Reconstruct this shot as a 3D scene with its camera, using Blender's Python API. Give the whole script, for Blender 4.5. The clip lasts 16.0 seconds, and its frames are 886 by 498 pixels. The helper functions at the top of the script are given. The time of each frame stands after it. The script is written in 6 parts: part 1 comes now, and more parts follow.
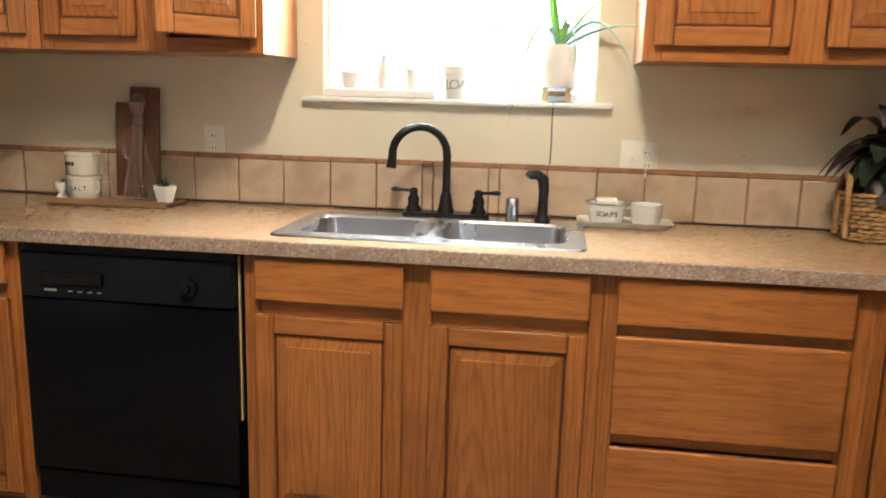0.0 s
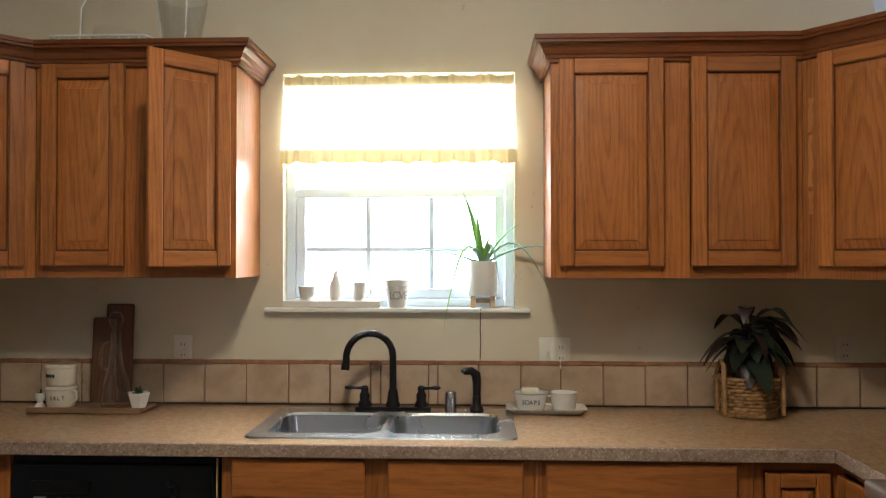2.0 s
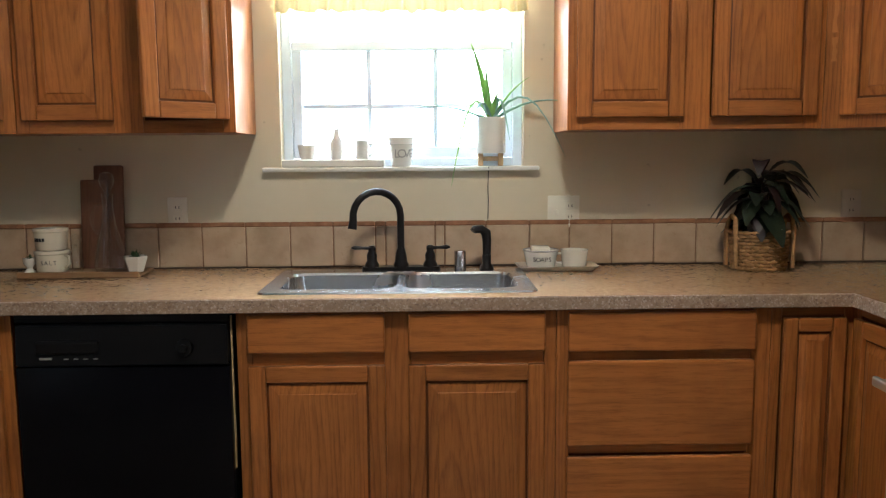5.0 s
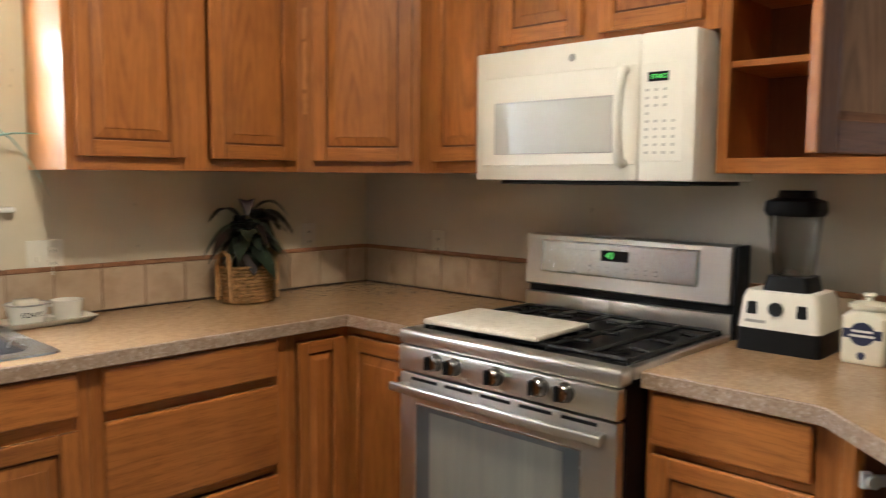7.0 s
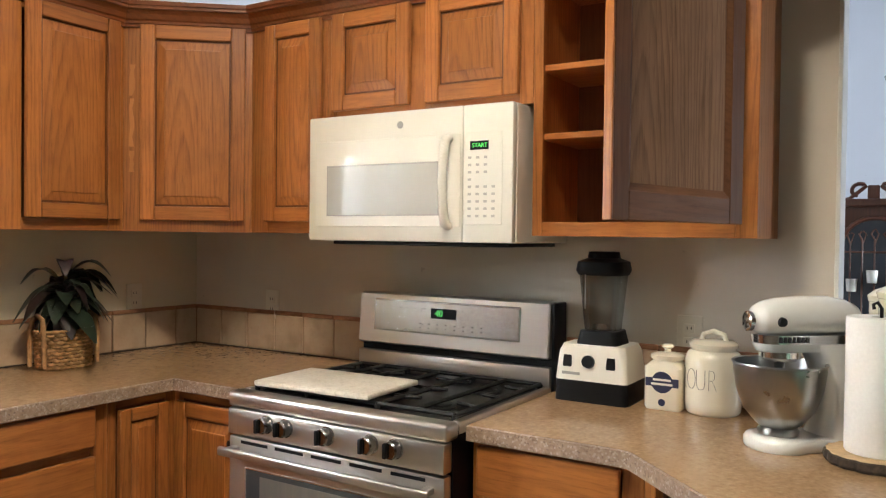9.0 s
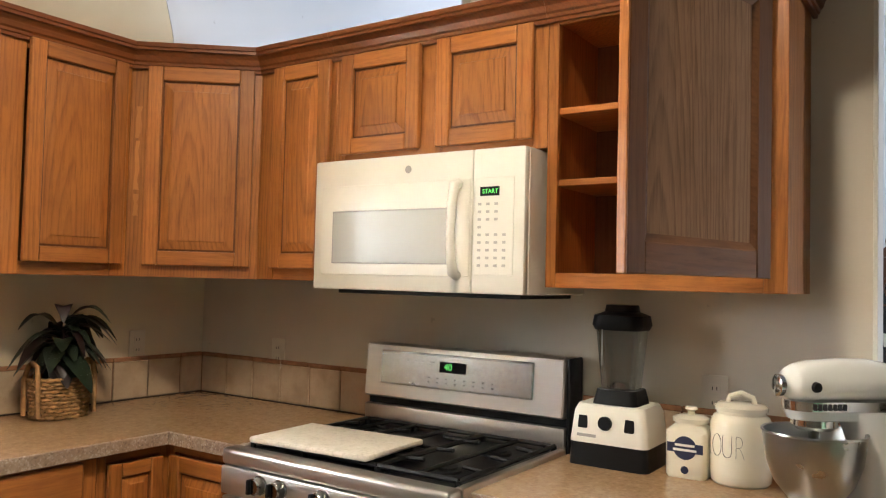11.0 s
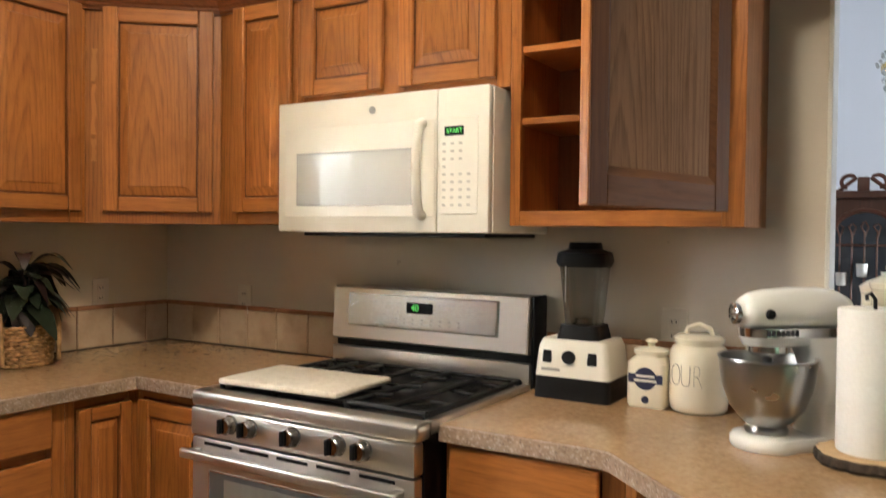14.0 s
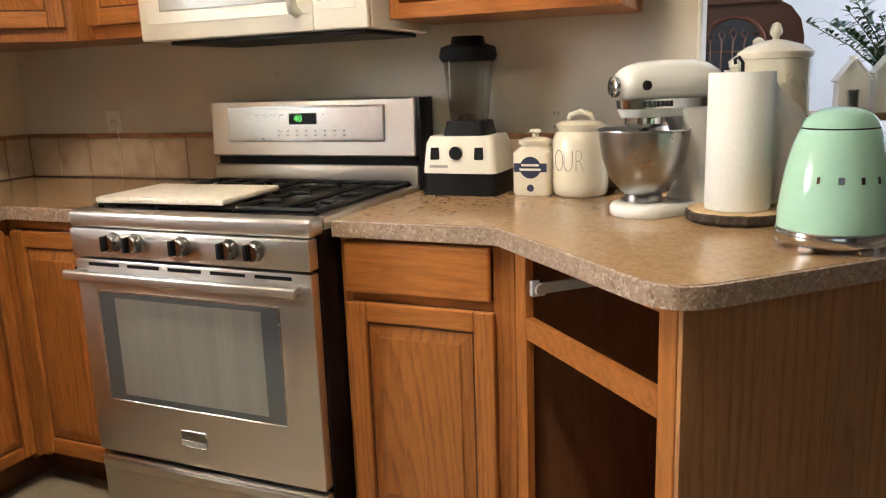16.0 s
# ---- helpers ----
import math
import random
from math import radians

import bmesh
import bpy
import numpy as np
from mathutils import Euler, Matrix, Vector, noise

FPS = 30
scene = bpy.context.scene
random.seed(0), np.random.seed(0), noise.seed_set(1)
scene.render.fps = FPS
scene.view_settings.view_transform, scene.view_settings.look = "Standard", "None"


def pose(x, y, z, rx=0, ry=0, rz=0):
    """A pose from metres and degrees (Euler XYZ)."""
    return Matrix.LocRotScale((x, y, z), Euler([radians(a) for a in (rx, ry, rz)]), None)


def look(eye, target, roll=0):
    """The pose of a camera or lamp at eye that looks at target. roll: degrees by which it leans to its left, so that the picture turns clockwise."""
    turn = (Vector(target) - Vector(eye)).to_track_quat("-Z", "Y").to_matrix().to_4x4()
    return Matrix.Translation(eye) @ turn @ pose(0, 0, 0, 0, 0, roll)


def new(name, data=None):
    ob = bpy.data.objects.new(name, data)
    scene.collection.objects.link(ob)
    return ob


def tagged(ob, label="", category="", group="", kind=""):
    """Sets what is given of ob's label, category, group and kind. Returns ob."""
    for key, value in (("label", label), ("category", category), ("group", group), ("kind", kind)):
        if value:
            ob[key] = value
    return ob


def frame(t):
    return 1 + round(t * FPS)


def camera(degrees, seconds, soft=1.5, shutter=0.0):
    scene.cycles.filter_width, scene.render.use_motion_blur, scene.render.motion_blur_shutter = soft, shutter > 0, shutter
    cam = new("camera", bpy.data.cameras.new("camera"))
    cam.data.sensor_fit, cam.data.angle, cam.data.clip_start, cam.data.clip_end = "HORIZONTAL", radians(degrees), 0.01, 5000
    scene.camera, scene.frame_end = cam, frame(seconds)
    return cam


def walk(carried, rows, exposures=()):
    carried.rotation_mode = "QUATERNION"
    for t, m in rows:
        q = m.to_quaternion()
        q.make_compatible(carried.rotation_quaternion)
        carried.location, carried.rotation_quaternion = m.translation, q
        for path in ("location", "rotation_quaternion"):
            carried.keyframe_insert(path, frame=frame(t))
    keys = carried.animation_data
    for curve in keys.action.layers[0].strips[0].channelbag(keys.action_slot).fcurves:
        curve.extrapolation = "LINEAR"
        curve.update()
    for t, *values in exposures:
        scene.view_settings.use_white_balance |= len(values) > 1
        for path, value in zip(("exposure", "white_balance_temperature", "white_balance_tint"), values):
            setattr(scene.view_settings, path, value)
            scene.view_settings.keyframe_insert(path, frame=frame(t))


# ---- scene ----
cam = camera(58.6, 16.0, soft=1.15, shutter=0.4)
METRES, EYE, TILT, LEAN, TURN = 1.9, 1.28, 0.0, 0.0, 7.5
PATH = [
    (0, (0.007, 0.01, 1.295), (-0.272, 1.952, 0.909), 1.5),
    (0.5, (0.072, -0.156, 1.34), (-0.148, 1.813, 1.071), 0.4),
    (1, (0.04, -0.251, 1.411), (-0.127, 1.736, 1.245), 0.4),
    (1.5, (-0.015, -0.345, 1.444), (-0.134, 1.651, 1.389), 0.7),
    (2, (-0.038, -0.401, 1.461), (-0.121, 1.597, 1.485), -0.0),
    (2.5, (-0.045, -0.414, 1.465), (-0.12, 1.584, 1.515), -0.1),
    (3, (-0.054, -0.403, 1.43), (-0.126, 1.595, 1.417), 0.2),
    (3.5, (-0.057, -0.387, 1.397), (-0.117, 1.608, 1.259), 0.0),
    (3.7, (-0.042, -0.378, 1.379), (-0.11, 1.614, 1.205), -0.1),
    (5.8, (-0.339, -0.243, 1.325), (0.009, 1.708, 1.058), -1.3),
    (6, (-0.357, -0.213, 1.347), (0.203, 1.689, 1.083), -0.7),
    (6.5, (-0.605, -0.139, 1.363), (0.505, 1.512, 1.153), -0.0),
    (7, (-0.709, -0.146, 1.38), (0.737, 1.224, 1.199), 0.4),
    (7.5, (-0.711, -0.17, 1.378), (0.904, 1.0, 1.234), 0.6),
    (8, (-0.715, -0.181, 1.386), (0.97, 0.891, 1.288), 0.5),
    (8.5, (-0.725, -0.191, 1.385), (0.977, 0.857, 1.324), 0.6),
    (9, (-0.731, -0.205, 1.393), (0.963, 0.857, 1.359), 0.7),
    (9.5, (-0.724, -0.213, 1.396), (0.959, 0.866, 1.411), 1.4),
    (9.7, (-0.707, -0.207, 1.394), (0.975, 0.875, 1.423), 2.1),
    (11.8, (-0.536, -0.181, 1.425), (1.096, 0.967, 1.566), 0.8),
    (12, (-0.523, -0.197, 1.429), (1.098, 0.962, 1.596), 1.0),
    (12.5, (-0.539, -0.201, 1.441), (1.075, 0.952, 1.701), 1.0),
    (13, (-0.567, -0.198, 1.436), (1.052, 0.935, 1.745), 1.1),
    (13.5, (-0.595, -0.195, 1.412), (1.066, 0.906, 1.583), 1.3),
    (14, (-0.616, -0.189, 1.374), (1.091, 0.853, 1.333), 0.6),
    (14.5, (-0.636, -0.195, 1.332), (1.117, 0.756, 1.175), -0.8),
    (15, (-0.63, -0.202, 1.289), (1.156, 0.651, 1.003), -1.5),
    (15.5, (-0.623, -0.197, 1.254), (1.166, 0.611, 0.871), -2.1),
    (16, (-0.623, -0.189, 1.237), (1.172, 0.586, 0.816), -2.0),
]
walk(cam, [(t, look(eye, target, roll)) for t, eye, target, roll in PATH], exposures=[(0.0, 0.82, 6100, 10), (0.5, 0.56, 6050, 10), (1.0, 0.24, 6000, 10), (1.5, -0.14, 6050, 10), (2.0, -0.36, 6000, 9), (2.5, -0.46, 6050, 8), (3.5, -0.6, 5750, 8), (6.0, 0.2, 5700, 8), (6.5, 0.22, 5950, 9), (7.5, 0.2, 6300, 10), (9.0, 0.37, 6200, 10), (12.0, 0.4, 6750, 10), (13.0, 0.32, 6950, 11), (14.5, 0.42, 6450, 10), (16.0, 0.66, 6600, 10)])

# ---- world, sun and lamps ----
world = bpy.data.worlds.new("world")
scene.world = world
world.use_nodes = True
wn, wl = world.node_tree.nodes, world.node_tree.links
sky = wn.new("ShaderNodeTexSky")
sky.sky_type, sky.sun_disc = "NISHITA", False
sky.sun_elevation, sky.sun_rotation = radians(48), radians(83)
wl.new(sky.outputs["Color"], wn["Background"].inputs["Color"])
wn["Background"].inputs["Strength"].default_value = 0.06


def lamp(name, m, sx, sy, watts, colour, spread=180):
    d = bpy.data.lights.new(name, "AREA")
    d.shape, d.size, d.size_y, d.energy, d.color = "RECTANGLE", sx, sy, watts, colour
    d.spread = radians(spread)
    ob = new(name, d)
    ob.matrix_basis = m
    return ob


sun = bpy.data.lights.new("sun", "SUN")
sun.energy, sun.angle, sun.color = 3.0, radians(0.5), (1.0, 0.95, 0.88)
new("sun", sun).matrix_basis = look((8, 1, 9), (0, 0, 0))

# daylight in the window over the sink, plus unseen added west and dining windows
lamp("sink_window_daylight", look((-0.33, 2.98, 2.02), (-0.28, 1.0, 0.75)), 1.1, 1.1, 140, (0.86, 0.93, 1.0))
lamp("west_window_daylight", look((-3.30, -0.9, 1.45), (0, -0.4, 1.3)), 1.7, 1.5, 1.5, (1.0, 0.97, 0.92))
lamp("dining_window_daylight", look((4.4, -3.85, 1.5), (4.35, 0, 1.55)), 1.3, 1.6, 80, (0.84, 0.91, 1.0), 84)
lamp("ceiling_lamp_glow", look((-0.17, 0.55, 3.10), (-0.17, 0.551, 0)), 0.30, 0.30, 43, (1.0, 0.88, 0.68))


# ---- materials ----
def material(name, rough=0.5, metal=0.0):
    m = bpy.data.materials.new(name)
    m.use_nodes = True
    b = m.node_tree.nodes["Principled BSDF"]
    b.inputs["Roughness"].default_value, b.inputs["Metallic"].default_value = rough, metal
    return m, m.node_tree.nodes, m.node_tree.links, b


def coords(n, l, scale, shift=True):
    """Object coordinates, set off at random from piece to piece."""
    tc, mp = n.new("ShaderNodeTexCoord"), n.new("ShaderNodeMapping")
    mp.inputs["Scale"].default_value = scale
    if shift:
        oi, mul, add = n.new("ShaderNodeObjectInfo"), n.new("ShaderNodeMath"), n.new("ShaderNodeVectorMath")
        mul.operation, mul.inputs[1].default_value = "MULTIPLY", 37.0
        l.new(oi.outputs["Random"], mul.inputs[0])
        l.new(tc.outputs["Object"], add.inputs[0])
        l.new(mul.outputs[0], add.inputs[1])
        l.new(add.outputs[0], mp.inputs["Vector"])
    else:
        l.new(tc.outputs["Object"], mp.inputs["Vector"])
    return mp.outputs["Vector"]


def noise_tex(n, l, vec, scale, detail=4.0, rough=0.55, distort=0.0):
    t = n.new("ShaderNodeTexNoise")
    t.inputs["Scale"].default_value, t.inputs["Detail"].default_value = scale, detail
    t.inputs["Roughness"].default_value, t.inputs["Distortion"].default_value = rough, distort
    l.new(vec, t.inputs["Vector"])
    return t.outputs["Fac"]


def ramp(n, l, fac, stops):
    r = n.new("ShaderNodeValToRGB")
    e = r.color_ramp.elements
    while len(e) < len(stops):
        e.new(0.5)
    for el, (p, c) in zip(e, stops):
        el.position, el.color = p, (*c, 1)
    l.new(fac, r.inputs["Fac"])
    return r.outputs["Color"]


def mix(n, l, fac, a, b, kind="MIX"):
    m = n.new("ShaderNodeMix")
    m.data_type, m.blend_type = "RGBA", kind
    for s, v in ((m.inputs[0], fac), (m.inputs[6], a), (m.inputs[7], b)):
        if hasattr(v, "is_output"):
            l.new(v, s)
        elif isinstance(v, tuple):
            s.default_value = (*v, 1)
        else:
            s.default_value = v
    return m.outputs[2]


def bump(n, l, b, height, strength, distance=0.002):
    k = n.new("ShaderNodeBump")
    k.inputs["Strength"].default_value, k.inputs["Distance"].default_value = strength, distance
    l.new(height, k.inputs["Height"])
    l.new(k.outputs["Normal"], b.inputs["Normal"])


def oak(name, along, light, dark, rough=0.33, overtone=None, rings=0.55, freq=17.0, fold=0.0):
    """Flat-sawn oak: nested arches along one axis, straight grain at the sides, pores and slow tone."""
    m, n, l, b = material(name, rough)
    blend = lambda k: tuple(k * q + (1 - k) * d for q, d in zip(light, dark))
    s = {"x": (1.0, 13, 13), "y": (13, 1.0, 13), "z": (13, 13, 1.0)}[along]
    v = coords(n, l, s)
    # rings in the plane of the board, stretched along it, their centre set off at random
    tc, sep, oi = n.new("ShaderNodeTexCoord"), n.new("ShaderNodeSeparateXYZ"), n.new("ShaderNodeObjectInfo")
    l.new(tc.outputs["Object"], sep.inputs[0])

    def calc(kind, a, b_, c_=None):
        k = n.new("ShaderNodeMath")
        k.operation = kind
        for sock, val in zip(k.inputs, (a, b_, c_)):
            if val is None:
                continue
            if hasattr(val, "is_output"):
                l.new(val, sock)
            else:
                sock.default_value = val
        return k.outputs[0]

    X, Y, Z = sep.outputs
    across, run = {"z": (calc("SUBTRACT", X, Y), Z), "x": (calc("SUBTRACT", Z, Y), X), "y": (calc("SUBTRACT", Z, X), Y)}[along]
    across = calc("SUBTRACT", across, calc("MULTIPLY_ADD", oi.outputs["Random"], 0.08, 0.12 if along == "z" else 0.03))
    if fold:
        across = calc("PINGPONG", across, fold)
    run = calc("MULTIPLY", calc("SUBTRACT", run, calc("MULTIPLY_ADD", oi.outputs["Random"], 1.3, -0.5)), 0.10)
    wob = noise_tex(n, l, coords(n, l, tuple(q * 0.30 for q in s)), 2.0, 3, 0.55)
    across = calc("ADD", across, calc("MULTIPLY_ADD", wob, 0.11, -0.055))
    vec = n.new("ShaderNodeCombineXYZ")
    l.new(across, vec.inputs[0])
    l.new(run, vec.inputs[2])
    wave = n.new("ShaderNodeTexWave")
    wave.wave_type, wave.rings_direction, wave.wave_profile = "RINGS", "Y", "SAW"
    wave.inputs["Scale"].default_value, wave.inputs["Distortion"].default_value = freq, 1.6
    wave.inputs["Detail"].default_value, wave.inputs["Detail Scale"].default_value = 3.0, 2.0
    l.new(vec.outputs[0], wave.inputs["Vector"])
    slow = noise_tex(n, l, v, 0.55, 3)
    pores = noise_tex(n, l, v, 11.0, 6, 0.75)
    streak = noise_tex(n, l, v, 4.5, 6, 0.7, 0.3)
    c = ramp(n, l, streak, [(0.30, blend(0.62)), (0.50, light), (0.8, tuple(q * 1.12 for q in light))])
    c = mix(n, l, 0.35, c, ramp(n, l, slow, [(0.3, tuple(q * 0.72 for q in light)), (0.72, tuple(q * 1.14 for q in light))]))
    late = ramp(n, l, wave.outputs["Fac"], [(0.0, (0.0,) * 3), (0.45, (0.05 * rings,) * 3), (0.86, (rings,) * 3), (1.0, (0.1 * rings,) * 3)])
    broken = mix(n, l, 1.0, late, ramp(n, l, streak, [(0.34, (1.0,) * 3), (0.62, (0.35,) * 3)]), "MULTIPLY")
    c = mix(n, l, broken, c, blend(0.12))
    c = mix(n, l, ramp(n, l, pores, [(0.50, (0, 0, 0)), (0.66, (0.5,) * 3)]), c, dark)
    worn = noise_tex(n, l, v, 1.7, 7, 0.65)
    c = mix(n, l, ramp(n, l, worn, [(0.62, (0, 0, 0)), (0.74, (0.25,) * 3)]), c, tuple(min(1, q * 1.35 + 0.03) for q in light))
    grime = noise_tex(n, l, coords(n, l, (3, 3, 3)), 1.6, 5, 0.6)
    c = mix(n, l, ramp(n, l, grime, [(0.48, (0, 0, 0)), (0.76, (0.5,) * 3)]), c, blend(0.2))
    if overtone:
        c = mix(n, l, ramp(n, l, noise_tex(n, l, v, 0.9, 5), [(0.3, (0.15,) * 3), (0.7, (0.5,) * 3)]), c, overtone)
    hsv, mr = n.new("ShaderNodeHueSaturation"), n.new("ShaderNodeMapRange")
    mr.inputs["To Min"].default_value, mr.inputs["To Max"].default_value = 0.84, 1.12
    l.new(oi.outputs["Random"], mr.inputs["Value"])
    l.new(mr.outputs[0], hsv.inputs["Value"])
    l.new(c, hsv.inputs["Color"])
    l.new(hsv.outputs["Color"], b.inputs["Base Color"])
    l.new(ramp(n, l, streak, [(0.3, (rough * 1.25,) * 3), (0.7, (rough * 0.9,) * 3)]), b.inputs["Roughness"])
    bump(n, l, b, mix(n, l, 0.5, pores, wave.outputs["Fac"]), 0.12, 0.001)
    return m


OAK_L, OAK_D = (0.45, 0.162, 0.038), (0.16, 0.046, 0.010)
oak_v, oak_x, oak_y = oak("oak_upright", "z", OAK_L, OAK_D, rings=0.75, freq=20.0), oak("oak_along_x", "x", OAK_L, OAK_D, rings=0.5, freq=10.0), oak("oak_along_y", "y", OAK_L, OAK_D, rings=0.5, freq=10.0)
# darker red-brown oak for the crown and the toe kicks
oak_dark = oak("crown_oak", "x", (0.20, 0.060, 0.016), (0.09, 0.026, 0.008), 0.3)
# open door: greyed panel and darker frame, its shadowed look put into the colours
oak_grey = oak("open_door_oak", "z", (0.54, 0.275, 0.135), (0.12, 0.046, 0.018), 0.7, (0.50, 0.29, 0.165), 0.95, 21.0)
oak_grey_rail = oak("open_door_oak_rail", "x", (0.25, 0.10, 0.036), (0.10, 0.038, 0.014), 0.5, (0.26, 0.125, 0.06))
oak_grey_stile = oak("open_door_oak_stile", "z", (0.22, 0.085, 0.030), (0.10, 0.038, 0.014), 0.5, (0.22, 0.105, 0.05))
for open_door_mat in (oak_grey, oak_grey_rail, oak_grey_stile):
    open_door_mat.node_tree.nodes["Principled BSDF"].inputs["Specular IOR Level"].default_value = 0.12
bare_oak = oak("bare_worn_oak", "z", (0.50, 0.20, 0.055), (0.38, 0.135, 0.035), 0.45)
dark_groove_oak = oak("dark_groove_oak", "z", (0.16, 0.050, 0.014), (0.09, 0.026, 0.008), 0.45)
# cabinet insides: the oak darkened, with the recess's shade put into its colour
oak_inside = oak("shaded_cabinet_inside", "z", (0.22, 0.085, 0.03), (0.13, 0.046, 0.016), 0.6)
oak_panel = oak("end_panel_oak", "z", (0.41, 0.190, 0.070), (0.17, 0.066, 0.023), 0.5, None, 0.75, 9.0, 0.26)
hutch_wood = oak("mahogany", "z", (0.10, 0.030, 0.016), (0.05, 0.014, 0.008), 0.3)


def plaster(name, colour, stain, amount=0.5, bumps=0.25):
    m, n, l, b = material(name, 0.75)
    v = coords(n, l, (1, 1, 1), False)
    big, fine, spots = noise_tex(n, l, v, 2.2, 6), noise_tex(n, l, v, 160, 3), noise_tex(n, l, v, 21, 2)
    c = mix(n, l, ramp(n, l, big, [(0.42, (0, 0, 0)), (0.75, (amount,) * 3)]), colour, stain)
    c = mix(n, l, ramp(n, l, spots, [(0.74, (0, 0, 0)), (0.78, (0.4,) * 3)]), c, tuple(q * 0.62 for q in stain))
    l.new(c, b.inputs["Base Color"])
    bump(n, l, b, mix(n, l, 0.4, fine, spots), bumps, 0.0015)
    return m


cream = plaster("cream_plaster", (0.68, 0.605, 0.46), (0.57, 0.495, 0.35))
greyish = plaster("grey_cream_plaster", (0.68, 0.62, 0.53), (0.54, 0.485, 0.405))
white_wall = plaster("blue_white_plaster", (0.68, 0.71, 0.77), (0.63, 0.66, 0.72), 0.3, 0.1)
ceiling_paint = plaster("ceiling_paint", (0.74, 0.75, 0.77), (0.68, 0.69, 0.72), 0.3, 0.3)
tan_wall = plaster("tan_wall_paint", (0.24, 0.185, 0.13), (0.19, 0.145, 0.10))
trim_paint = plaster("trim_paint", (0.80, 0.79, 0.74), (0.70, 0.68, 0.60), 0.3, 0.1)


def speckle(name, base, a, b_, c_, rough, grain=330, blotch=0.32):
    m, n, l, b = material(name, rough)
    v = coords(n, l, (1, 1, 1), False)
    vor = n.new("ShaderNodeTexVoronoi")
    vor.inputs["Scale"].default_value = grain
    l.new(v, vor.inputs["Vector"])
    sep = n.new("ShaderNodeSeparateColor")
    l.new(vor.outputs["Color"], sep.inputs[0])
    c = ramp(n, l, sep.outputs[0], [(0.0, a), (0.22, base), (0.72, base), (0.86, b_), (1.0, c_)])
    c = mix(n, l, 0.35, c, ramp(n, l, noise_tex(n, l, v, 60, 4), [(0.3, a), (0.7, b_)]))
    c = mix(n, l, ramp(n, l, noise_tex(n, l, v, 5, 6), [(0.38, (0.0,) * 3), (0.68, (blotch,) * 3)]), c, tuple(q * 0.66 for q in base))
    c = mix(n, l, ramp(n, l, noise_tex(n, l, v, 38, 5), [(0.45, (0.0,) * 3), (0.7, (blotch,) * 3)]), c, tuple(q * 0.6 for q in base))
    l.new(c, b.inputs["Base Color"])
    l.new(ramp(n, l, noise_tex(n, l, v, 9, 5), [(0.3, (rough * 1.04,) * 3), (0.75, (rough * 1.14,) * 3)]), b.inputs["Roughness"])
    return m


def mottled(name, base, dark, pale, rough):
    """A laminate with soft mottling at a centimetre and at a hand's width."""
    m, n, l, b = material(name, rough)
    v = coords(n, l, (1, 1, 1), False)
    c = ramp(n, l, noise_tex(n, l, v, 95, 1), [(0.30, dark), (0.46, base), (0.56, base), (0.72, pale)])
    c = mix(n, l, 0.4, c, ramp(n, l, noise_tex(n, l, v, 34, 2), [(0.32, dark), (0.5, base), (0.7, pale)]))
    c = mix(n, l, 0.25, c, ramp(n, l, noise_tex(n, l, v, 4, 2), [(0.3, tuple(q * 0.8 for q in base)), (0.7, tuple(q * 1.1 for q in base))]))
    l.new(c, b.inputs["Base Color"])
    return m


laminate = mottled("tan_laminate", (0.385, 0.240, 0.128), (0.275, 0.162, 0.082), (0.49, 0.325, 0.185), 0.17)
laminate_edge = speckle("speckled_laminate_edge", (0.38, 0.26, 0.18), (0.15, 0.09, 0.06), (0.52, 0.41, 0.33), (0.66, 0.56, 0.48), 0.42, 210)


def plain(name, colour, rough=0.4, metal=0.0, vary=0.12, scale=14, coat=0.0, spec=None):
    m, n, l, b = material(name, rough, metal)
    v = coords(n, l, (1, 1, 1))
    f = noise_tex(n, l, v, scale, 5)
    l.new(ramp(n, l, f, [(0.3, tuple(q * (1 - vary) for q in colour)), (0.7, tuple(min(1, q * (1 + vary * 0.6)) for q in colour))]), b.inputs["Base Color"])
    l.new(ramp(n, l, noise_tex(n, l, v, scale * 2.3, 4), [(0.3, (rough * 0.94,) * 3), (0.7, (min(1, rough * 1.08),) * 3)]), b.inputs["Roughness"])
    b.inputs["Coat Weight"].default_value = coat
    if spec is not None:
        b.inputs["Specular IOR Level"].default_value = spec
    return m


def brushed(name, colour, rough, along):
    m, n, l, b = material(name, rough, 1.0)
    v = coords(n, l, {"x": (1.5, 260, 260), "y": (260, 1.5, 260), "z": (260, 260, 1.5)}[along])
    f = noise_tex(n, l, v, 1.0, 3)
    smear = noise_tex(n, l, coords(n, l, (1, 1, 1)), 6, 5)
    l.new(ramp(n, l, f, [(0.3, tuple(q * 0.97 for q in colour)), (0.7, colour)]), b.inputs["Base Color"])
    l.new(ramp(n, l, smear, [(0.3, (rough * 0.9,) * 3), (0.7, (rough * 1.15,) * 3)]), b.inputs["Roughness"])
    return m


steel_y, steel_x, steel_z = brushed("brushed_steel", (0.62, 0.585, 0.545), 0.35, "y"), brushed("sink_steel", (0.58, 0.58, 0.58), 0.25, "x"), brushed("bowl_steel", (0.34, 0.335, 0.325), 0.30, "z")
dark_chrome = plain("dark_chrome", (0.30, 0.29, 0.28), 0.2, 1.0, 0.05)
chrome = plain("chrome", (0.68, 0.68, 0.68), 0.16, 1.0, 0.03)
galvanised = brushed("galvanised_steel", (0.58, 0.58, 0.57), 0.32, "z")
black_enamel = plain("black_enamel", (0.004, 0.004, 0.006), 0.3, 0, 0.2, 6, 0.0, 0.14)
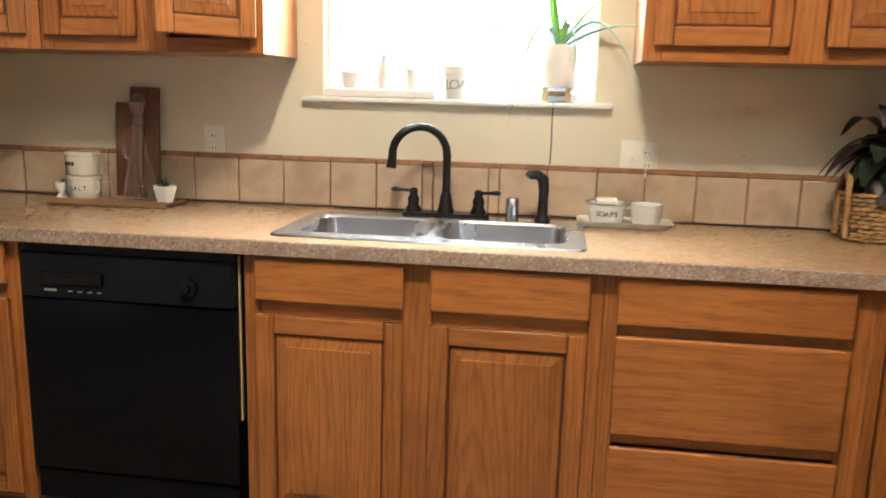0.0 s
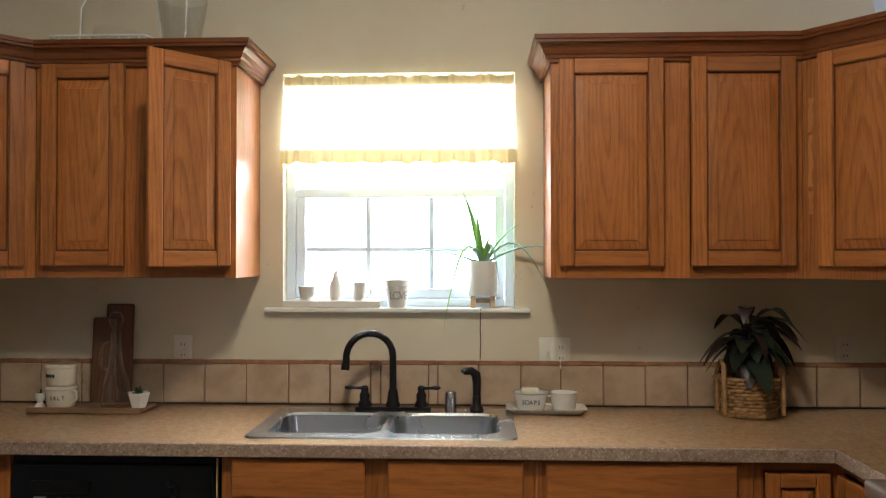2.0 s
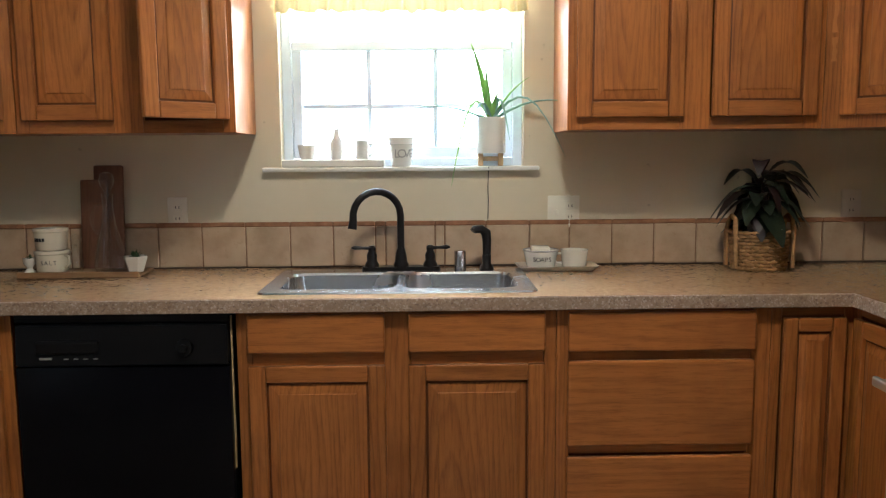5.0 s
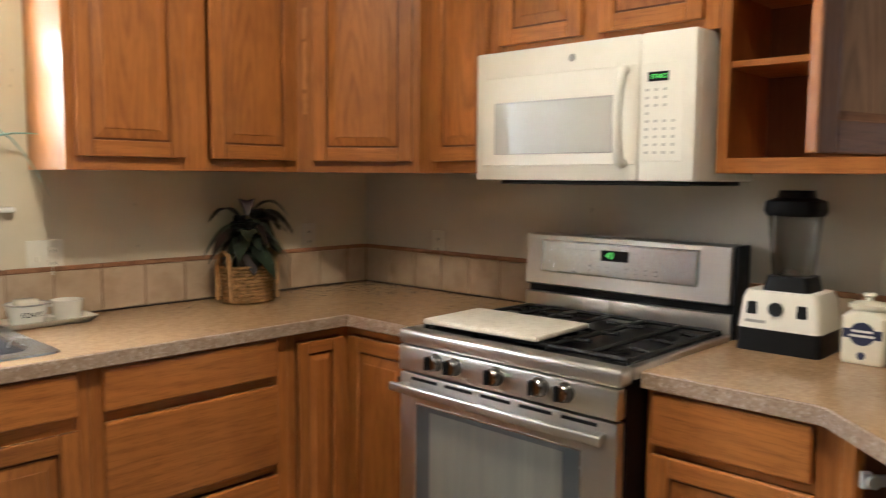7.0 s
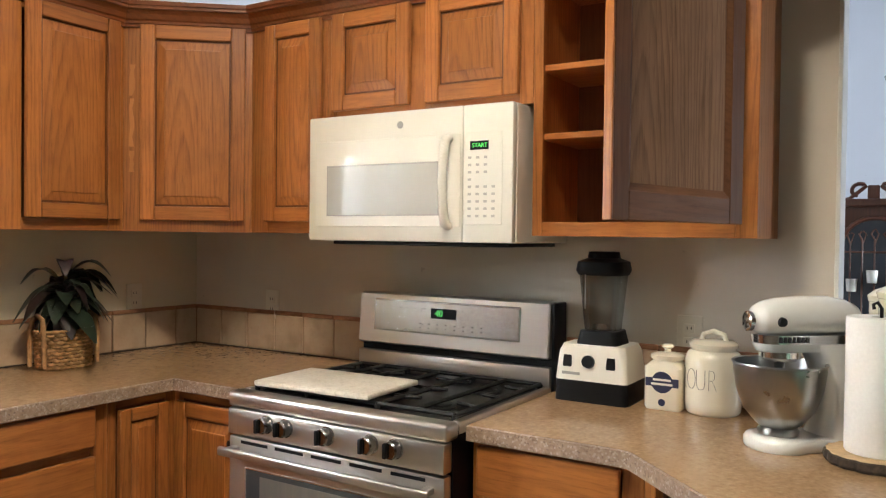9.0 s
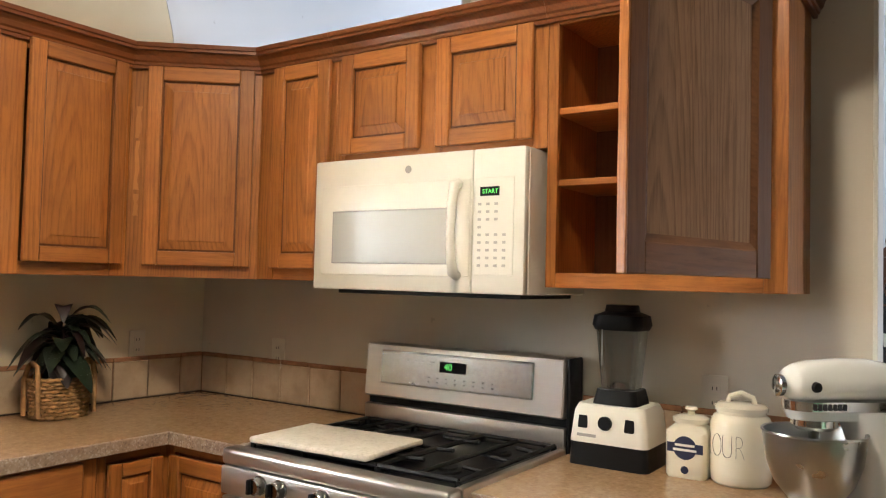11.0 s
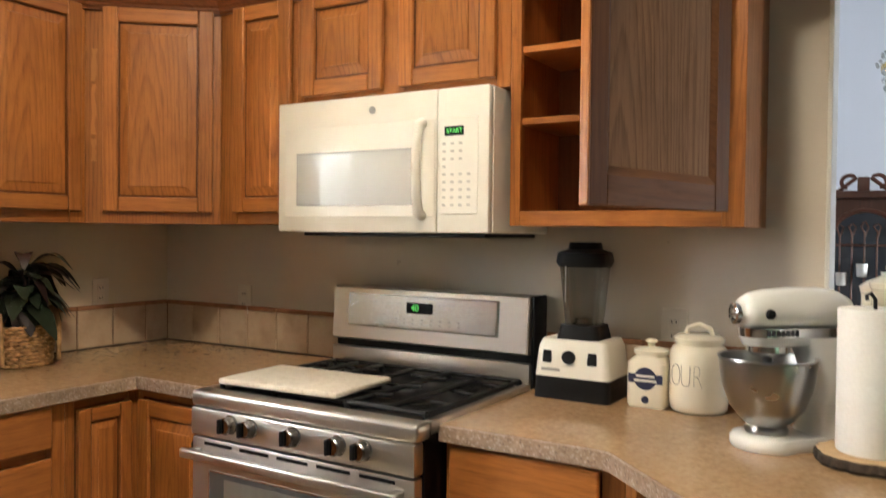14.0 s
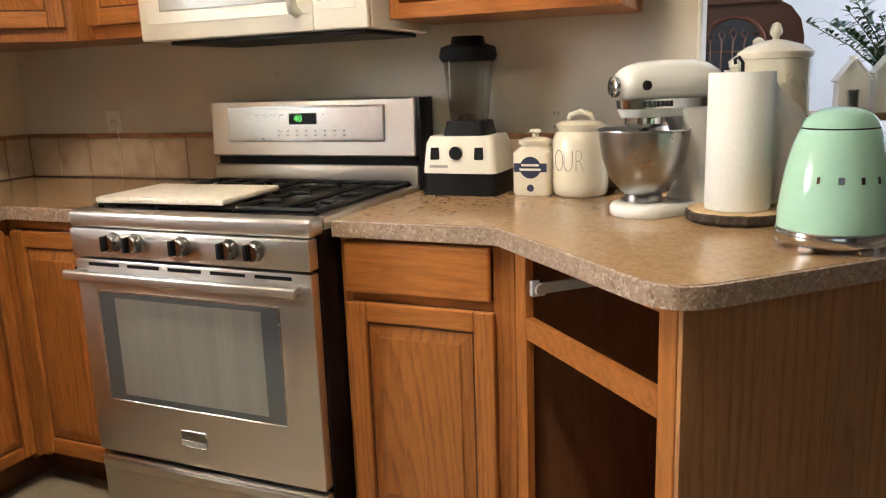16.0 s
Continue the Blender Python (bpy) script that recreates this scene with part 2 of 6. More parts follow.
black_plastic = plain("black_plastic", (0.006, 0.006, 0.007), 0.42, 0, 0.2, 14, 0.0, 0.25)
cast_iron = plain("cast_iron", (0.007, 0.007, 0.007), 0.5, 0, 0.3, 60, 0, 0.3)
bronze = plain("oil_rubbed_bronze", (0.020, 0.017, 0.017), 0.3, 0.55, 0.3, 30)
white_plastic = plain("cream_white_plastic", (0.82, 0.79, 0.71), 0.3, 0, 0.04, 8, 0.2)
cream_ceramic = plain("cream_ceramic", (0.80, 0.74, 0.60), 0.22, 0, 0.06, 10, 0.4)
white_ceramic = plain("white_ceramic", (0.82, 0.80, 0.74), 0.22, 0, 0.05, 12, 0.4)
white_enamel = plain("white_enamel", (0.82, 0.82, 0.80), 0.18, 0, 0.03, 8, 0.5)
mint = plain("mint_enamel", (0.46, 0.77, 0.61), 0.16, 0, 0.03, 6, 0.6)
paper = plain("paper_towel", (0.86, 0.85, 0.83), 0.9, 0, 0.04, 140)
vinyl = plain("window_vinyl", (0.70, 0.78, 0.88), 0.45, 0, 0.04)
ivory = plain("ivory_plastic", (0.78, 0.75, 0.65), 0.4, 0, 0.06)
walnut = oak("dark_board_wood", "z", (0.15, 0.062, 0.030), (0.08, 0.03, 0.014), 0.55)
tray_wood = oak("tray_wood", "x", (0.26, 0.15, 0.075), (0.14, 0.075, 0.035), 0.6)
slice_wood = plain("slice_face", (0.58, 0.40, 0.22), 0.65, 0, 0.25, 40)
bark = plain("bark", (0.055, 0.036, 0.024), 0.9, 0, 0.6, 70)
wicker = plain("water_hyacinth", (0.40, 0.22, 0.09), 0.75, 0, 0.45, 45)
dark_leaf = plain("dark_begonia_leaf", (0.020, 0.032, 0.018), 0.33, 0, 0.6, 30)
red_leaf = plain("maroon_leaf", (0.026, 0.013, 0.012), 0.38, 0, 0.5, 30)
spot_white = plain("pale_leaf_spot", (0.42, 0.50, 0.42), 0.5, 0, 0.2)
aloe_green = plain("aloe_green", (0.24, 0.48, 0.11), 0.4, 0, 0.3, 25)
aloe_blue = plain("aloe_blue_green", (0.26, 0.45, 0.38), 0.4, 0, 0.3, 25)
herb_green = plain("small_plant_green", (0.05, 0.11, 0.035), 0.6, 0, 0.4, 60)
grout = plain("brown_grout", (0.24, 0.125, 0.07), 0.85, 0, 0.3, 40)
cardboard = plain("white_cardboard", (0.72, 0.67, 0.60), 0.8, 0, 0.06)
brown_card = plain("brown_cardboard", (0.36, 0.22, 0.12), 0.85, 0, 0.1)
ink = plain("dark_ink", (0.02, 0.02, 0.025), 0.6, 0, 0.1)
navy = plain("navy_label", (0.02, 0.025, 0.07), 0.5, 0, 0.1)
grey_ink = plain("grey_print", (0.35, 0.34, 0.32), 0.6, 0, 0.1)
pale_print = plain("pale_grey_print", (0.50, 0.48, 0.44), 0.6, 0, 0.1)
brass = plain("brass", (0.80, 0.55, 0.18), 0.2, 1.0, 0.05)
floor_vinyl = speckle("beige_vinyl_floor", (0.34, 0.275, 0.195), (0.28, 0.23, 0.16), (0.38, 0.32, 0.24), (0.42, 0.36, 0.28), 0.4)
marble = mottled("pale_marbled_board", (0.70, 0.635, 0.535), (0.50, 0.44, 0.36), (0.78, 0.73, 0.65), 0.4)
grass = plain("lawn", (0.10, 0.14, 0.04), 0.9, 0, 0.4, 3)


def tile_mat():
    m, n, l, b = material("tumbled_tan_tile", 0.5)
    v = coords(n, l, (1, 1, 1))
    c = ramp(n, l, noise_tex(n, l, v, 9, 6), [(0.25, (0.34, 0.235, 0.15)), (0.5, (0.47, 0.345, 0.235)), (0.78, (0.54, 0.42, 0.30))])
    c = mix(n, l, ramp(n, l, noise_tex(n, l, v, 75, 4), [(0.6, (0, 0, 0)), (0.72, (0.4,) * 3)]), c, (0.36, 0.24, 0.14))
    l.new(c, b.inputs["Base Color"])
    bump(n, l, b, noise_tex(n, l, v, 50, 5), 0.3, 0.002)
    return m


tile = tile_mat()
cap_tile = plain("terracotta_cap", (0.33, 0.155, 0.075), 0.6, 0, 0.35, 25)


def glass_mat(name, colour, rough=0.06, alpha=0.12):
    """Thin glass: clear with a glossy skin."""
    m, n, l, b = material(name)
    tr, gl, fr, mx = n.new("ShaderNodeBsdfTransparent"), n.new("ShaderNodeBsdfGlossy"), n.new("ShaderNodeLayerWeight"), n.new("ShaderNodeMixShader")
    pw, sc = n.new("ShaderNodeMath"), n.new("ShaderNodeMath")
    pw.operation, pw.inputs[1].default_value = "POWER", 3.0
    sc.operation, sc.inputs[1].default_value, sc.inputs[2].default_value = "MULTIPLY_ADD", 0.7, 0.09
    l.new(fr.outputs["Facing"], pw.inputs[0])
    l.new(pw.outputs[0], sc.inputs[0])
    tr.inputs["Color"].default_value = (*colour, 1)
    gl.inputs["Roughness"].default_value = rough
    fr.inputs["Blend"].default_value = 0.5
    l.new(sc.outputs[0], mx.inputs[0])
    l.new(tr.outputs[0], mx.inputs[1])
    l.new(gl.outputs[0], mx.inputs[2])
    l.new(mx.outputs[0], n["Material Output"].inputs["Surface"])
    return m


clear_glass = glass_mat("clear_glass", (0.965, 0.97, 0.965))
smoke_glass = glass_mat("smoky_plastic", (0.52, 0.52, 0.49), 0.12)
pane_glass = glass_mat("window_glass", (0.97, 0.98, 0.98))


def streaked_glass(name, low, high, rough):
    """Oven glass with the window's reflection painted in as pale streaks down its face."""
    m, n, l, b = material(name, rough)
    reflected_streaks = noise_tex(n, l, coords(n, l, (1, 26, 1.3)), 1.0, 5, 0.6)
    haze = noise_tex(n, l, coords(n, l, (1, 1, 1)), 4, 4)
    c = ramp(n, l, reflected_streaks, [(0.35, low), (0.6, tuple(0.6 * p + 0.4 * q for p, q in zip(low, high))), (0.75, high)])
    c = mix(n, l, ramp(n, l, haze, [(0.35, (0.0,) * 3), (0.7, (0.5,) * 3)]), c, low)
    l.new(c, b.inputs["Base Color"])
    b.inputs["Coat Weight"].default_value = 0.6
    b.inputs["Coat Roughness"].default_value = 0.10
    return m


oven_glass = streaked_glass("oven_glass", (0.18, 0.175, 0.15), (0.25, 0.24, 0.195), 0.16)
oven_dark = plain("oven_glass_border", (0.075, 0.08, 0.08), 0.12, 0.0, 0.1, 3, 0.5)
mw_window = plain("microwave_window", (0.46, 0.455, 0.42), 0.24, 0, 0.015, 4, 0.3)
blue_dark_glass = plain("hutch_glass", (0.02, 0.03, 0.05), 0.08, 0, 0.3, 5, 0.6)


def cloth_mat(name, through_light, colour):
    m, n, l, b = material(name, 0.9)
    v = coords(n, l, (1, 1, 1))
    c = ramp(n, l, noise_tex(n, l, v, 220, 2), [(0.3, tuple(q * 0.93 for q in colour)), (0.7, colour)])
    l.new(c, b.inputs["Base Color"])
    tl, mx = n.new("ShaderNodeBsdfTranslucent"), n.new("ShaderNodeMixShader")
    l.new(c, tl.inputs["Color"])
    mx.inputs[0].default_value = through_light
    l.new(b.outputs[0], mx.inputs[1])
    l.new(tl.outputs[0], mx.inputs[2])
    l.new(mx.outputs[0], n["Material Output"].inputs["Surface"])
    return m


# ruffle is denser doubled cloth, its backlit yellow put into the colour
cloth, ruffle = cloth_mat("valance_cloth", 0.5, (0.86, 0.79, 0.58)), cloth_mat("valance_ruffle", 0.05, (0.80, 0.64, 0.33))


def glow_mat(name, colour, strength):
    m, n, l, b = material(name, 0.4)
    b.inputs["Base Color"].default_value = (*colour, 1)
    b.inputs["Emission Color"].default_value = (*colour, 1)
    b.inputs["Emission Strength"].default_value = strength
    return m


green_led = glow_mat("green_digits", (0.12, 0.8, 0.14), 0.55)
backdrop_glow = glow_mat("outdoor_brightness", (0.92, 0.97, 1.0), 16.0)
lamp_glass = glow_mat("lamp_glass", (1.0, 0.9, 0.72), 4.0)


# ---- building helpers ----
def world_of(ob):
    return (world_of(ob.parent) @ ob.matrix_parent_inverse if ob.parent else Matrix()) @ ob.matrix_basis


def finish(name, bm, mat, smooth=None):
    me = bpy.data.meshes.new(name)
    bm.normal_update()
    bm.to_mesh(me)
    bm.free()
    for m in (mat if isinstance(mat, (list, tuple)) else [mat]):
        me.materials.append(m)
    if smooth is not None:
        me.shade_smooth()
        me.set_sharp_from_angle(angle=radians(smooth))
    return me


def part(name, bm, mat, parent, label="", smooth=None, m=None):
    ob = new(name, bm if isinstance(bm, bpy.types.Mesh) else finish(name, bm, mat, smooth))
    ob.parent = parent
    ob.matrix_parent_inverse = world_of(parent).inverted()
    if m is not None:
        ob.matrix_basis = m
    return tagged(ob, label)


def thing(name, label, category, at=(0, 0, 0), group="", turn=0):
    ob = new(name)
    ob.empty_display_size = 0.05
    ob.matrix_basis = pose(*at, 0, 0, turn)
    return tagged(ob, label, category, group)


def solid(name, bm, mat, label, category, group="", kind="", smooth=None, m=None):
    ob = new(name, finish(name, bm, mat, smooth))
    if m is not None:
        ob.matrix_basis = m
    return tagged(ob, label, category, group, kind)


def box(bm, x0, y0, z0, x1, y1, z1, bev=0.0, seg=1, mi=0, m=None):
    """A box between two corners, its edges rounded by bev."""
    vs = bmesh.ops.create_cube(bm, size=1.0)["verts"]
    mat = Matrix.Translation(((x0 + x1) / 2, (y0 + y1) / 2, (z0 + z1) / 2)) @ Matrix.Diagonal((abs(x1 - x0), abs(y1 - y0), abs(z1 - z0), 1))
    bmesh.ops.transform(bm, matrix=(m @ mat) if m else mat, verts=vs)
    faces = {f for v in vs for f in v.link_faces}
    for f in faces:
        f.material_index = mi
    if bev > 0:
        edges = {e for v in vs for e in v.link_edges}
        r = bmesh.ops.bevel(bm, geom=list(edges), offset=bev, segments=seg, affect="EDGES", profile=0.5)
        for f in r["faces"]:
            f.material_index = mi
    return bm


def B():
    return bmesh.new()


def bx(*a, **k):
    return box(B(), *a, **k)


def lathe(bm, rings, seg=32, centre=(0, 0), squash=1.0, mi=0):
    """A turned body from (radius, height) rings; a radius of 0 closes an end."""
    loops = []
    for r, z in rings:
        if r <= 1e-6:
            loops.append([bm.verts.new((centre[0], centre[1], z))])
        else:
            loops.append([bm.verts.new((centre[0] + r * math.cos(2 * math.pi * i / seg), centre[1] + squash * r * math.sin(2 * math.pi * i / seg), z)) for i in range(seg)])
    for a, b in zip(loops, loops[1:]):
        for i in range(seg):
            j = (i + 1) % seg
            if len(a) == 1 and len(b) == 1:
                continue
            vs = [a[0], b[j], b[i]] if len(a) == 1 else [a[i], a[j], b[0]] if len(b) == 1 else [a[i], a[j], b[j], b[i]]
            bm.faces.new(vs).material_index = mi
    return bm


def tube(bm, pts, radii, seg=10, mi=0, flat=1.0):
    """A round rod along points, with a radius for each; its ends are closed."""
    pts = [Vector(p) for p in pts]
    radii = [radii] * len(pts) if isinstance(radii, (int, float)) else radii
    loops, side = [], None
    for i, p in enumerate(pts):
        d = (pts[min(i + 1, len(pts) - 1)] - pts[max(i - 1, 0)]).normalized()
        if side is None:
            side = d.cross(Vector((0, 0, 1)) if abs(d.z) < 0.9 else Vector((0, 1, 0))).normalized()
        side = (side - d * side.dot(d)).normalized()
        up = d.cross(side)
        loops.append([bm.verts.new(p + radii[i] * (side * math.cos(2 * math.pi * k / seg) + flat * up * math.sin(2 * math.pi * k / seg))) for k in range(seg)])
    for a, b in zip(loops, loops[1:]):
        for k in range(seg):
            bm.faces.new([a[k], a[(k + 1) % seg], b[(k + 1) % seg], b[k]]).material_index = mi
    bm.faces.new(loops[0][::-1]).material_index = mi
    bm.faces.new(loops[-1]).material_index = mi
    return bm


def prism(bm, outline, z0, z1, mi_side=0, mi_top=0):
    """An outline in plan, raised from z0 to z1."""
    lo, hi = [bm.verts.new((x, y, z0)) for x, y in outline], [bm.verts.new((x, y, z1)) for x, y in outline]
    n = len(outline)
    bm.faces.new(hi).material_index = mi_top
    bm.faces.new(lo[::-1]).material_index = mi_side
    for i in range(n):
        bm.faces.new([lo[i], lo[(i + 1) % n], hi[(i + 1) % n], hi[i]]).material_index = mi_side
    return bm


def sweep(bm, path, profile, mi=0):
    """A moulding: a closed profile of (out, up) carried along a plan path, mitred; out is to the path's right."""
    P = [Vector((x, y, 0)) for x, y in path]
    loops = []
    for i, p in enumerate(P):
        a = (P[i] - P[i - 1]).normalized() if i else (P[1] - P[0]).normalized()
        b = (P[i + 1] - P[i]).normalized() if i < len(P) - 1 else a
        na, nb = Vector((a.y, -a.x, 0)), Vector((b.y, -b.x, 0))
        n = (na + nb).normalized()
        n = n / max(0.3, n.dot(na))
        loops.append([bm.verts.new((p.x + n.x * o, p.y + n.y * o, u)) for o, u in profile])
    k = len(profile)
    for a, b in zip(loops, loops[1:]):
        for i in range(k):
            bm.faces.new([a[i], b[i], b[(i + 1) % k], a[(i + 1) % k]]).material_index = mi
    bm.faces.new(loops[0])
    bm.faces.new(loops[-1][::-1])
    return bm


def rounded(cx, cy, w, h, r, z, seg=5):
    pts = []
    for sx, sy, a in ((1, 1, 0), (-1, 1, 90), (-1, -1, 180), (1, -1, 270)):
        for k in range(seg + 1):
            t = radians(a + 90 * k / seg)
            pts.append((cx + sx * (w / 2 - r) + r * math.cos(t), cy + sy * (h / 2 - r) + r * math.sin(t), z))
    return pts


def loft(bm, loops, close_first=False, close_last=False, mi=0):
    vs = [[bm.verts.new(p) for p in lp] for lp in loops]
    n = len(vs[0])
    for a, b in zip(vs, vs[1:]):
        for i in range(n):
            bm.faces.new([a[i], a[(i + 1) % n], b[(i + 1) % n], b[i]]).material_index = mi
    if close_first:
        bm.faces.new(vs[0][::-1]).material_index = mi
    if close_last:
        bm.faces.new(vs[-1]).material_index = mi
    return vs


def words(text, size, mat, m, parent, name="lettering", label="", thin=0.0):
    c = bpy.data.curves.new(name, "FONT")
    c.offset = -thin
    c.body, c.size, c.extrude, c.align_x, c.align_y = text, size, 0.0004, "CENTER", "CENTER"
    c.materials.append(mat)
    ob = new(name, c)
    ob.parent = parent
    ob.matrix_parent_inverse = world_of(parent).inverted()
    ob.matrix_basis = m
    return tagged(ob, label)


# ---- the structure ----
W, E, C = 2.55, 1.63, 0.914
WIN = (-0.765, 0.107, 1.277, 2.158)
TOP = 3.20


def structure(name, bm, mat, label, category):
    return solid(name, bm, mat, label, category, kind="structure")


def wall_with_opening(name, mat, along, face, thick, a0, a1, z0, z1, hole, label):
    """A wall along x or y with one rectangular hole (a0, a1, z0, z1) through it."""
    bm = B()
    ha, hb, hc, hd = hole
    for p0, p1, q0, q1 in ((a0, ha, z0, z1), (hb, a1, z0, z1), (ha, hb, z0, hc), (ha, hb, hd, z1)):
        if along == "x":
            box(bm, p0, face, q0, p1, face + thick, q1)
        else:
            box(bm, face, p0, q0, face + thick, p1, q1)
    return structure(name, bm, mat, label, "wall")


wall_with_opening("wall_north", cream, "x", W, 0.14, -3.45, 5.2, 0, TOP, WIN, "cream painted plaster kitchen wall with a window")
edge = [(1.44, 2.29), (1.42, 2.40), (1.385, 2.52), (1.40, 2.60), (1.43, 2.68), (1.425, 2.80), (1.45, 2.92), (1.47, 3.05), (1.46, TOP - 0.001), (5.199, TOP - 0.001), (5.199, 0.001), (1.755, 0.001), (1.755, 2.29)]
paint = prism(B(), edge[::-1], 0, 0.003)
bmesh.ops.transform(paint, matrix=Matrix.Translation((0, W, 0)) @ Matrix.Rotation(radians(90), 4, "X"), verts=paint.verts)
structure("wall_paint", paint, white_wall, "blue-white paint over the cream wall, with an uneven edge", "paint")
structure("wall_east", bx(E, 0.03, 0, E + 0.12, W, 2.27), greyish, "grey-cream partition wall behind the range, open above", "wall")
structure("trim", box(bx(E - 0.004, 0.018, 0.0, E + 0.124, 0.03, 2.27, bev=0.002), E - 0.002, 0.0, 2.27, E + 0.13, W, 2.29, bev=0.004), trim_paint, "painted end and cap trim of the partition", "trim")
structure("beam", bx(-3.3, 0.02, 2.33, E + 0.12, 0.22, TOP), ceiling_paint, "painted header beam at the kitchen's edge", "beam")
structure("floor", bx(-3.45, -4.0, -0.1, 5.2, W, 0.0), floor_vinyl, "beige vinyl sheet floor", "floor")
structure("ceiling", bx(-3.45, -4.0, TOP, 5.2, W + 0.14, TOP + 0.1), ceiling_paint, "white painted ceiling", "ceiling")
# These two walls stand out of view; their light openings are added.
wall_with_opening("wall_west", tan_wall, "y", -3.45, 0.14, -4.0, W, 0, TOP, (-1.75, -0.05, 0.7, 2.2), "tan painted wall out of view, with an added wide window opening")
wall_with_opening("wall_south", tan_wall, "x", -4.0, 0.14, -3.31, 5.2, 0, TOP, (3.72, 5.08, 0.7, 2.3), "tan painted dining room wall out of view, with an added wide window opening")
structure("wall_far_east", bx(5.2, -4.0, 0, 5.34, W + 0.14, TOP), white_wall, "blue-white painted dining room wall", "wall")
structure("backdrop", bx(-3.0, 4.6, -0.2, 2.4, 4.65, 4.5), backdrop_glow, "overexposed bright daylight outside the window", "backdrop")
structure("ground", bx(-60, -60, -0.4, 60, 60, -0.3), grass, "mown lawn outside the windows", "ground")


# tile backsplash, with a brown trim on top
def backsplash():
    bed = structure("backsplash", box(box(bx(-2.15, W - 0.004, C, E - 0.004, W, 1.078), E - 0.004, 1.57, C, E, W - 0.004, 1.078), E - 0.004, 0.05, C, E, 0.80, 1.07), grout, "tumbled tan tile backsplash with brown grout", "backsplash")
    part("caulk", box(bx(-2.15, W - 0.016, C + 0.0003, E - 0.016, W - 0.0045, C + 0.0045), E - 0.016, 1.57, C + 0.0003, E - 0.0045, W - 0.0165, C + 0.0045), bark, bed, "dark dirty caulk line")
    rnd = random.Random(4)
    made = {}

    def piece(name, w, h, mat, m):
        key = (name, round(w, 3), round(h, 3))
        if key not in made:
            made[key] = finish(name, box(B(), 0, -0.008, 0, w, 0, h, bev=0.003), mat)
        part(name, made[key], mat, bed, m=m @ pose(0, rnd.uniform(-0.0012, 0.0006), 0, rnd.uniform(-0.3, 0.3), 0, rnd.uniform(-0.4, 0.4)))

    xs = [-0.902 - 0.158 * k for k in range(7, 0, -1)] + [-0.902, -0.741, -0.585, -0.432, -0.395, -0.215, -0.180, -0.03, 0.128, 0.275, 0.431, 0.585, 0.740, 0.895, 1.05, 1.205, 1.36, 1.515, E - 0.006]
    for a, b in zip(xs, xs[1:]):
        piece("tile", b - a - 0.0038, 0.146, tile, pose(a + 0.0025, W - 0.002, C + 0.004))
        piece("cap", b - a - 0.002, 0.017, cap_tile, pose(a + 0.001, W - 0.003, 1.064))
    ys = [W - 0.012 - 0.155 * k for k in range(7)]
    ys[-1] = 1.57
    for a, b in zip(ys, ys[1:]):
        piece("tile", a - b - 0.0038, 0.146, tile, pose(E - 0.002, a - 0.0025, C + 0.004, 0, 0, -90))
        piece("cap", a - b - 0.002, 0.017, cap_tile, pose(E - 0.003, a - 0.001, 1.064, 0, 0, -90))
    for k in range(5):
        a = 0.80 - 0.15 * k
        piece("tile", 0.145, 0.138, tile, pose(E - 0.002, a - 0.0025, C + 0.004, 0, 0, -90))
        piece("cap", 0.148, 0.017, cap_tile, pose(E - 0.003, a - 0.001, 1.056, 0, 0, -90))


# ---- the window ----
def window_over_sink():
    x0, x1, z0, z1 = WIN
    win = tagged(new("window_1"), "white vinyl single-hung window, lower sash with muntins", "window", kind="structure")
    win.matrix_basis = pose((x0 + x1) / 2, W, z0)
    f0, f1 = W + 0.055, W + 0.115
    for n, a in (("window_frame", (x0, f0, z0, x0 + 0.035, f1, z1)), ("window_frame", (x1 - 0.035, f0, z0, x1, f1, z1)), ("window_frame", (x0 + 0.035, f0, z1 - 0.035, x1 - 0.035, f1, z1)), ("window_frame", (x0 + 0.035, f0, z0, x1 - 0.035, f1, z0 + 0.03))):
        part(n, bx(*a, bev=0.003), vinyl, win)
    zm = 1.695
    lower = part("sash", box(box(box(bx(x0 + 0.036, W + 0.06, zm, x1 - 0.036, W + 0.09, zm + 0.035, bev=0.004), x0 + 0.036, W + 0.06, z0 + 0.031, x0 + 0.072, W + 0.09, zm, bev=0.004), x1 - 0.072, W + 0.06, z0 + 0.031, x1 - 0.036, W + 0.09, zm, bev=0.004), x0 + 0.072, W + 0.06, z0 + 0.031, x1 - 0.072, W + 0.09, z0 + 0.07, bev=0.004), vinyl, win)
    gx = [x0 + 0.072 + (x1 - x0 - 0.144) * k / 3 for k in (1, 2)]
    for g in gx:
        part("muntin", bx(g - 0.009, W + 0.068, z0 + 0.07, g + 0.009, W + 0.082, zm, bev=0.003), vinyl, lower)
    part("muntin", bx(x0 + 0.072, W + 0.069, 1.487, x1 - 0.072, W + 0.081, 1.505, bev=0.003), vinyl, lower)
    for z_a, z_b, yy in ((z0 + 0.07, zm, W + 0.075), (zm + 0.035, z1 - 0.035, W + 0.1)):
        p = part("pane", bx(x0 + 0.07, yy - 0.002, z_a, x1 - 0.07, yy + 0.002, z_b), pane_glass, win)
        p.visible_shadow = False
    part("window_sill", bx(x0 - 0.065, W - 0.032, z0 - 0.016, x1 + 0.055, W + 0.055, z0, bev=0.005, seg=2), trim_paint, win, "cream painted wooden sill")
    return win


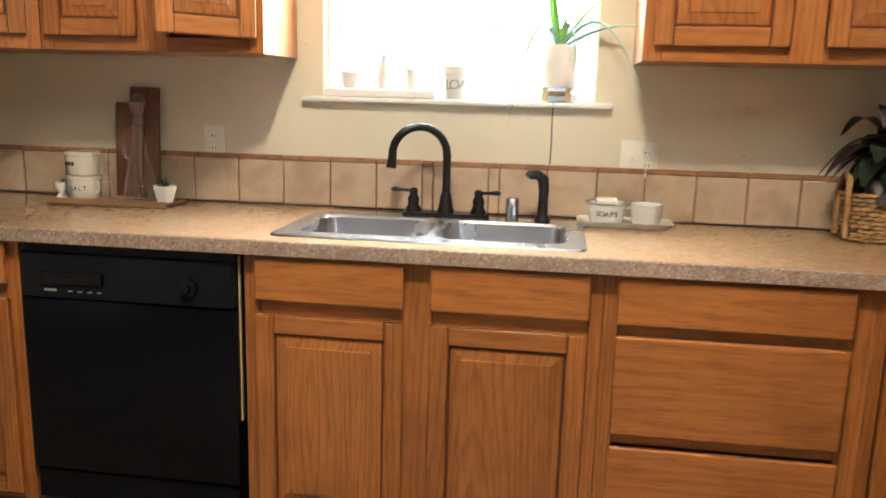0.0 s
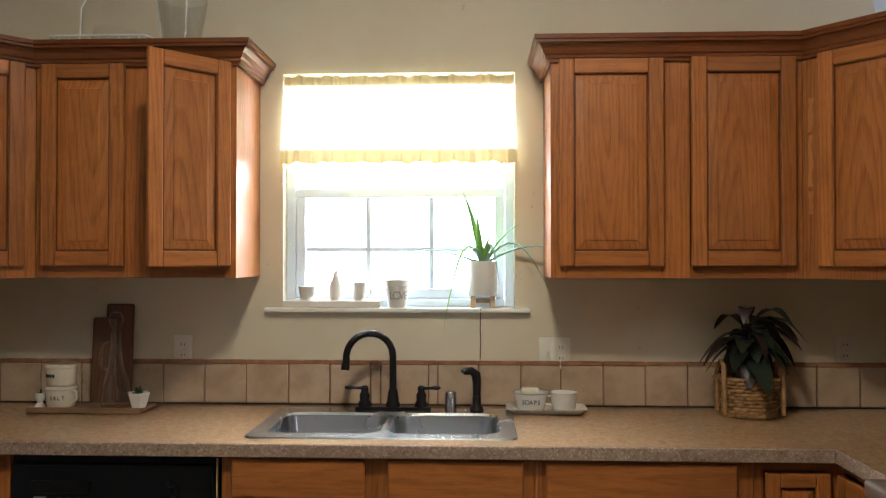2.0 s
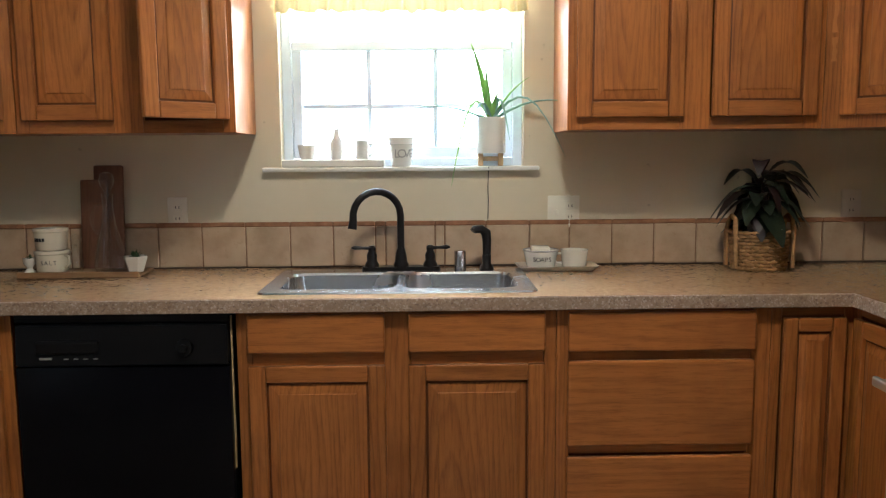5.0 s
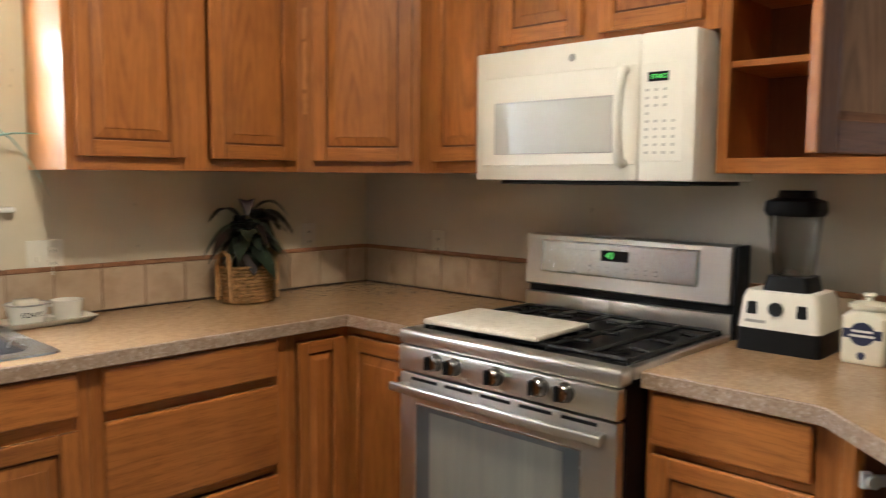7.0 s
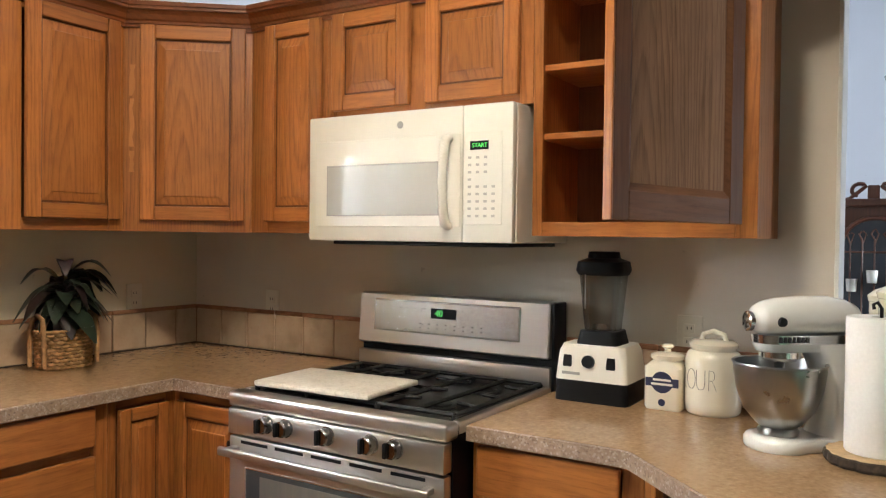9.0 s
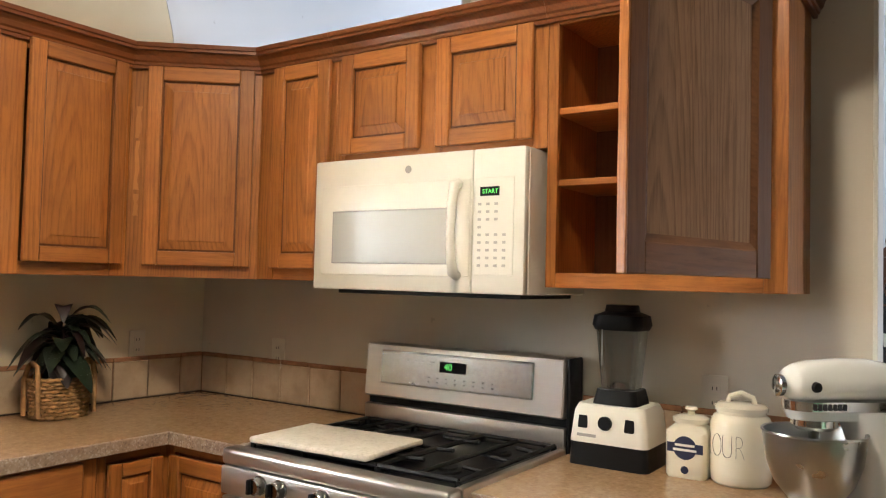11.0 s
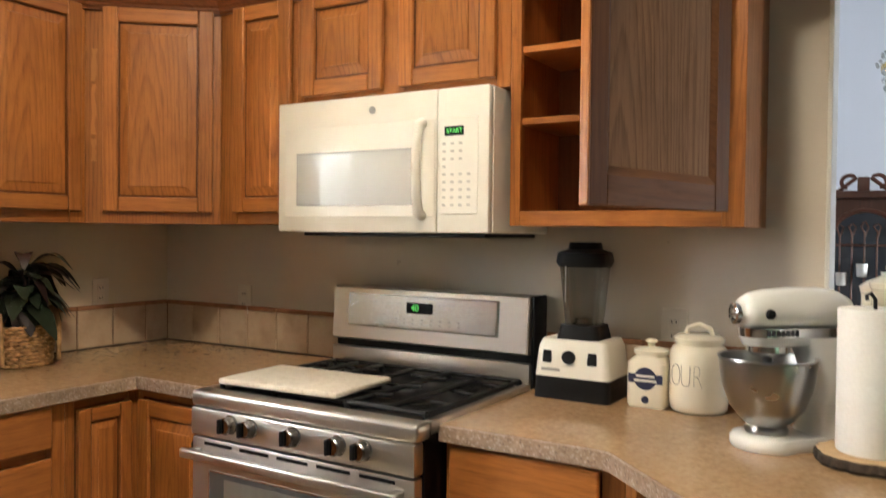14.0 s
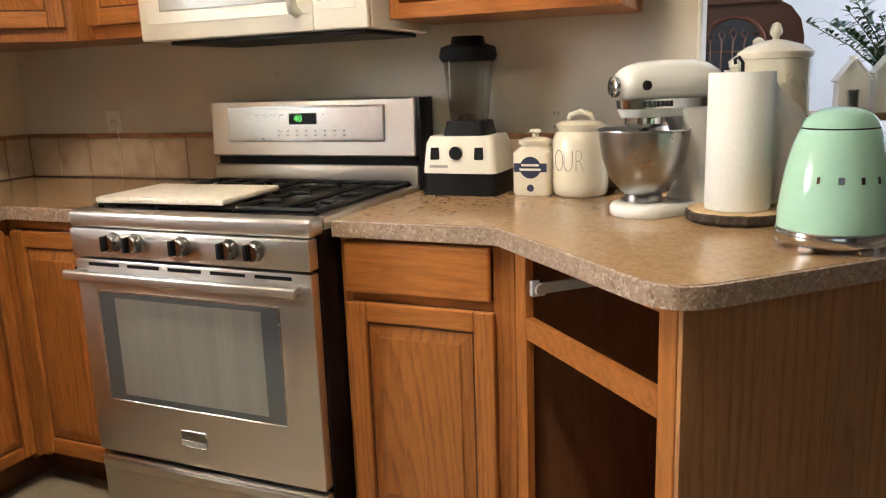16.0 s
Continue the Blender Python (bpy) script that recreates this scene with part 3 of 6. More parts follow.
def valance():
    """A gathered cafe valance on a thin rod, with a ruffled hem and heading."""
    x0, x1 = WIN[0] - 0.005, WIN[1] + 0.008
    top = thing("valance", "cream gathered cotton valance with ruffled hem on a thin rod", "curtain", ((x0 + x1) / 2, W - 0.03, 2.13))
    part("curtain_rod", tube(B(), [(x0 + 0.02, W - 0.012, 2.125), (x1 - 0.02, W - 0.012, 2.125)], 0.005), trim_paint, top)
    rnd = random.Random(8)
    ph = [rnd.uniform(0, 6.28) for _ in range(6)]
    bm, rows, n = B(), [], 150
    levels = [(2.143, 0.008, 0.0), (2.125, 0.004, 0.0), (2.107, 0.007, 0.0), (2.07, 0.007, 0.003), (2.0, 0.009, 0.010), (1.92, 0.011, 0.018), (1.875, 0.012, 0.022), (1.867, 0.006, 0.022), (1.845, 0.014, 0.025), (1.815, 0.018, 0.028)]
    for k, (z, amp, flare) in enumerate(levels):
        row = []
        for i in range(n + 1):
            u = i / n
            x = x0 + 0.012 - 0.5 * flare + (x1 - x0 - 0.024 + flare) * u
            y = W - 0.022 - flare * 0.6 + amp * (math.sin(u * 150 + ph[0]) * 0.6 + math.sin(u * 61 + ph[1]) * 0.5 + math.sin(u * 237 + ph[2]) * (0.5 if k in (0, 2, 8, 9) else 0.2))
            row.append(bm.verts.new((x, y, z + (0.004 * math.sin(u * 47 + ph[3]) + 0.003 * math.sin(u * 113) if k in (0, 9) else 0))))
        rows.append(row)
    for a, b in zip(rows, rows[1:]):
        for i in range(n):
            bm.faces.new([a[i], a[i + 1], b[i + 1], b[i]]).material_index = 1 if a in rows[:2] + rows[7:] else 0
    part("cloth", bm, [cloth, ruffle], top, smooth=180)


# ---- cabinets ----
T = 0.019


def add_door(cab, w, h, m, label="", name="door"):
    """A raised panel door: local x is its width, its front looks along -y. The panel carries two stiles and two rails."""
    s, g = (0.050, 0.036) if w > 0.25 else (0.042, 0.026)
    p = B()

    def ring(k, y):
        return [p.verts.new(q) for q in ((k, y, k), (w - k, y, k), (w - k, y, h - k), (k, y, h - k))]
    loops = [ring(s - 0.004, -0.002), ring(s - 0.004, -T + 0.013), ring(s + 0.004, -T + 0.012), ring(s + 0.007, -T + 0.0105), ring(s + g - 0.002, -T + 0.0042), ring(s + g, -T + 0.0015), ring(s + g + 0.004, -T + 0.001)]
    p.faces.new(loops[0][::-1])
    # The two rings at the groove's foot take a darker oak.
    for j, (a, b) in enumerate(zip(loops, loops[1:])):
        for k in range(4):
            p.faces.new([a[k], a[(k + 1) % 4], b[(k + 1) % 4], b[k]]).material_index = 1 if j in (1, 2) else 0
    p.faces.new(loops[-1])
    bmesh.ops.recalc_face_normals(p, faces=p.faces)
    m = m @ pose(0, -0.0035, 0)
    ob = part(name, p, [oak_v, dark_groove_oak], cab, label, m=m)
    for a in ((0, -T, 0, s, 0, h), (w - s, -T, 0, w, 0, h)):
        part("stile", bx(*a, bev=0.005, seg=3), oak_v, ob, smooth=12, m=m)
    for a in ((s + 0.0005, -T + 0.0006, 0, w - s - 0.0005, 0, s), (s + 0.0005, -T + 0.0006, h - s, w - s - 0.0005, 0, h)):
        part("rail", bx(*a, bev=0.005, seg=3), oak_x, ob, smooth=12, m=m)
    return ob


def add_open_door(cab, w, h, m, label):
    """The inner side of a door: a flat panel let into darkened stiles and rails, with the honey-coloured outer edge on
    its free side.
    """
    s, t = 0.062, 0.020
    ob = part("door", bx(s - 0.004, -t + 0.010, s - 0.004, w - s + 0.004, -0.004, h - s + 0.004), oak_grey, cab, label, m=m)
    bead = B()
    q = [(s, -t + 0.0095, s), (w - s, -t + 0.0095, s), (w - s, -t + 0.0095, h - s), (s, -t + 0.0095, h - s)]
    r = [(s + 0.016, -t + 0.0092, s + 0.016), (w - s - 0.016, -t + 0.0092, s + 0.016), (w - s - 0.016, -t + 0.0092, h - s - 0.016), (s + 0.016, -t + 0.0092, h - s - 0.016)]
    u = [(x, -t + 0.002, z) for x, y, z in q]
    loft(bead, [u, r, q], False, False)
    bmesh.ops.recalc_face_normals(bead, faces=bead.faces)
    part("bead", bead, oak_grey_rail, ob, m=m)
    for a in ((0.006, -t, 0, s, 0, h), (w - s, -t, 0, w, 0, h)):
        part("stile", bx(*a, bev=0.002), oak_grey_stile, ob, m=m)
    for a in ((s + 0.0005, -t + 0.0006, 0, w - s - 0.0005, 0, s), (s + 0.0005, -t + 0.0006, h - s, w - s - 0.0005, 0, h)):
        part("rail", bx(*a, bev=0.002), oak_grey_rail, ob, m=m)
    part("edge", bx(-0.001, -t - 0.001, -0.001, 0.0055, 0.001, h + 0.001, bev=0.0025, seg=2), oak_v, ob, "honey-coloured outer edge", m=m)
    return ob


def add_drawer(cab, w, h, m):
    bm = box(B(), 0, -T - 0.0035, 0, w, -0.0035, h, bev=0.007, seg=3)
    return part("drawer_front", bm, oak_x, cab, m=m)


def carcass(cab, m, w, depth, z0, z1, rails, stiles, wood_rail, toe=0.0):
    """Box and face frame: local x along the front from 0 to w, the frame's face at y = 0, the box behind it. Rails are (z0, z1), stiles (x0, x1)."""
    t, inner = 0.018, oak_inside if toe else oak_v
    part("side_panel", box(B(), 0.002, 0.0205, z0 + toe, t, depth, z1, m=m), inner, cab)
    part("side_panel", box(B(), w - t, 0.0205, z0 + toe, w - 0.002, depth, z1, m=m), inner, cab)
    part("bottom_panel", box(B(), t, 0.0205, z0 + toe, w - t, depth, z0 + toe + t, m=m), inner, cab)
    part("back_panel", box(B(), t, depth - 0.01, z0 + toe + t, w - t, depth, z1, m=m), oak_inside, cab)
    if not toe:
        part("top_panel", box(B(), t, 0.0205, z1 - t, w - t, depth - 0.011, z1, m=m), inner, cab)
    for a, b in stiles:
        part("stile", box(B(), a, 0, z0 + toe, b, 0.02, z1, bev=0.0015, m=m), oak_v, cab)
    xs = sorted(stiles)
    for za, zb in rails:
        for (a0, a1), (b0, b1) in zip(xs, xs[1:]):
            part("rail", box(B(), a1 + 0.0004, 0.001, za, b0 - 0.0004, 0.02, zb, bev=0.0012, m=m), wood_rail, cab)
    if toe:
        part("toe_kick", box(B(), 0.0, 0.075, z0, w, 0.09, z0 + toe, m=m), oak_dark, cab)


FY, FX = 1.945, 1.022
BASE_TOP = 0.875


def base_cabinets_north():
    g = "base cabinets"
    m0 = pose(-2.15, FY, 0)
    end = thing("base_cabinet", "oak base cabinet with drawer and raised panel door beside the dishwasher", "cabinet", (-1.8, 2.2, 0), g)
    carcass(end, m0, 0.70, 0.6, 0, BASE_TOP, [(0.10, 0.14), (0.70, 0.75), (0.85, BASE_TOP)], [(0, 0.04), (0.66, 0.70)], oak_x, 0.10)
    add_drawer(end, 0.63, 0.115, pose(-2.11, FY, 0.75))
    add_door(end, 0.63, 0.585, pose(-2.11, FY, 0.125))
    m = pose(-0.80, FY, 0)
    sinkbase = thing("sink_base_cabinet", "worn honey-oak sink base with two doors under false drawers", "cabinet", (-0.33, 2.2, 0), g)
    carcass(sinkbase, m, 0.935, 0.6, 0, BASE_TOP, [(0.10, 0.14), (0.70, 0.755), (0.85, BASE_TOP)], [(0, 0.045), (0.43, 0.508), (0.897, 0.935)], oak_x, 0.10)
    for a, b in ((-0.765, -0.367), (-0.299, 0.101)):
        add_drawer(sinkbase, b - a, 0.115, pose(a, FY, 0.750))
        add_door(sinkbase, b - a, 0.588, pose(a, FY, 0.125))
    m = pose(0.136, FY, 0)
    dr = thing("drawer_cabinet", "honey-oak base cabinet with three slab drawers", "cabinet", (0.45, 2.2, 0), g)
    carcass(dr, m, 0.634, 0.6, 0, BASE_TOP, [(0.10, 0.14), (0.43, 0.46), (0.715, 0.75), (0.85, BASE_TOP)], [(0, 0.04), (0.575, 0.634)], oak_x, 0.10)
    for z, h in ((0.746, 0.118), (0.459, 0.26), (0.135, 0.292)):
        add_drawer(dr, 0.552, h, pose(0.167, FY, z))
    corner = thing("corner_base_cabinet", "oak corner base cabinet with two narrow raised panel doors", "cabinet", (1.3, 2.2, 0), g)
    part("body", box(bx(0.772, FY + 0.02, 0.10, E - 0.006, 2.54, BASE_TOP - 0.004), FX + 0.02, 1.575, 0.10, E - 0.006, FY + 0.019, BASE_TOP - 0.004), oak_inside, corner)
    for a in ((0.771, FY, 0.10, 0.80, FY + 0.02, BASE_TOP), (0.985, FY, 0.10, FX + 0.02, FY + 0.02, BASE_TOP), (FX, 1.572, 0.10, FX + 0.02, 1.60, BASE_TOP), (FX, 1.92, 0.10, FX + 0.02, FY - 0.0005, BASE_TOP)):
        part("stile", bx(*a, bev=0.0015), oak_v, corner)
    part("rail", bx(0.8005, FY + 0.001, 0.845, 0.9845, FY + 0.02, BASE_TOP), oak_x, corner)
    part("rail", bx(FX + 0.001, 1.6005, 0.845, FX + 0.02, 1.9195, BASE_TOP), oak_y, corner)
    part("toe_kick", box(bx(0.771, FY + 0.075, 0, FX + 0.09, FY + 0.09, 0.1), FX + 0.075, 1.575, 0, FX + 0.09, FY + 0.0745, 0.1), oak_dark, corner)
    add_door(corner, 0.185, 0.715, pose(0.80, FY, 0.125))
    d = add_door(corner, 0.325, 0.715, pose(FX, 1.922, 0.125, 0, 0, -90))
    part("knob", lathe(B(), [(0, 0), (0.005, 0), (0.005, 0.012), (0.012, 0.016), (0.012, 0.022), (0, 0.025)], 14), bronze, d, "dark round knob", smooth=40, m=pose(FX - T, 1.64, 0.74, 0, -90, 0))


def base_cabinets_south():
    g = "base cabinets"
    m = pose(FX, 0.795, 0, 0, 0, -90)
    cab = thing("base_cabinet", "honey-oak base cabinet with one drawer over one door beside the range", "cabinet", (1.3, 0.58, 0), g)
    carcass(cab, m, 0.447, 0.6, 0, BASE_TOP, [(0.10, 0.14), (0.71, 0.737), (0.85, BASE_TOP)], [(0, 0.03), (0.395, 0.447)], oak_y, 0.10)
    add_drawer(cab, 0.376, 0.128, pose(FX, 0.776, 0.735, 0, 0, -90))
    add_door(cab, 0.383, 0.59, pose(FX, 0.776, 0.122, 0, 0, -90))
    pen = thing("peninsula_cabinet", "oak peninsula base without its door and drawer, open and dark inside", "cabinet", (1.0, -0.1, 0), g)
    m = pose(1.015, 0.345, 0, 0, 0, -135)
    w = 0.56
    carcass(pen, m, w, 0.72, 0, BASE_TOP, [(0.10, 0.14), (0.665, 0.715), (0.852, BASE_TOP)], [(0, 0.05), (w - 0.045, w)], oak_x, 0.10)
    part("end_panel", box(B(), w, 0.003, 0.0, w + 0.012, 0.80, BASE_TOP, bev=0.001, m=m), oak_panel, pen, "flat grained oak end panel")
    slide = part("drawer_slide", box(box(B(), 0.051, 0.03, 0.768, 0.062, 0.40, 0.792, bev=0.002, m=m), 0.051, 0.008, 0.764, 0.063, 0.03, 0.800, bev=0.003, m=m), white_enamel, pen, "white metal drawer slide")
    part("roller", lathe(B(), [(0, 0), (0.014, 0), (0.014, 0.008), (0.005, 0.009), (0, 0.009)], 16), white_plastic, slide, smooth=40, m=m @ pose(0.062, 0.03, 0.780, 0, 90, 0))


def crown(cab, path):
    prof = [(0.0, 2.116), (0.011, 2.116), (0.012, 2.126), (0.017, 2.128), (0.018, 2.137), (0.024, 2.142), (0.029, 2.158), (0.041, 2.171), (0.050, 2.173), (0.050, 2.182), (0.055, 2.184), (0.056, 2.198), (0.0, 2.198)]
    bm = sweep(B(), path, prof)
    bmesh.ops.recalc_face_normals(bm, faces=bm.faces)
    part("crown_moulding", bm, oak_dark, cab, "dark red-brown oak crown moulding")


def upper_cabinets():
    g = "wall cabinets"
    UY, UX, z0, z1 = 2.245, 1.325, 1.395, 2.14
    D0, DH = 1.435, 0.69
    # beside the window, west
    a = thing("wall_cabinet", "honey-oak double wall cabinet, one raised panel door ajar", "cabinet", (-1.2, 2.4, z0), g)
    carcass(a, pose(-1.545, UY, 0), 0.695, W - UY - 0.002, z0, z1, [(z0, z0 + 0.04), (z1 - 0.045, z1)], [(0, 0.04), (0.31, 0.40), (0.655, 0.695)], oak_x)
    add_door(a, 0.288, DH, pose(-1.52, UY, D0))
    add_door(a, 0.29, DH, pose(-0.878, UY - 0.004, D0, 0, 0, 48) @ pose(-0.29, 0, 0), label="oak door standing ajar")
    crown(a, [(-1.546, UY), (-0.849, UY), (-0.849, W)])
    # west corner
    c = thing("corner_wall_cabinet", "honey-oak diagonal corner wall cabinet", "cabinet", (-1.9, 2.3, z0), g)
    prismo = [(-1.549, UY + 0.002), (-1.549, W - 0.003), (-2.15, W - 0.003), (-2.15, 1.94), (-1.854, 1.94)]
    part("body", prism(B(), prismo[::-1], z0, z1), oak_v, c)
    add_door(c, 0.36, DH, pose(-1.854, 1.94, D0, 0, 0, 45) @ pose(0.035, -0.001, 0))
    crown(c, [(-2.15, 1.94), (-1.856, 1.94), (-1.551, UY)])
    # east of the window
    b = thing("wall_cabinet", "honey-oak double wall cabinet with raised panel doors", "cabinet", (0.6, 2.4, z0), g)
    carcass(b, pose(0.212, UY, 0), 0.826, W - UY - 0.002, z0, z1, [(z0, z0 + 0.04), (z1 - 0.045, z1)], [(0, 0.05), (0.365, 0.46), (0.768, 0.826)], oak_x)
    add_door(b, 0.345, DH, pose(0.238, UY, D0))
    add_door(b, 0.342, DH, pose(1.011, UY - 0.002, D0, 0, 0, 1.6) @ pose(-0.342, 0, 0))
    crown(b, [(0.211, W), (0.211, UY), (1.038, UY)])
    # east corner
    d = thing("corner_wall_cabinet", "honey-oak diagonal corner wall cabinet with scuffed stile", "cabinet", (1.3, 2.3, z0), g)
    part("body", prism(B(), [(1.04, UY + 0.001), (1.324, 1.906), (E - 0.003, 1.906), (E - 0.003, W - 0.003), (1.04, W - 0.003)], z0, z1), oak_v, d)
    face = pose(1.04, UY, 0, 0, 0, -50.03)
    add_door(d, 0.362, DH, face @ pose(0.058, -0.001, D0))
    rnd = random.Random(14)
    for z, hh in ((1.605, 0.075), (1.695, 0.17), (1.875, 0.11)):
        flake = [(0.004 + rnd.uniform(0, 0.006), z + hh * k / 5) for k in range(6)] + [(0.020 + rnd.uniform(-0.006, 0.008), z + hh * k / 5) for k in range(5, -1, -1)]
        bm = prism(B(), flake, 0, 0.0008)
        bmesh.ops.transform(bm, matrix=Matrix.Rotation(radians(90), 4, "X"), verts=bm.verts)
        bmesh.ops.recalc_face_normals(bm, faces=bm.faces)
        part("worn_patch", bm, bare_oak, d, "pale bare wood where the finish is scuffed off", m=face @ pose(0.012, -0.0005, 0))
    crown(d, [(1.04, UY), (1.325, 1.905)])
    # narrow one
    e = thing("wall_cabinet", "narrow honey-oak wall cabinet beside the microwave", "cabinet", (1.5, 1.75, z0), g)
    carcass(e, pose(UX, 1.904, 0, 0, 0, -90), 0.352, E - UX - 0.003, z0, z1, [(z0, z0 + 0.04), (z1 - 0.045, z1)], [(0, 0.08), (0.324, 0.352)], oak_y)
    add_door(e, 0.258, DH, pose(UX, 1.827, D0, 0, 0, -90))
    crown(e, [(UX, 1.904), (UX, 1.552)])
    # over the microwave
    f = thing("wall_cabinet", "short honey-oak cabinet over the microwave", "cabinet", (1.5, 1.17, 1.775), g)
    carcass(f, pose(UX, 1.551, 0, 0, 0, -90), 0.766, E - UX - 0.003, 1.775, z1, [(1.775, 1.82), (z1 - 0.04, z1)], [(0, 0.04), (0.335, 0.42), (0.722, 0.766)], oak_y)
    for y, w in ((1.520, 0.314), (1.146, 0.322)):
        add_door(f, w, 0.322, pose(UX, y, 1.802, 0, 0, -90))
    crown(f, [(UX, 1.551), (UX, 0.785)])
    # the open one
    h = thing("wall_cabinet", "honey-oak wall cabinet with shelves, its grey-brown door wide open", "cabinet", (1.5, 0.47, z0), g)
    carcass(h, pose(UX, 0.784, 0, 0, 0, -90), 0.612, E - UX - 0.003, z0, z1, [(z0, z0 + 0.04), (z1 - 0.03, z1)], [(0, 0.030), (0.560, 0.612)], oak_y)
    for z in (1.670, 1.865):
        part("shelf", bx(UX + 0.012, 0.206, z, E - 0.015, 0.764, z + 0.018, bev=0.002), oak_y, h)
    add_open_door(h, 0.542, DH, pose(UX - 0.02, 0.222, D0 - 0.006, 0, 0, -15.5) @ pose(-0.542, 0, 0), "grey-brown oak door swung open, its shaded look put into the colour")
    part("catch", bx(0.775, 0.369, 2.06, 0.795, 0.384, 2.11, bev=0.003), white_plastic, h, "cream plastic child catch")
    crown(h, [(UX, 0.784), (UX, 0.170), (E, 0.170)])


# ---- worktops ----
def worktops():
    r = 0.012
    # L-shaped top with a hole for the sink
    x0, x1, y0, y1 = -0.725, 0.068, 2.01, 2.44
    bm = B()
    z0, z1 = C - 0.038, C
    front = W - 0.635

    def slab(a, b, c, d):
        box(bm, a, b, z0, c, d, z1)
    slab(-2.15, front, x0, W - 0.005)
    slab(x1, front, E - 0.005, W - 0.005)
    slab(x0, front, x1, y0)
    slab(x0, y1, x1, W - 0.005)
    slab(0.995, 1.566, E - 0.005, front)
    bmesh.ops.remove_doubles(bm, verts=bm.verts, dist=0.0005)
    for f in bm.faces:
        f.material_index = 0 if abs(f.normal.z) > 0.5 else 1
    top = solid("worktop", bm, [laminate, laminate_edge], "tan speckled laminate worktop with sink cut-out", "countertop")
    part("edge_strip", box(box(B(), -2.15, front - 0.006, C - 0.04, 0.989, front, C - 0.001, bev=0.002), 0.989, 1.566, C - 0.04, 0.995, front - 0.0002, C - 0.001, bev=0.002), laminate_edge, top, "speckled laminate edge")
    # the peninsula top
    K, d, e = Vector((0.57, -0.048)), Vector((-0.7071, -0.7071)), Vector((0.7071, -0.7071))
    out = [(E - 0.005, 0.798), (0.995, 0.798), (0.995, 0.41)]
    c1 = Vector((0.995, 0.377))
    for k in range(1, 5):
        q = k / 5
        p = (1 - q) ** 2 * Vector((0.995, 0.41)) + 2 * q * (1 - q) * c1 + q * q * (c1 + d * 0.03)
        out.append((p.x, p.y))
    for k in range(9):
        q = k / 8
        p = (1 - q) ** 2 * (K - d * 0.09) + 2 * q * (1 - q) * K + q * q * (K + e * 0.09)
        out.append((p.x, p.y))
    far = K + e * 1.05
    out += [(far.x, far.y), (1.775, far.y + 1.775 - far.x), (1.775, 0.012), (E - 0.005, 0.012)]
    bm = prism(B(), out, z0, z1 - 0.0005, 1, 0)
    pen = solid("worktop", bm, [laminate, laminate_edge], "tan laminate peninsula worktop with rounded corner", "countertop")
    strip = sweep(B(), out[1:-3][::-1], [(0, C - 0.04), (-0.0, C - 0.0015), (-0.006, C - 0.003), (-0.006, C - 0.04)])
    bmesh.ops.recalc_face_normals(strip, faces=strip.faces)
    part("edge_strip", strip, laminate_edge, pen, "speckled laminate edge", smooth=50)


backsplash()
window_over_sink()
valance()
base_cabinets_north()
base_cabinets_south()
upper_cabinets()
worktops()


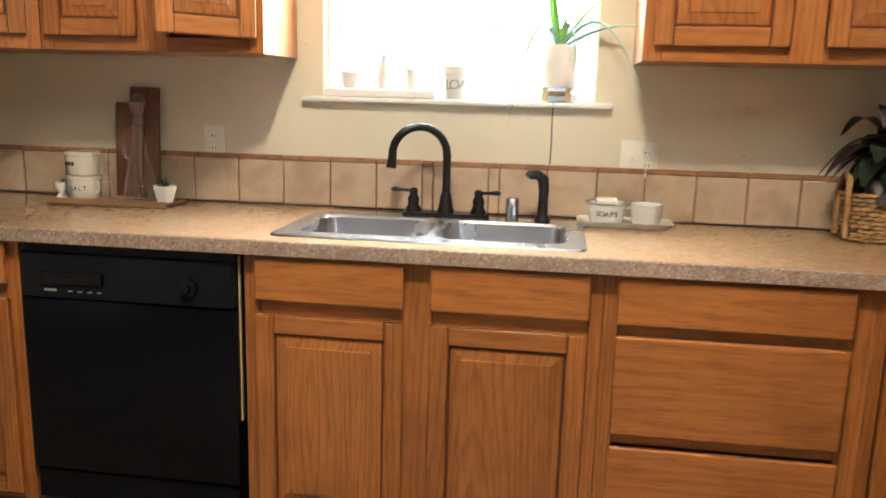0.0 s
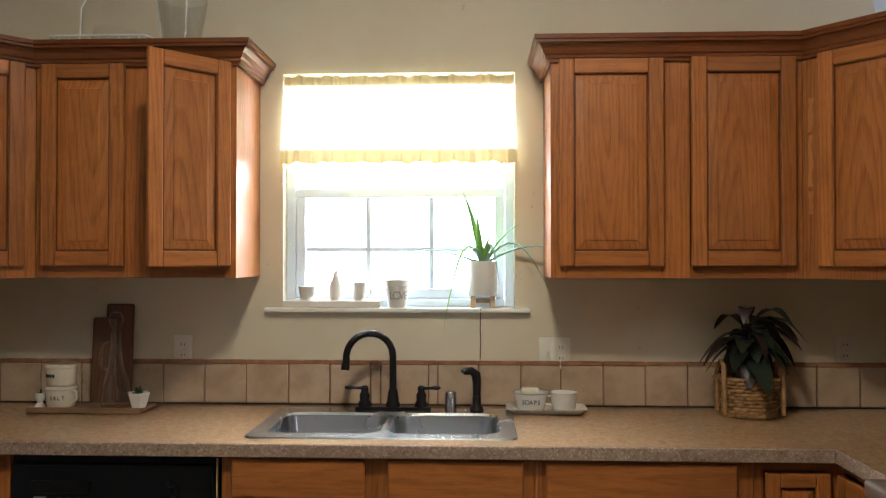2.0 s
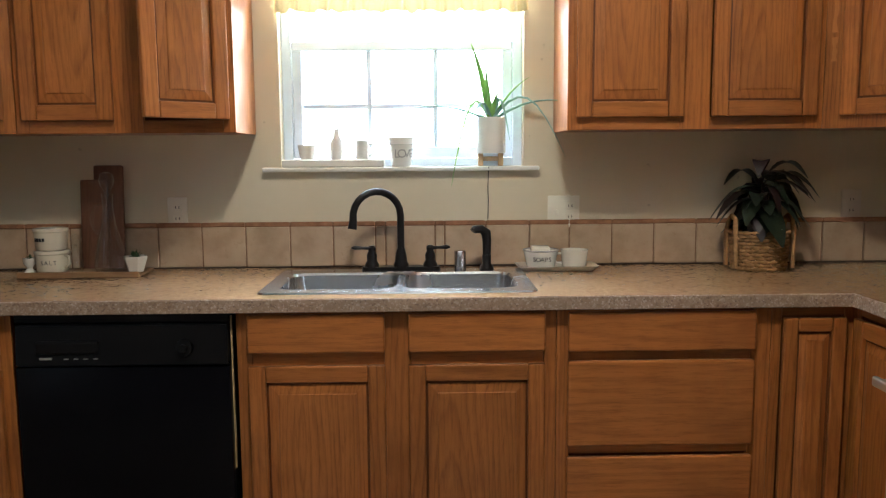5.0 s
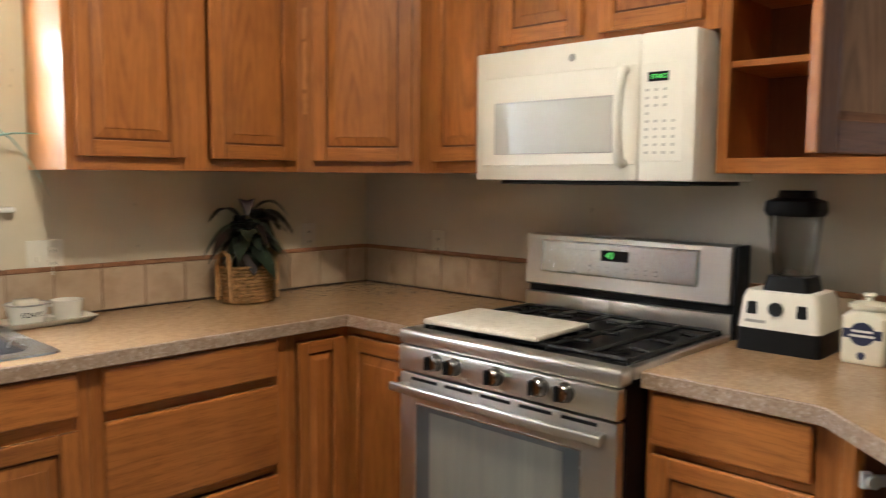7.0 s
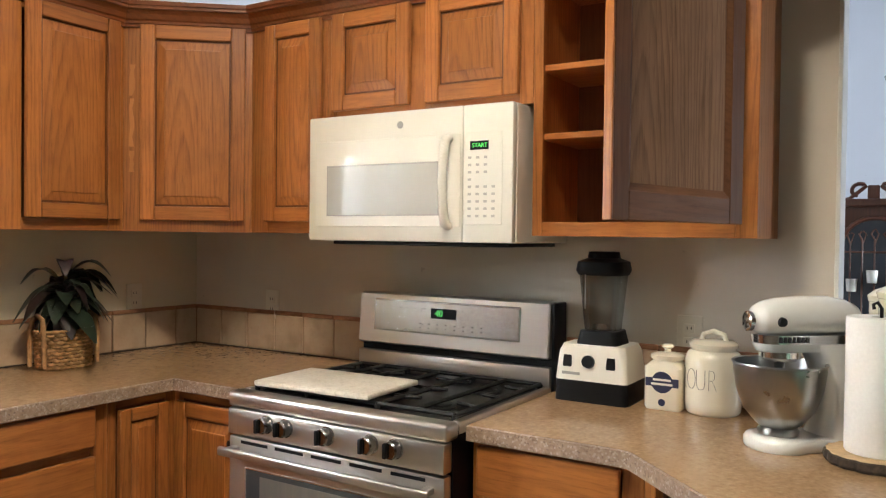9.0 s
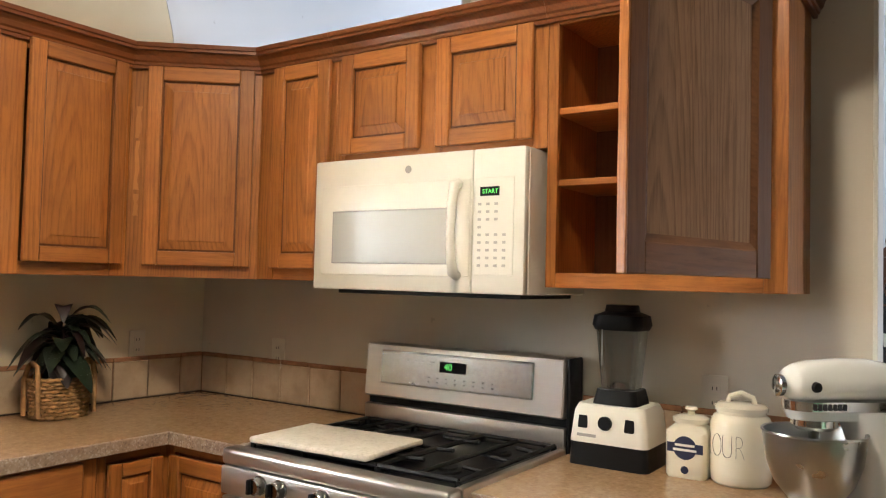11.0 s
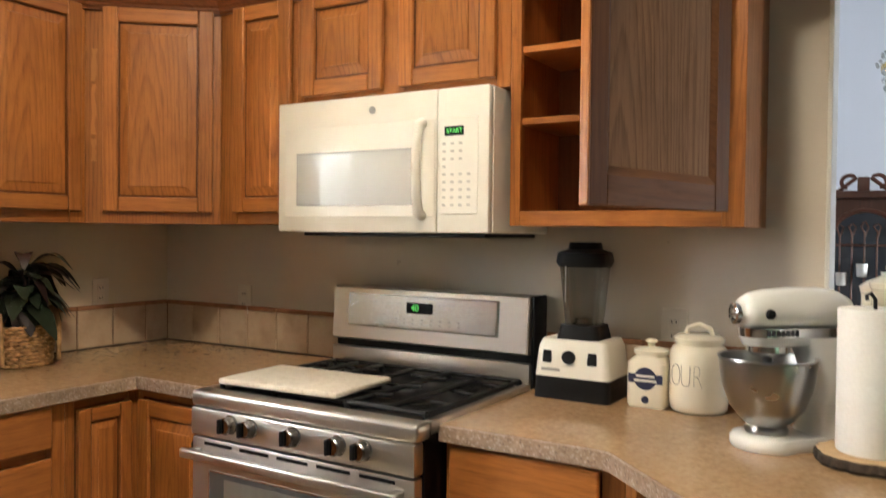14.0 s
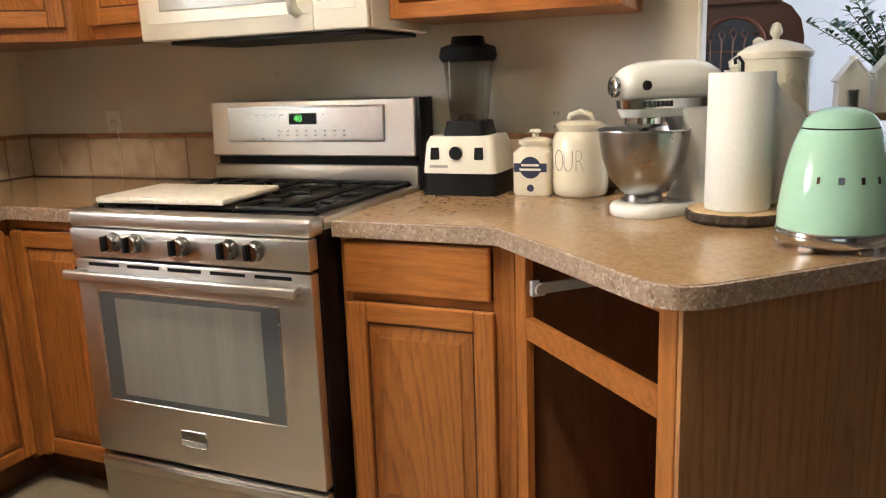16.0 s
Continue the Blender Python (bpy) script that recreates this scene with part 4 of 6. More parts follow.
# ---- appliances ----
def gas_range():
    y0, y1, yc = 0.803, 1.553, 1.178
    r = thing("gas_range", "stainless steel slide-in gas range with black sides and five knobs", "stove", (1.25, yc, 0))
    part("side_panel", bx(0.935, y0, 0.03, 1.61, y0 + 0.012, 0.905, bev=0.002), black_enamel, r, "black side panel")
    part("side_panel", bx(0.935, y1 - 0.012, 0.03, 1.61, y1, 0.905, bev=0.002), black_enamel, r, "black side panel")
    part("body", bx(0.936, y0 + 0.0125, 0.05, 1.60, y1 - 0.0125, 0.88), black_enamel, r)
    part("cooktop_rim", box(B(), 0.897, y0 - 0.004, 0.884, 0.96, y1 + 0.004, 0.930, bev=0.012, seg=3), steel_y, r, smooth=35)
    for a, b in ((y0 - 0.003, y0 + 0.02), (y1 - 0.02, y1 + 0.003)):
        part("cooktop_side", bx(0.9605, a, 0.895, 1.51, b, 0.928, bev=0.003), steel_y, r)
    part("burner_well", bx(0.9605, y0 + 0.021, 0.89, 1.51, y1 - 0.021, 0.917, bev=0.003), black_enamel, r, "black enamel burner well")
    panel = part("control_panel", box(B(), 0.893, y0 + 0.001, 0.806, 0.935, y1 - 0.001, 0.883, bev=0.006, seg=2), steel_y, r, smooth=35)
    for y in (1.394, 1.321, 1.172, 1.026, 0.948):
        mk = pose(0.893, y, 0.852, 0, -90, 0)
        k = part("knob", lathe(B(), [(0, 0), (0.025, 0), (0.026, 0.004), (0.0235, 0.006), (0.0225, 0.026), (0.019, 0.030), (0, 0.030)], 28), dark_chrome, panel, "dark chrome knob", smooth=35, m=mk)
    for y in (1.394, 1.321, 1.172, 1.026, 0.948):
        part("knob_grip", box(B(), 0.853, y + 0.003, 0.832, 0.868, y + 0.015, 0.872, bev=0.004, seg=2), black_plastic, panel, "black grip bar", smooth=40)
    door = part("oven_door", box(B(), 0.898, y0 + 0.002, 0.242, 0.934, y1 - 0.002, 0.800, bev=0.006, seg=2), steel_y, r, smooth=35)
    for a in ((0.8952, 0.901, 0.401, 0.8985, 0.906, 0.716), (0.8952, 1.479, 0.401, 0.8985, 1.484, 0.716), (0.8952, 0.9062, 0.401, 0.8985, 1.4788, 0.406), (0.8952, 0.9062, 0.711, 0.8985, 1.4788, 0.716)):
        part("window_border", bx(*a, bev=0.0012), steel_x, door, "bright steel window trim")
    part("window", bx(0.8965, 0.9062, 0.4062, 0.8978, 1.4788, 0.7108), oven_dark, door)
    part("inner_window", bx(0.8958, 0.957, 0.424, 0.8964, 1.424, 0.697), oven_glass, door, "grey oven glass")
    for k in range(5):
        a = 0.86 + k * 0.134
        part("vent_slot", bx(0.8965, a, 0.782, 0.8995, a + 0.105, 0.791), black_plastic, door)
    part("handle", box(box(box(B(), 0.846, y0 + 0.018, 0.751, 0.861, y1 - 0.006, 0.777, bev=0.006, seg=3), 0.858, y0 + 0.03, 0.755, 0.899, y0 + 0.055, 0.773, bev=0.003), 0.858, y1 - 0.045, 0.755, 0.899, y1 - 0.02, 0.773, bev=0.003), steel_y, door, "flat steel bar handle", smooth=40)
    part("badge", bx(0.8955, 1.163, 0.299, 0.8985, 1.247, 0.347, bev=0.002), dark_chrome, door)
    part("badge_bar", bx(0.8948, 1.166, 0.303, 0.8957, 1.244, 0.318), grey_ink, door)
    part("drawer", box(B(), 0.902, y0 + 0.003, 0.055, 0.934, y1 - 0.003, 0.228, bev=0.006, seg=2), steel_y, r, smooth=35)
    part("drawer_lip", box(B(), 0.885, y0 + 0.02, 0.196, 0.904, y1 - 0.02, 0.222, bev=0.006, seg=2), steel_y, r, smooth=35)
    part("foot", bx(0.96, y0 + 0.02, 0.0, 1.58, y1 - 0.02, 0.05), black_plastic, r)
    # back guard
    part("back_riser", box(B(), 1.512, y0 + 0.004, 0.905, 1.60, y1, 0.985, bev=0.004, seg=2), steel_y, r, smooth=35)
    part("back_gap", bx(1.535, y0 + 0.004, 0.985, 1.60, y1 - 0.004, 1.02), black_plastic, r)
    bm = B()
    prof = [(1.50, 1.018), (1.508, 1.012), (1.60, 1.012), (1.60, 1.186), (1.524, 1.190), (1.513, 1.184)]
    lo, hi = [bm.verts.new((x, y0 + 0.004, z)) for x, z in prof], [bm.verts.new((x, y1 - 0.006, z)) for x, z in prof]
    bm.faces.new(lo)
    bm.faces.new(hi[::-1])
    for k in range(len(prof)):
        bm.faces.new([lo[k], hi[k], hi[(k + 1) % len(prof)], lo[(k + 1) % len(prof)]])
    bmesh.ops.recalc_face_normals(bm, faces=bm.faces)
    bmesh.ops.bevel(bm, geom=[e for e in bm.edges if abs(e.verts[0].co.y - e.verts[1].co.y) < 0.01], offset=0.004, segments=2, affect="EDGES")
    back = part("back_guard", bm, steel_y, r, smooth=40)
    part("end_cap", box(B(), 1.520, y0 - 0.009, 0.905, 1.612, y0 + 0.0035, 1.187, bev=0.005, seg=2), black_plastic, r, "black end cap", smooth=40)
    tilt = pose(1.5055, 1.195, 1.115, 0, 4.3, 0)
    part("console_border", box(B(), -0.003, -0.290, -0.056, 0.004, 0.284, 0.054, bev=0.002, m=tilt), chrome, back)
    part("console", box(B(), -0.0045, -0.286, -0.052, 0.003, 0.280, 0.050, bev=0.0015, m=tilt), steel_x, back, "grey touch console")
    part("display", box(B(), -0.0055, -0.055, -0.002, -0.001, 0.045, 0.032, m=tilt), black_enamel, back)
    words("40", 0.030, green_led, tilt @ pose(-0.0062, 0.012, 0.015, 90, 0, -90), back, "digits", "green lit digits")
    rnd = random.Random(2)
    for k in range(22):
        a, b = 0.085 - 0.034 * (k % 8) if k < 16 else 0.07 - 0.03 * (k - 16), (-0.022, -0.036, 0.028)[k // 8]
        if abs(a + 0.005) < 0.06 and b > -0.01:
            a += 0.13
        part("print_mark", box(B(), -0.0053, a - 0.004 * rnd.uniform(0.6, 1.2), b - 0.0018, -0.0042, a + 0.004, b + 0.0018, m=tilt), grey_ink, back)
    # grates and burners
    for ya, yb in ((1.33, 1.525), (1.075, 1.325), (0.83, 1.07)):
        bm = B()
        xa, xb, z = 0.985, 1.495, 0.936
        for p, q in (((xa, ya), (xb, ya)), ((xa, yb), (xb, yb)), ((xa, ya), (xa, yb)), ((xb, ya), (xb, yb)), ((xa, (ya + yb) / 2), (xb, (ya + yb) / 2))):
            tube(bm, [(*p, z), (*q, z)], 0.007, 6)
        for xc in (1.10, 1.24, 1.38):
            tube(bm, [(xc, ya, z), (xc, ya + 0.06, z + 0.004)], 0.006, 6)
            tube(bm, [(xc, yb, z), (xc, yb - 0.06, z + 0.004)], 0.006, 6)
        for xx in (xa, xb):
            for yy in (ya, yb):
                tube(bm, [(xx, yy, 0.916), (xx, yy, z)], 0.008, 6)
        part("grate", bm, cast_iron, r, "cast iron grate")
    for x, y in ((1.11, 1.43), (1.37, 1.43), (1.24, 1.20), (1.11, 0.95), (1.37, 0.95)):
        part("burner", lathe(B(), [(0, 0.917), (0.045, 0.917), (0.045, 0.924), (0.033, 0.926), (0.033, 0.931), (0, 0.932)], 22, (x, y)), cast_iron, r, smooth=35)


def microwave():
    y0, y1, z0, z1, x0 = 0.803, 1.553, 1.373, 1.771, 1.238
    mw = thing("microwave", "cream-white over-the-range microwave with bow handle", "microwave", (1.45, 1.18, z0))
    part("body", bx(1.262, y0, z0, 1.626, y1, z1, bev=0.004), white_plastic, mw)
    part("vent_grille", bx(1.28, y0 + 0.03, z0 - 0.012, 1.60, y1 - 0.07, z0 - 0.0005, bev=0.002), black_plastic, mw, "black underside grille")
    d = part("door", box(B(), x0, 0.9665, z0, 1.2615, y1, z1, bev=0.006, seg=2), white_plastic, mw, smooth=35)
    part("door_inset", bx(x0 - 0.002, 0.972, 1.418, x0 + 0.002, 1.523, 1.690, bev=0.0015), white_plastic, d)
    part("window_edge", bx(x0 - 0.0034, 1.045, 1.452, x0 - 0.0005, 1.474, 1.612), grey_ink, d)
    part("window", bx(x0 - 0.0042, 1.049, 1.455, x0 - 0.001, 1.470, 1.607), mw_window, d, "pale reflecting window")
    part("handle", tube(B(), [(x0 - 0.001, 1.012, 1.678), (x0 - 0.022, 1.012, 1.672), (x0 - 0.034, 1.012, 1.62), (x0 - 0.038, 1.012, 1.55), (x0 - 0.034, 1.012, 1.48), (x0 - 0.022, 1.012, 1.428), (x0 - 0.001, 1.012, 1.422)], [0.015, 0.015, 0.013, 0.013, 0.013, 0.015, 0.015], 12), white_plastic, d, "bowed handle", smooth=60)
    part("emblem", lathe(B(), [(0, 0), (0.011, 0), (0.011, 0.0015), (0, 0.0018)], 20), grey_ink, d, smooth=40, m=pose(x0, 1.188, 1.728, 0, -90, 0))
    c = part("control_panel", box(B(), x0, y0, z0, 1.2615, 0.9655, z1, bev=0.006, seg=2), white_plastic, mw, smooth=35)
    part("panel_inset", bx(x0 - 0.0015, 0.835, 1.425, x0 + 0.002, 0.957, 1.690, bev=0.001), white_plastic, c)
    s = part("display", bx(x0 - 0.003, 0.880, 1.640, x0 - 0.001, 0.940, 1.665), black_enamel, c)
    words("START", 0.017, green_led, pose(x0 - 0.0034, 0.908, 1.652, 90, 0, -90), s, "digits", "green lit letters")
    for row in range(9):
        for col in range(4):
            if (row in (0, 1, 2) and col == 3) or (row == 3 and col):
                continue
            y, z = 0.942 - col * 0.026, 1.618 - row * 0.021
            part("button_print", bx(x0 - 0.0022, y - 0.006, z - 0.0035, x0 - 0.0012, y + 0.005, z + 0.0035, bev=0.0004), pale_print, c)


def dishwasher():
    x0, x1, yf = -1.436, -0.818, 1.926
    d = thing("dishwasher", "black built-in dishwasher with dial under the worktop", "dishwasher", (-1.13, 2.2, 0))
    part("body", bx(x0 + 0.006, yf + 0.03, 0.10, x1 - 0.006, 2.5, 0.868), black_plastic, d)
    part("top_strip", bx(x0, yf + 0.01, 0.846, x1, yf + 0.03, 0.872, bev=0.002), black_plastic, d)
    bm = B()
    prof = [(yf - 0.008, 0.722), (yf + 0.004, 0.842), (yf + 0.029, 0.842), (yf + 0.029, 0.722)]
    lo, hi = [bm.verts.new((x0 + 0.004, y, z)) for y, z in prof], [bm.verts.new((x1 - 0.004, y, z)) for y, z in prof]
    bm.faces.new(lo)
    bm.faces.new(hi[::-1])
    for k in range(4):
        bm.faces.new([lo[k], hi[k], hi[(k + 1) % 4], lo[(k + 1) % 4]])
    bmesh.ops.recalc_face_normals(bm, faces=bm.faces)
    bmesh.ops.bevel(bm, geom=list(bm.edges), offset=0.004, segments=2, affect="EDGES")
    c = part("control_panel", bm, black_plastic, d, smooth=40)
    part("dial", lathe(B(), [(0, 0), (0.026, 0), (0.024, 0.012), (0.012, 0.014), (0.011, 0.024), (0, 0.024)], 24), black_plastic, c, smooth=40, m=pose(-0.945, yf - 0.002, 0.772, 84, 0, 0))
    part("latch_grip", bx(-1.37, yf - 0.012, 0.758, -1.19, yf + 0.003, 0.795, bev=0.005, seg=2), black_plastic, c)
    part("print_bar", bx(-1.36, yf - 0.0105, 0.742, -1.325, yf - 0.004, 0.748), grey_ink, c)
    for k in range(4):
        part("print_mark", bx(-1.29 + k * 0.028, yf - 0.0095, 0.742, -1.278 + k * 0.028, yf - 0.004, 0.745), grey_ink, c)
    part("door", box(B(), x0, yf, 0.215, x1, yf + 0.029, 0.718, bev=0.005, seg=2), black_enamel, d, smooth=35)
    part("access_panel", bx(x0 + 0.003, yf + 0.012, 0.115, x1 - 0.003, yf + 0.03, 0.205, bev=0.003), black_enamel, d)
    part("toe_kick", bx(x0 + 0.003, yf + 0.07, 0.0, x1 - 0.003, yf + 0.085, 0.11), black_plastic, d)
    part("side_seal", bx(x1 + 0.001, yf + 0.02, 0.40, x1 + 0.005, yf + 0.03, 0.86), slice_wood, d, "tan edge strip")


def sink():
    s = thing("kitchen_sink", "double-bowl stainless steel drop-in sink", "sink", (-0.33, 2.22, C))
    zt = C + 0.005
    bm = B()
    outer = rounded(-0.33, 2.218, 0.832, 0.470, 0.03, zt)
    edge_lo = rounded(-0.33, 2.218, 0.840, 0.478, 0.034, C + 0.0005)
    bowls = [rounded(-0.522, 2.205, 0.37, 0.33, 0.06, zt), rounded(-0.140, 2.205, 0.358, 0.33, 0.06, zt)]
    vs = loft(bm, [edge_lo, outer])
    es = []
    top = vs[1]
    for i in range(len(top)):
        es.append(bm.edges.get((top[i], top[(i + 1) % len(top)])))
    for (cx, w), lp in zip(((-0.522, 0.37), (-0.140, 0.358)), bowls):
        lo = [lp, rounded(cx, 2.205, w - 0.012, 0.318, 0.055, zt - 0.008), rounded(cx, 2.205, w - 0.03, 0.30, 0.06, C - 0.13), rounded(cx, 2.205, w - 0.06, 0.27, 0.06, C - 0.165), rounded(cx, 2.205, 0.10, 0.10, 0.045, C - 0.172)]
        b = loft(bm, lo, close_last=True)
        es += [bm.edges.get((b[0][i], b[0][(i + 1) % len(b[0])])) for i in range(len(b[0]))]
    bmesh.ops.triangle_fill(bm, edges=es, use_beauty=True)
    bmesh.ops.recalc_face_normals(bm, faces=bm.faces)
    part("basin", bm, steel_x, s, smooth=30)
    for x in (-0.522, -0.140):
        part("drain", lathe(B(), [(0.0, C - 0.170), (0.02, C - 0.170), (0.042, C - 0.168), (0.044, C - 0.171)], 24, (x, 2.205)), chrome, s, smooth=40)


def faucet():
    z, y = C + 0.006, 2.425
    f = thing("faucet", "dark bronze gooseneck faucet with two lever handles", "faucet", (-0.335, y, z))
    part("deck_plate", loft_part([rounded(-0.335, y, 0.275, 0.055, 0.025, z), rounded(-0.335, y, 0.27, 0.05, 0.023, z + 0.012)]), bronze, f, smooth=40)
    x = -0.335
    part("spout_base", lathe(B(), [(0.027, z + 0.012), (0.027, z + 0.02), (0.022, z + 0.03), (0.019, z + 0.055), (0.014, z + 0.075), (0, z + 0.076)], 24, (x, y)), bronze, f, smooth=40)
    pts = [(x, y, z + 0.07), (x, y, z + 0.19)]
    for k in range(1, 13):
        a = math.pi * k / 12 * 1.04
        q = 0.080 * (1 - math.cos(a))
        pts.append((x - q, y - q * 0.35, z + 0.19 + 0.085 * math.sin(a)))
    pts.append((pts[-1][0] - 0.004, pts[-1][1] - 0.002, pts[-1][2] - 0.03))
    part("spout", tube(B(), pts, [0.0125] * (len(pts) - 2) + [0.0135, 0.016], 14), bronze, f, smooth=60)
    for hx, side in ((-0.437, -1), (-0.233, 1)):
        h = part("handle_base", lathe(B(), [(0.026, z + 0.012), (0.024, z + 0.022), (0.017, z + 0.034), (0.019, z + 0.052), (0.012, z + 0.066), (0.014, z + 0.078), (0.008, z + 0.086), (0, z + 0.087)], 20, (hx, y)), bronze, f, smooth=40)
        part("lever", tube(B(), [(hx - side * 0.012, y, z + 0.076), (hx + side * 0.03, y - 0.006, z + 0.078), (hx + side * 0.058, y - 0.010, z + 0.080), (hx + side * 0.07, y - 0.012, z + 0.080)], [0.007, 0.005, 0.008, 0.003], 10), bronze, h, smooth=60)
    g = thing("air_gap", "brushed steel dishwasher air gap cap on the sink deck", "air gap", (-0.128, 2.425, z))
    part("cap", lathe(B(), [(0.021, z), (0.021, z + 0.062), (0.018, z + 0.066), (0, z + 0.066)], 24, (-0.128, 2.425)), steel_x, g, smooth=40)
    sp = thing("side_sprayer", "dark bronze side sprayer in its holder", "sprayer", (-0.035, 2.425, z))
    part("holder", lathe(B(), [(0.026, z), (0.024, z + 0.01), (0.016, z + 0.02), (0.0155, z + 0.05), (0, z + 0.05)], 20, (-0.035, 2.425)), bronze, sp, smooth=40)
    part("spray_head", tube(B(), [(-0.035, 2.425, z + 0.045), (-0.034, 2.425, z + 0.10), (-0.038, 2.423, z + 0.128), (-0.056, 2.416, z + 0.142), (-0.08, 2.406, z + 0.140), (-0.084, 2.404, z + 0.135)], [0.014, 0.016, 0.018, 0.015, 0.014, 0.012], 14), bronze, sp, smooth=60)


def loft_part(loops, first=True, last=True):
    bm = B()
    loft(bm, loops, first, last)
    bmesh.ops.recalc_face_normals(bm, faces=bm.faces)
    return bm


def outlet(at, turn, gangs, label, toggle=False, paint=None):
    """A wall plate that faces -y before it is turned; its foot is at its centre."""
    m = pose(*at, 0, 0, turn)
    w = 0.072 if gangs == 1 else 0.116
    o = thing("outlet", label, "outlet", at, "wall outlets", turn)
    part("plate", box(B(), -w / 2, -0.006, -0.058, w / 2, 0, 0.058, bev=0.003, seg=2, m=m), paint or ivory, o, smooth=35)
    xs = [0] if gangs == 1 else [0.024]
    for x in xs:
        for z in (-0.02, 0.02):
            soc = part("socket", box(B(), x - 0.016, -0.008, z - 0.014, x + 0.016, -0.006, z + 0.014, bev=0.0015, m=m), paint or ivory, o)
            for sx in (-0.006, 0.006):
                part("slot", box(B(), x + sx - 0.0012, -0.0086, z - 0.003, x + sx + 0.0012, -0.0078, z + 0.006, m=m), ink, soc)
    if toggle:
        part("switch", box(B(), -0.03, -0.016, -0.012, -0.02, -0.006, 0.008, bev=0.002, m=m), ivory, o)
    return o


# ---- things on the north worktop ----
def cup(rings, wall=0.004):
    """Outer rings from the foot up, then the same inside."""
    inner = [(max(0.001, r - wall), z + (wall if k == 0 else 0)) for k, (r, z) in enumerate(rings)][::-1]
    return [(0, rings[0][1])] + rings + inner + [(0, rings[0][1] + wall)]


def letters_around(text, size, mat, centre, r, z, start, step, parent, thin=0.0, squeeze=1.0):
    for k, ch in enumerate(text):
        a = start + k * step
        words(ch, size, mat, pose(*centre, z, 0, 0, a + 90) @ pose(0, -r - 0.0008, 0, 90, 0, 0) @ Matrix.Diagonal((squeeze, 1, 1, 1)), parent, "letter", "", thin)


def soap_tray():
    z = C
    t = thing("soap_tray", "cream ceramic rectangular tray beside the sink", "tray", (0.215, 2.43, z))
    part("tray", loft_part([rounded(0.212, 2.44, 0.25, 0.105, 0.02, z), rounded(0.212, 2.44, 0.285, 0.14, 0.025, z + 0.018), rounded(0.212, 2.44, 0.275, 0.13, 0.022, z + 0.018), rounded(0.212, 2.44, 0.245, 0.10, 0.018, z + 0.006)]), white_ceramic, t, smooth=50)
    a, z = (0.158, 2.445), C + 0.0065
    d = thing("soap_dish", "cream enamel soap cup lettered SOAPS with a dark rim", "cup", (*a, z))
    part("cup", lathe(B(), cup([(0.046, z), (0.050, z + 0.01), (0.062, z + 0.062)]), 32, a), white_ceramic, d, smooth=40)
    part("rim", lathe(B(), [(0.0615, z + 0.060), (0.0655, z + 0.0625), (0.0615, z + 0.065)], 32, a), grey_ink, d, "thin dark rim", smooth=60)
    part("soap", box(B(), a[0] - 0.035, a[1] - 0.025, z + 0.055, a[0] + 0.03, a[1] + 0.025, z + 0.078, bev=0.008, seg=3), cream_ceramic, d, "cream soap bar", smooth=50)
    letters_around("SOAPS", 0.022, ink, a, 0.0568, z + 0.033, -90 - 30, 14, d)
    b = (0.275, 2.438)
    g = thing("mug", "cream ceramic mug on the soap tray", "mug", (*b, z))
    part("cup", lathe(B(), cup([(0.036, z), (0.042, z + 0.008), (0.048, z + 0.06), (0.050, z + 0.064)]), 32, b), white_ceramic, g, smooth=40)
    part("handle", tube(B(), [(b[0] - 0.044, b[1], z + 0.050), (b[0] - 0.066, b[1] - 0.004, z + 0.050), (b[0] - 0.072, b[1] - 0.006, z + 0.034), (b[0] - 0.064, b[1] - 0.004, z + 0.018), (b[0] - 0.040, b[1], z + 0.014)], 0.0045, 8), white_ceramic, g, smooth=60)


def leaf(bm, root, tip, width, droop, mi=0, fold=0.25, n=7):
    """A pointed leaf from root to tip that arches and droops."""
    root, tip = Vector(root), Vector(tip)
    d = tip - root
    side = d.cross(Vector((0, 0, 1)))
    side = side.normalized() if side.length > 1e-5 else Vector((1, 0, 0))
    rows = []
    for k in range(n + 1):
        u = k / n
        p = root + d * u + Vector((0, 0, droop * math.sin(math.pi * u)))
        w = width * (math.sin(math.pi * min(1, u * 0.92 + 0.06)) ** 0.8) * (1 - 0.25 * u)
        rows.append((bm.verts.new(p - side * w + Vector((0, 0, w * fold))), bm.verts.new(p), bm.verts.new(p + side * w + Vector((0, 0, w * fold)))))
    for a, b in zip(rows, rows[1:]):
        for i in (0, 1):
            f = bm.faces.new([a[i], a[i + 1], b[i + 1], b[i]])
            f.material_index = mi
    return rows


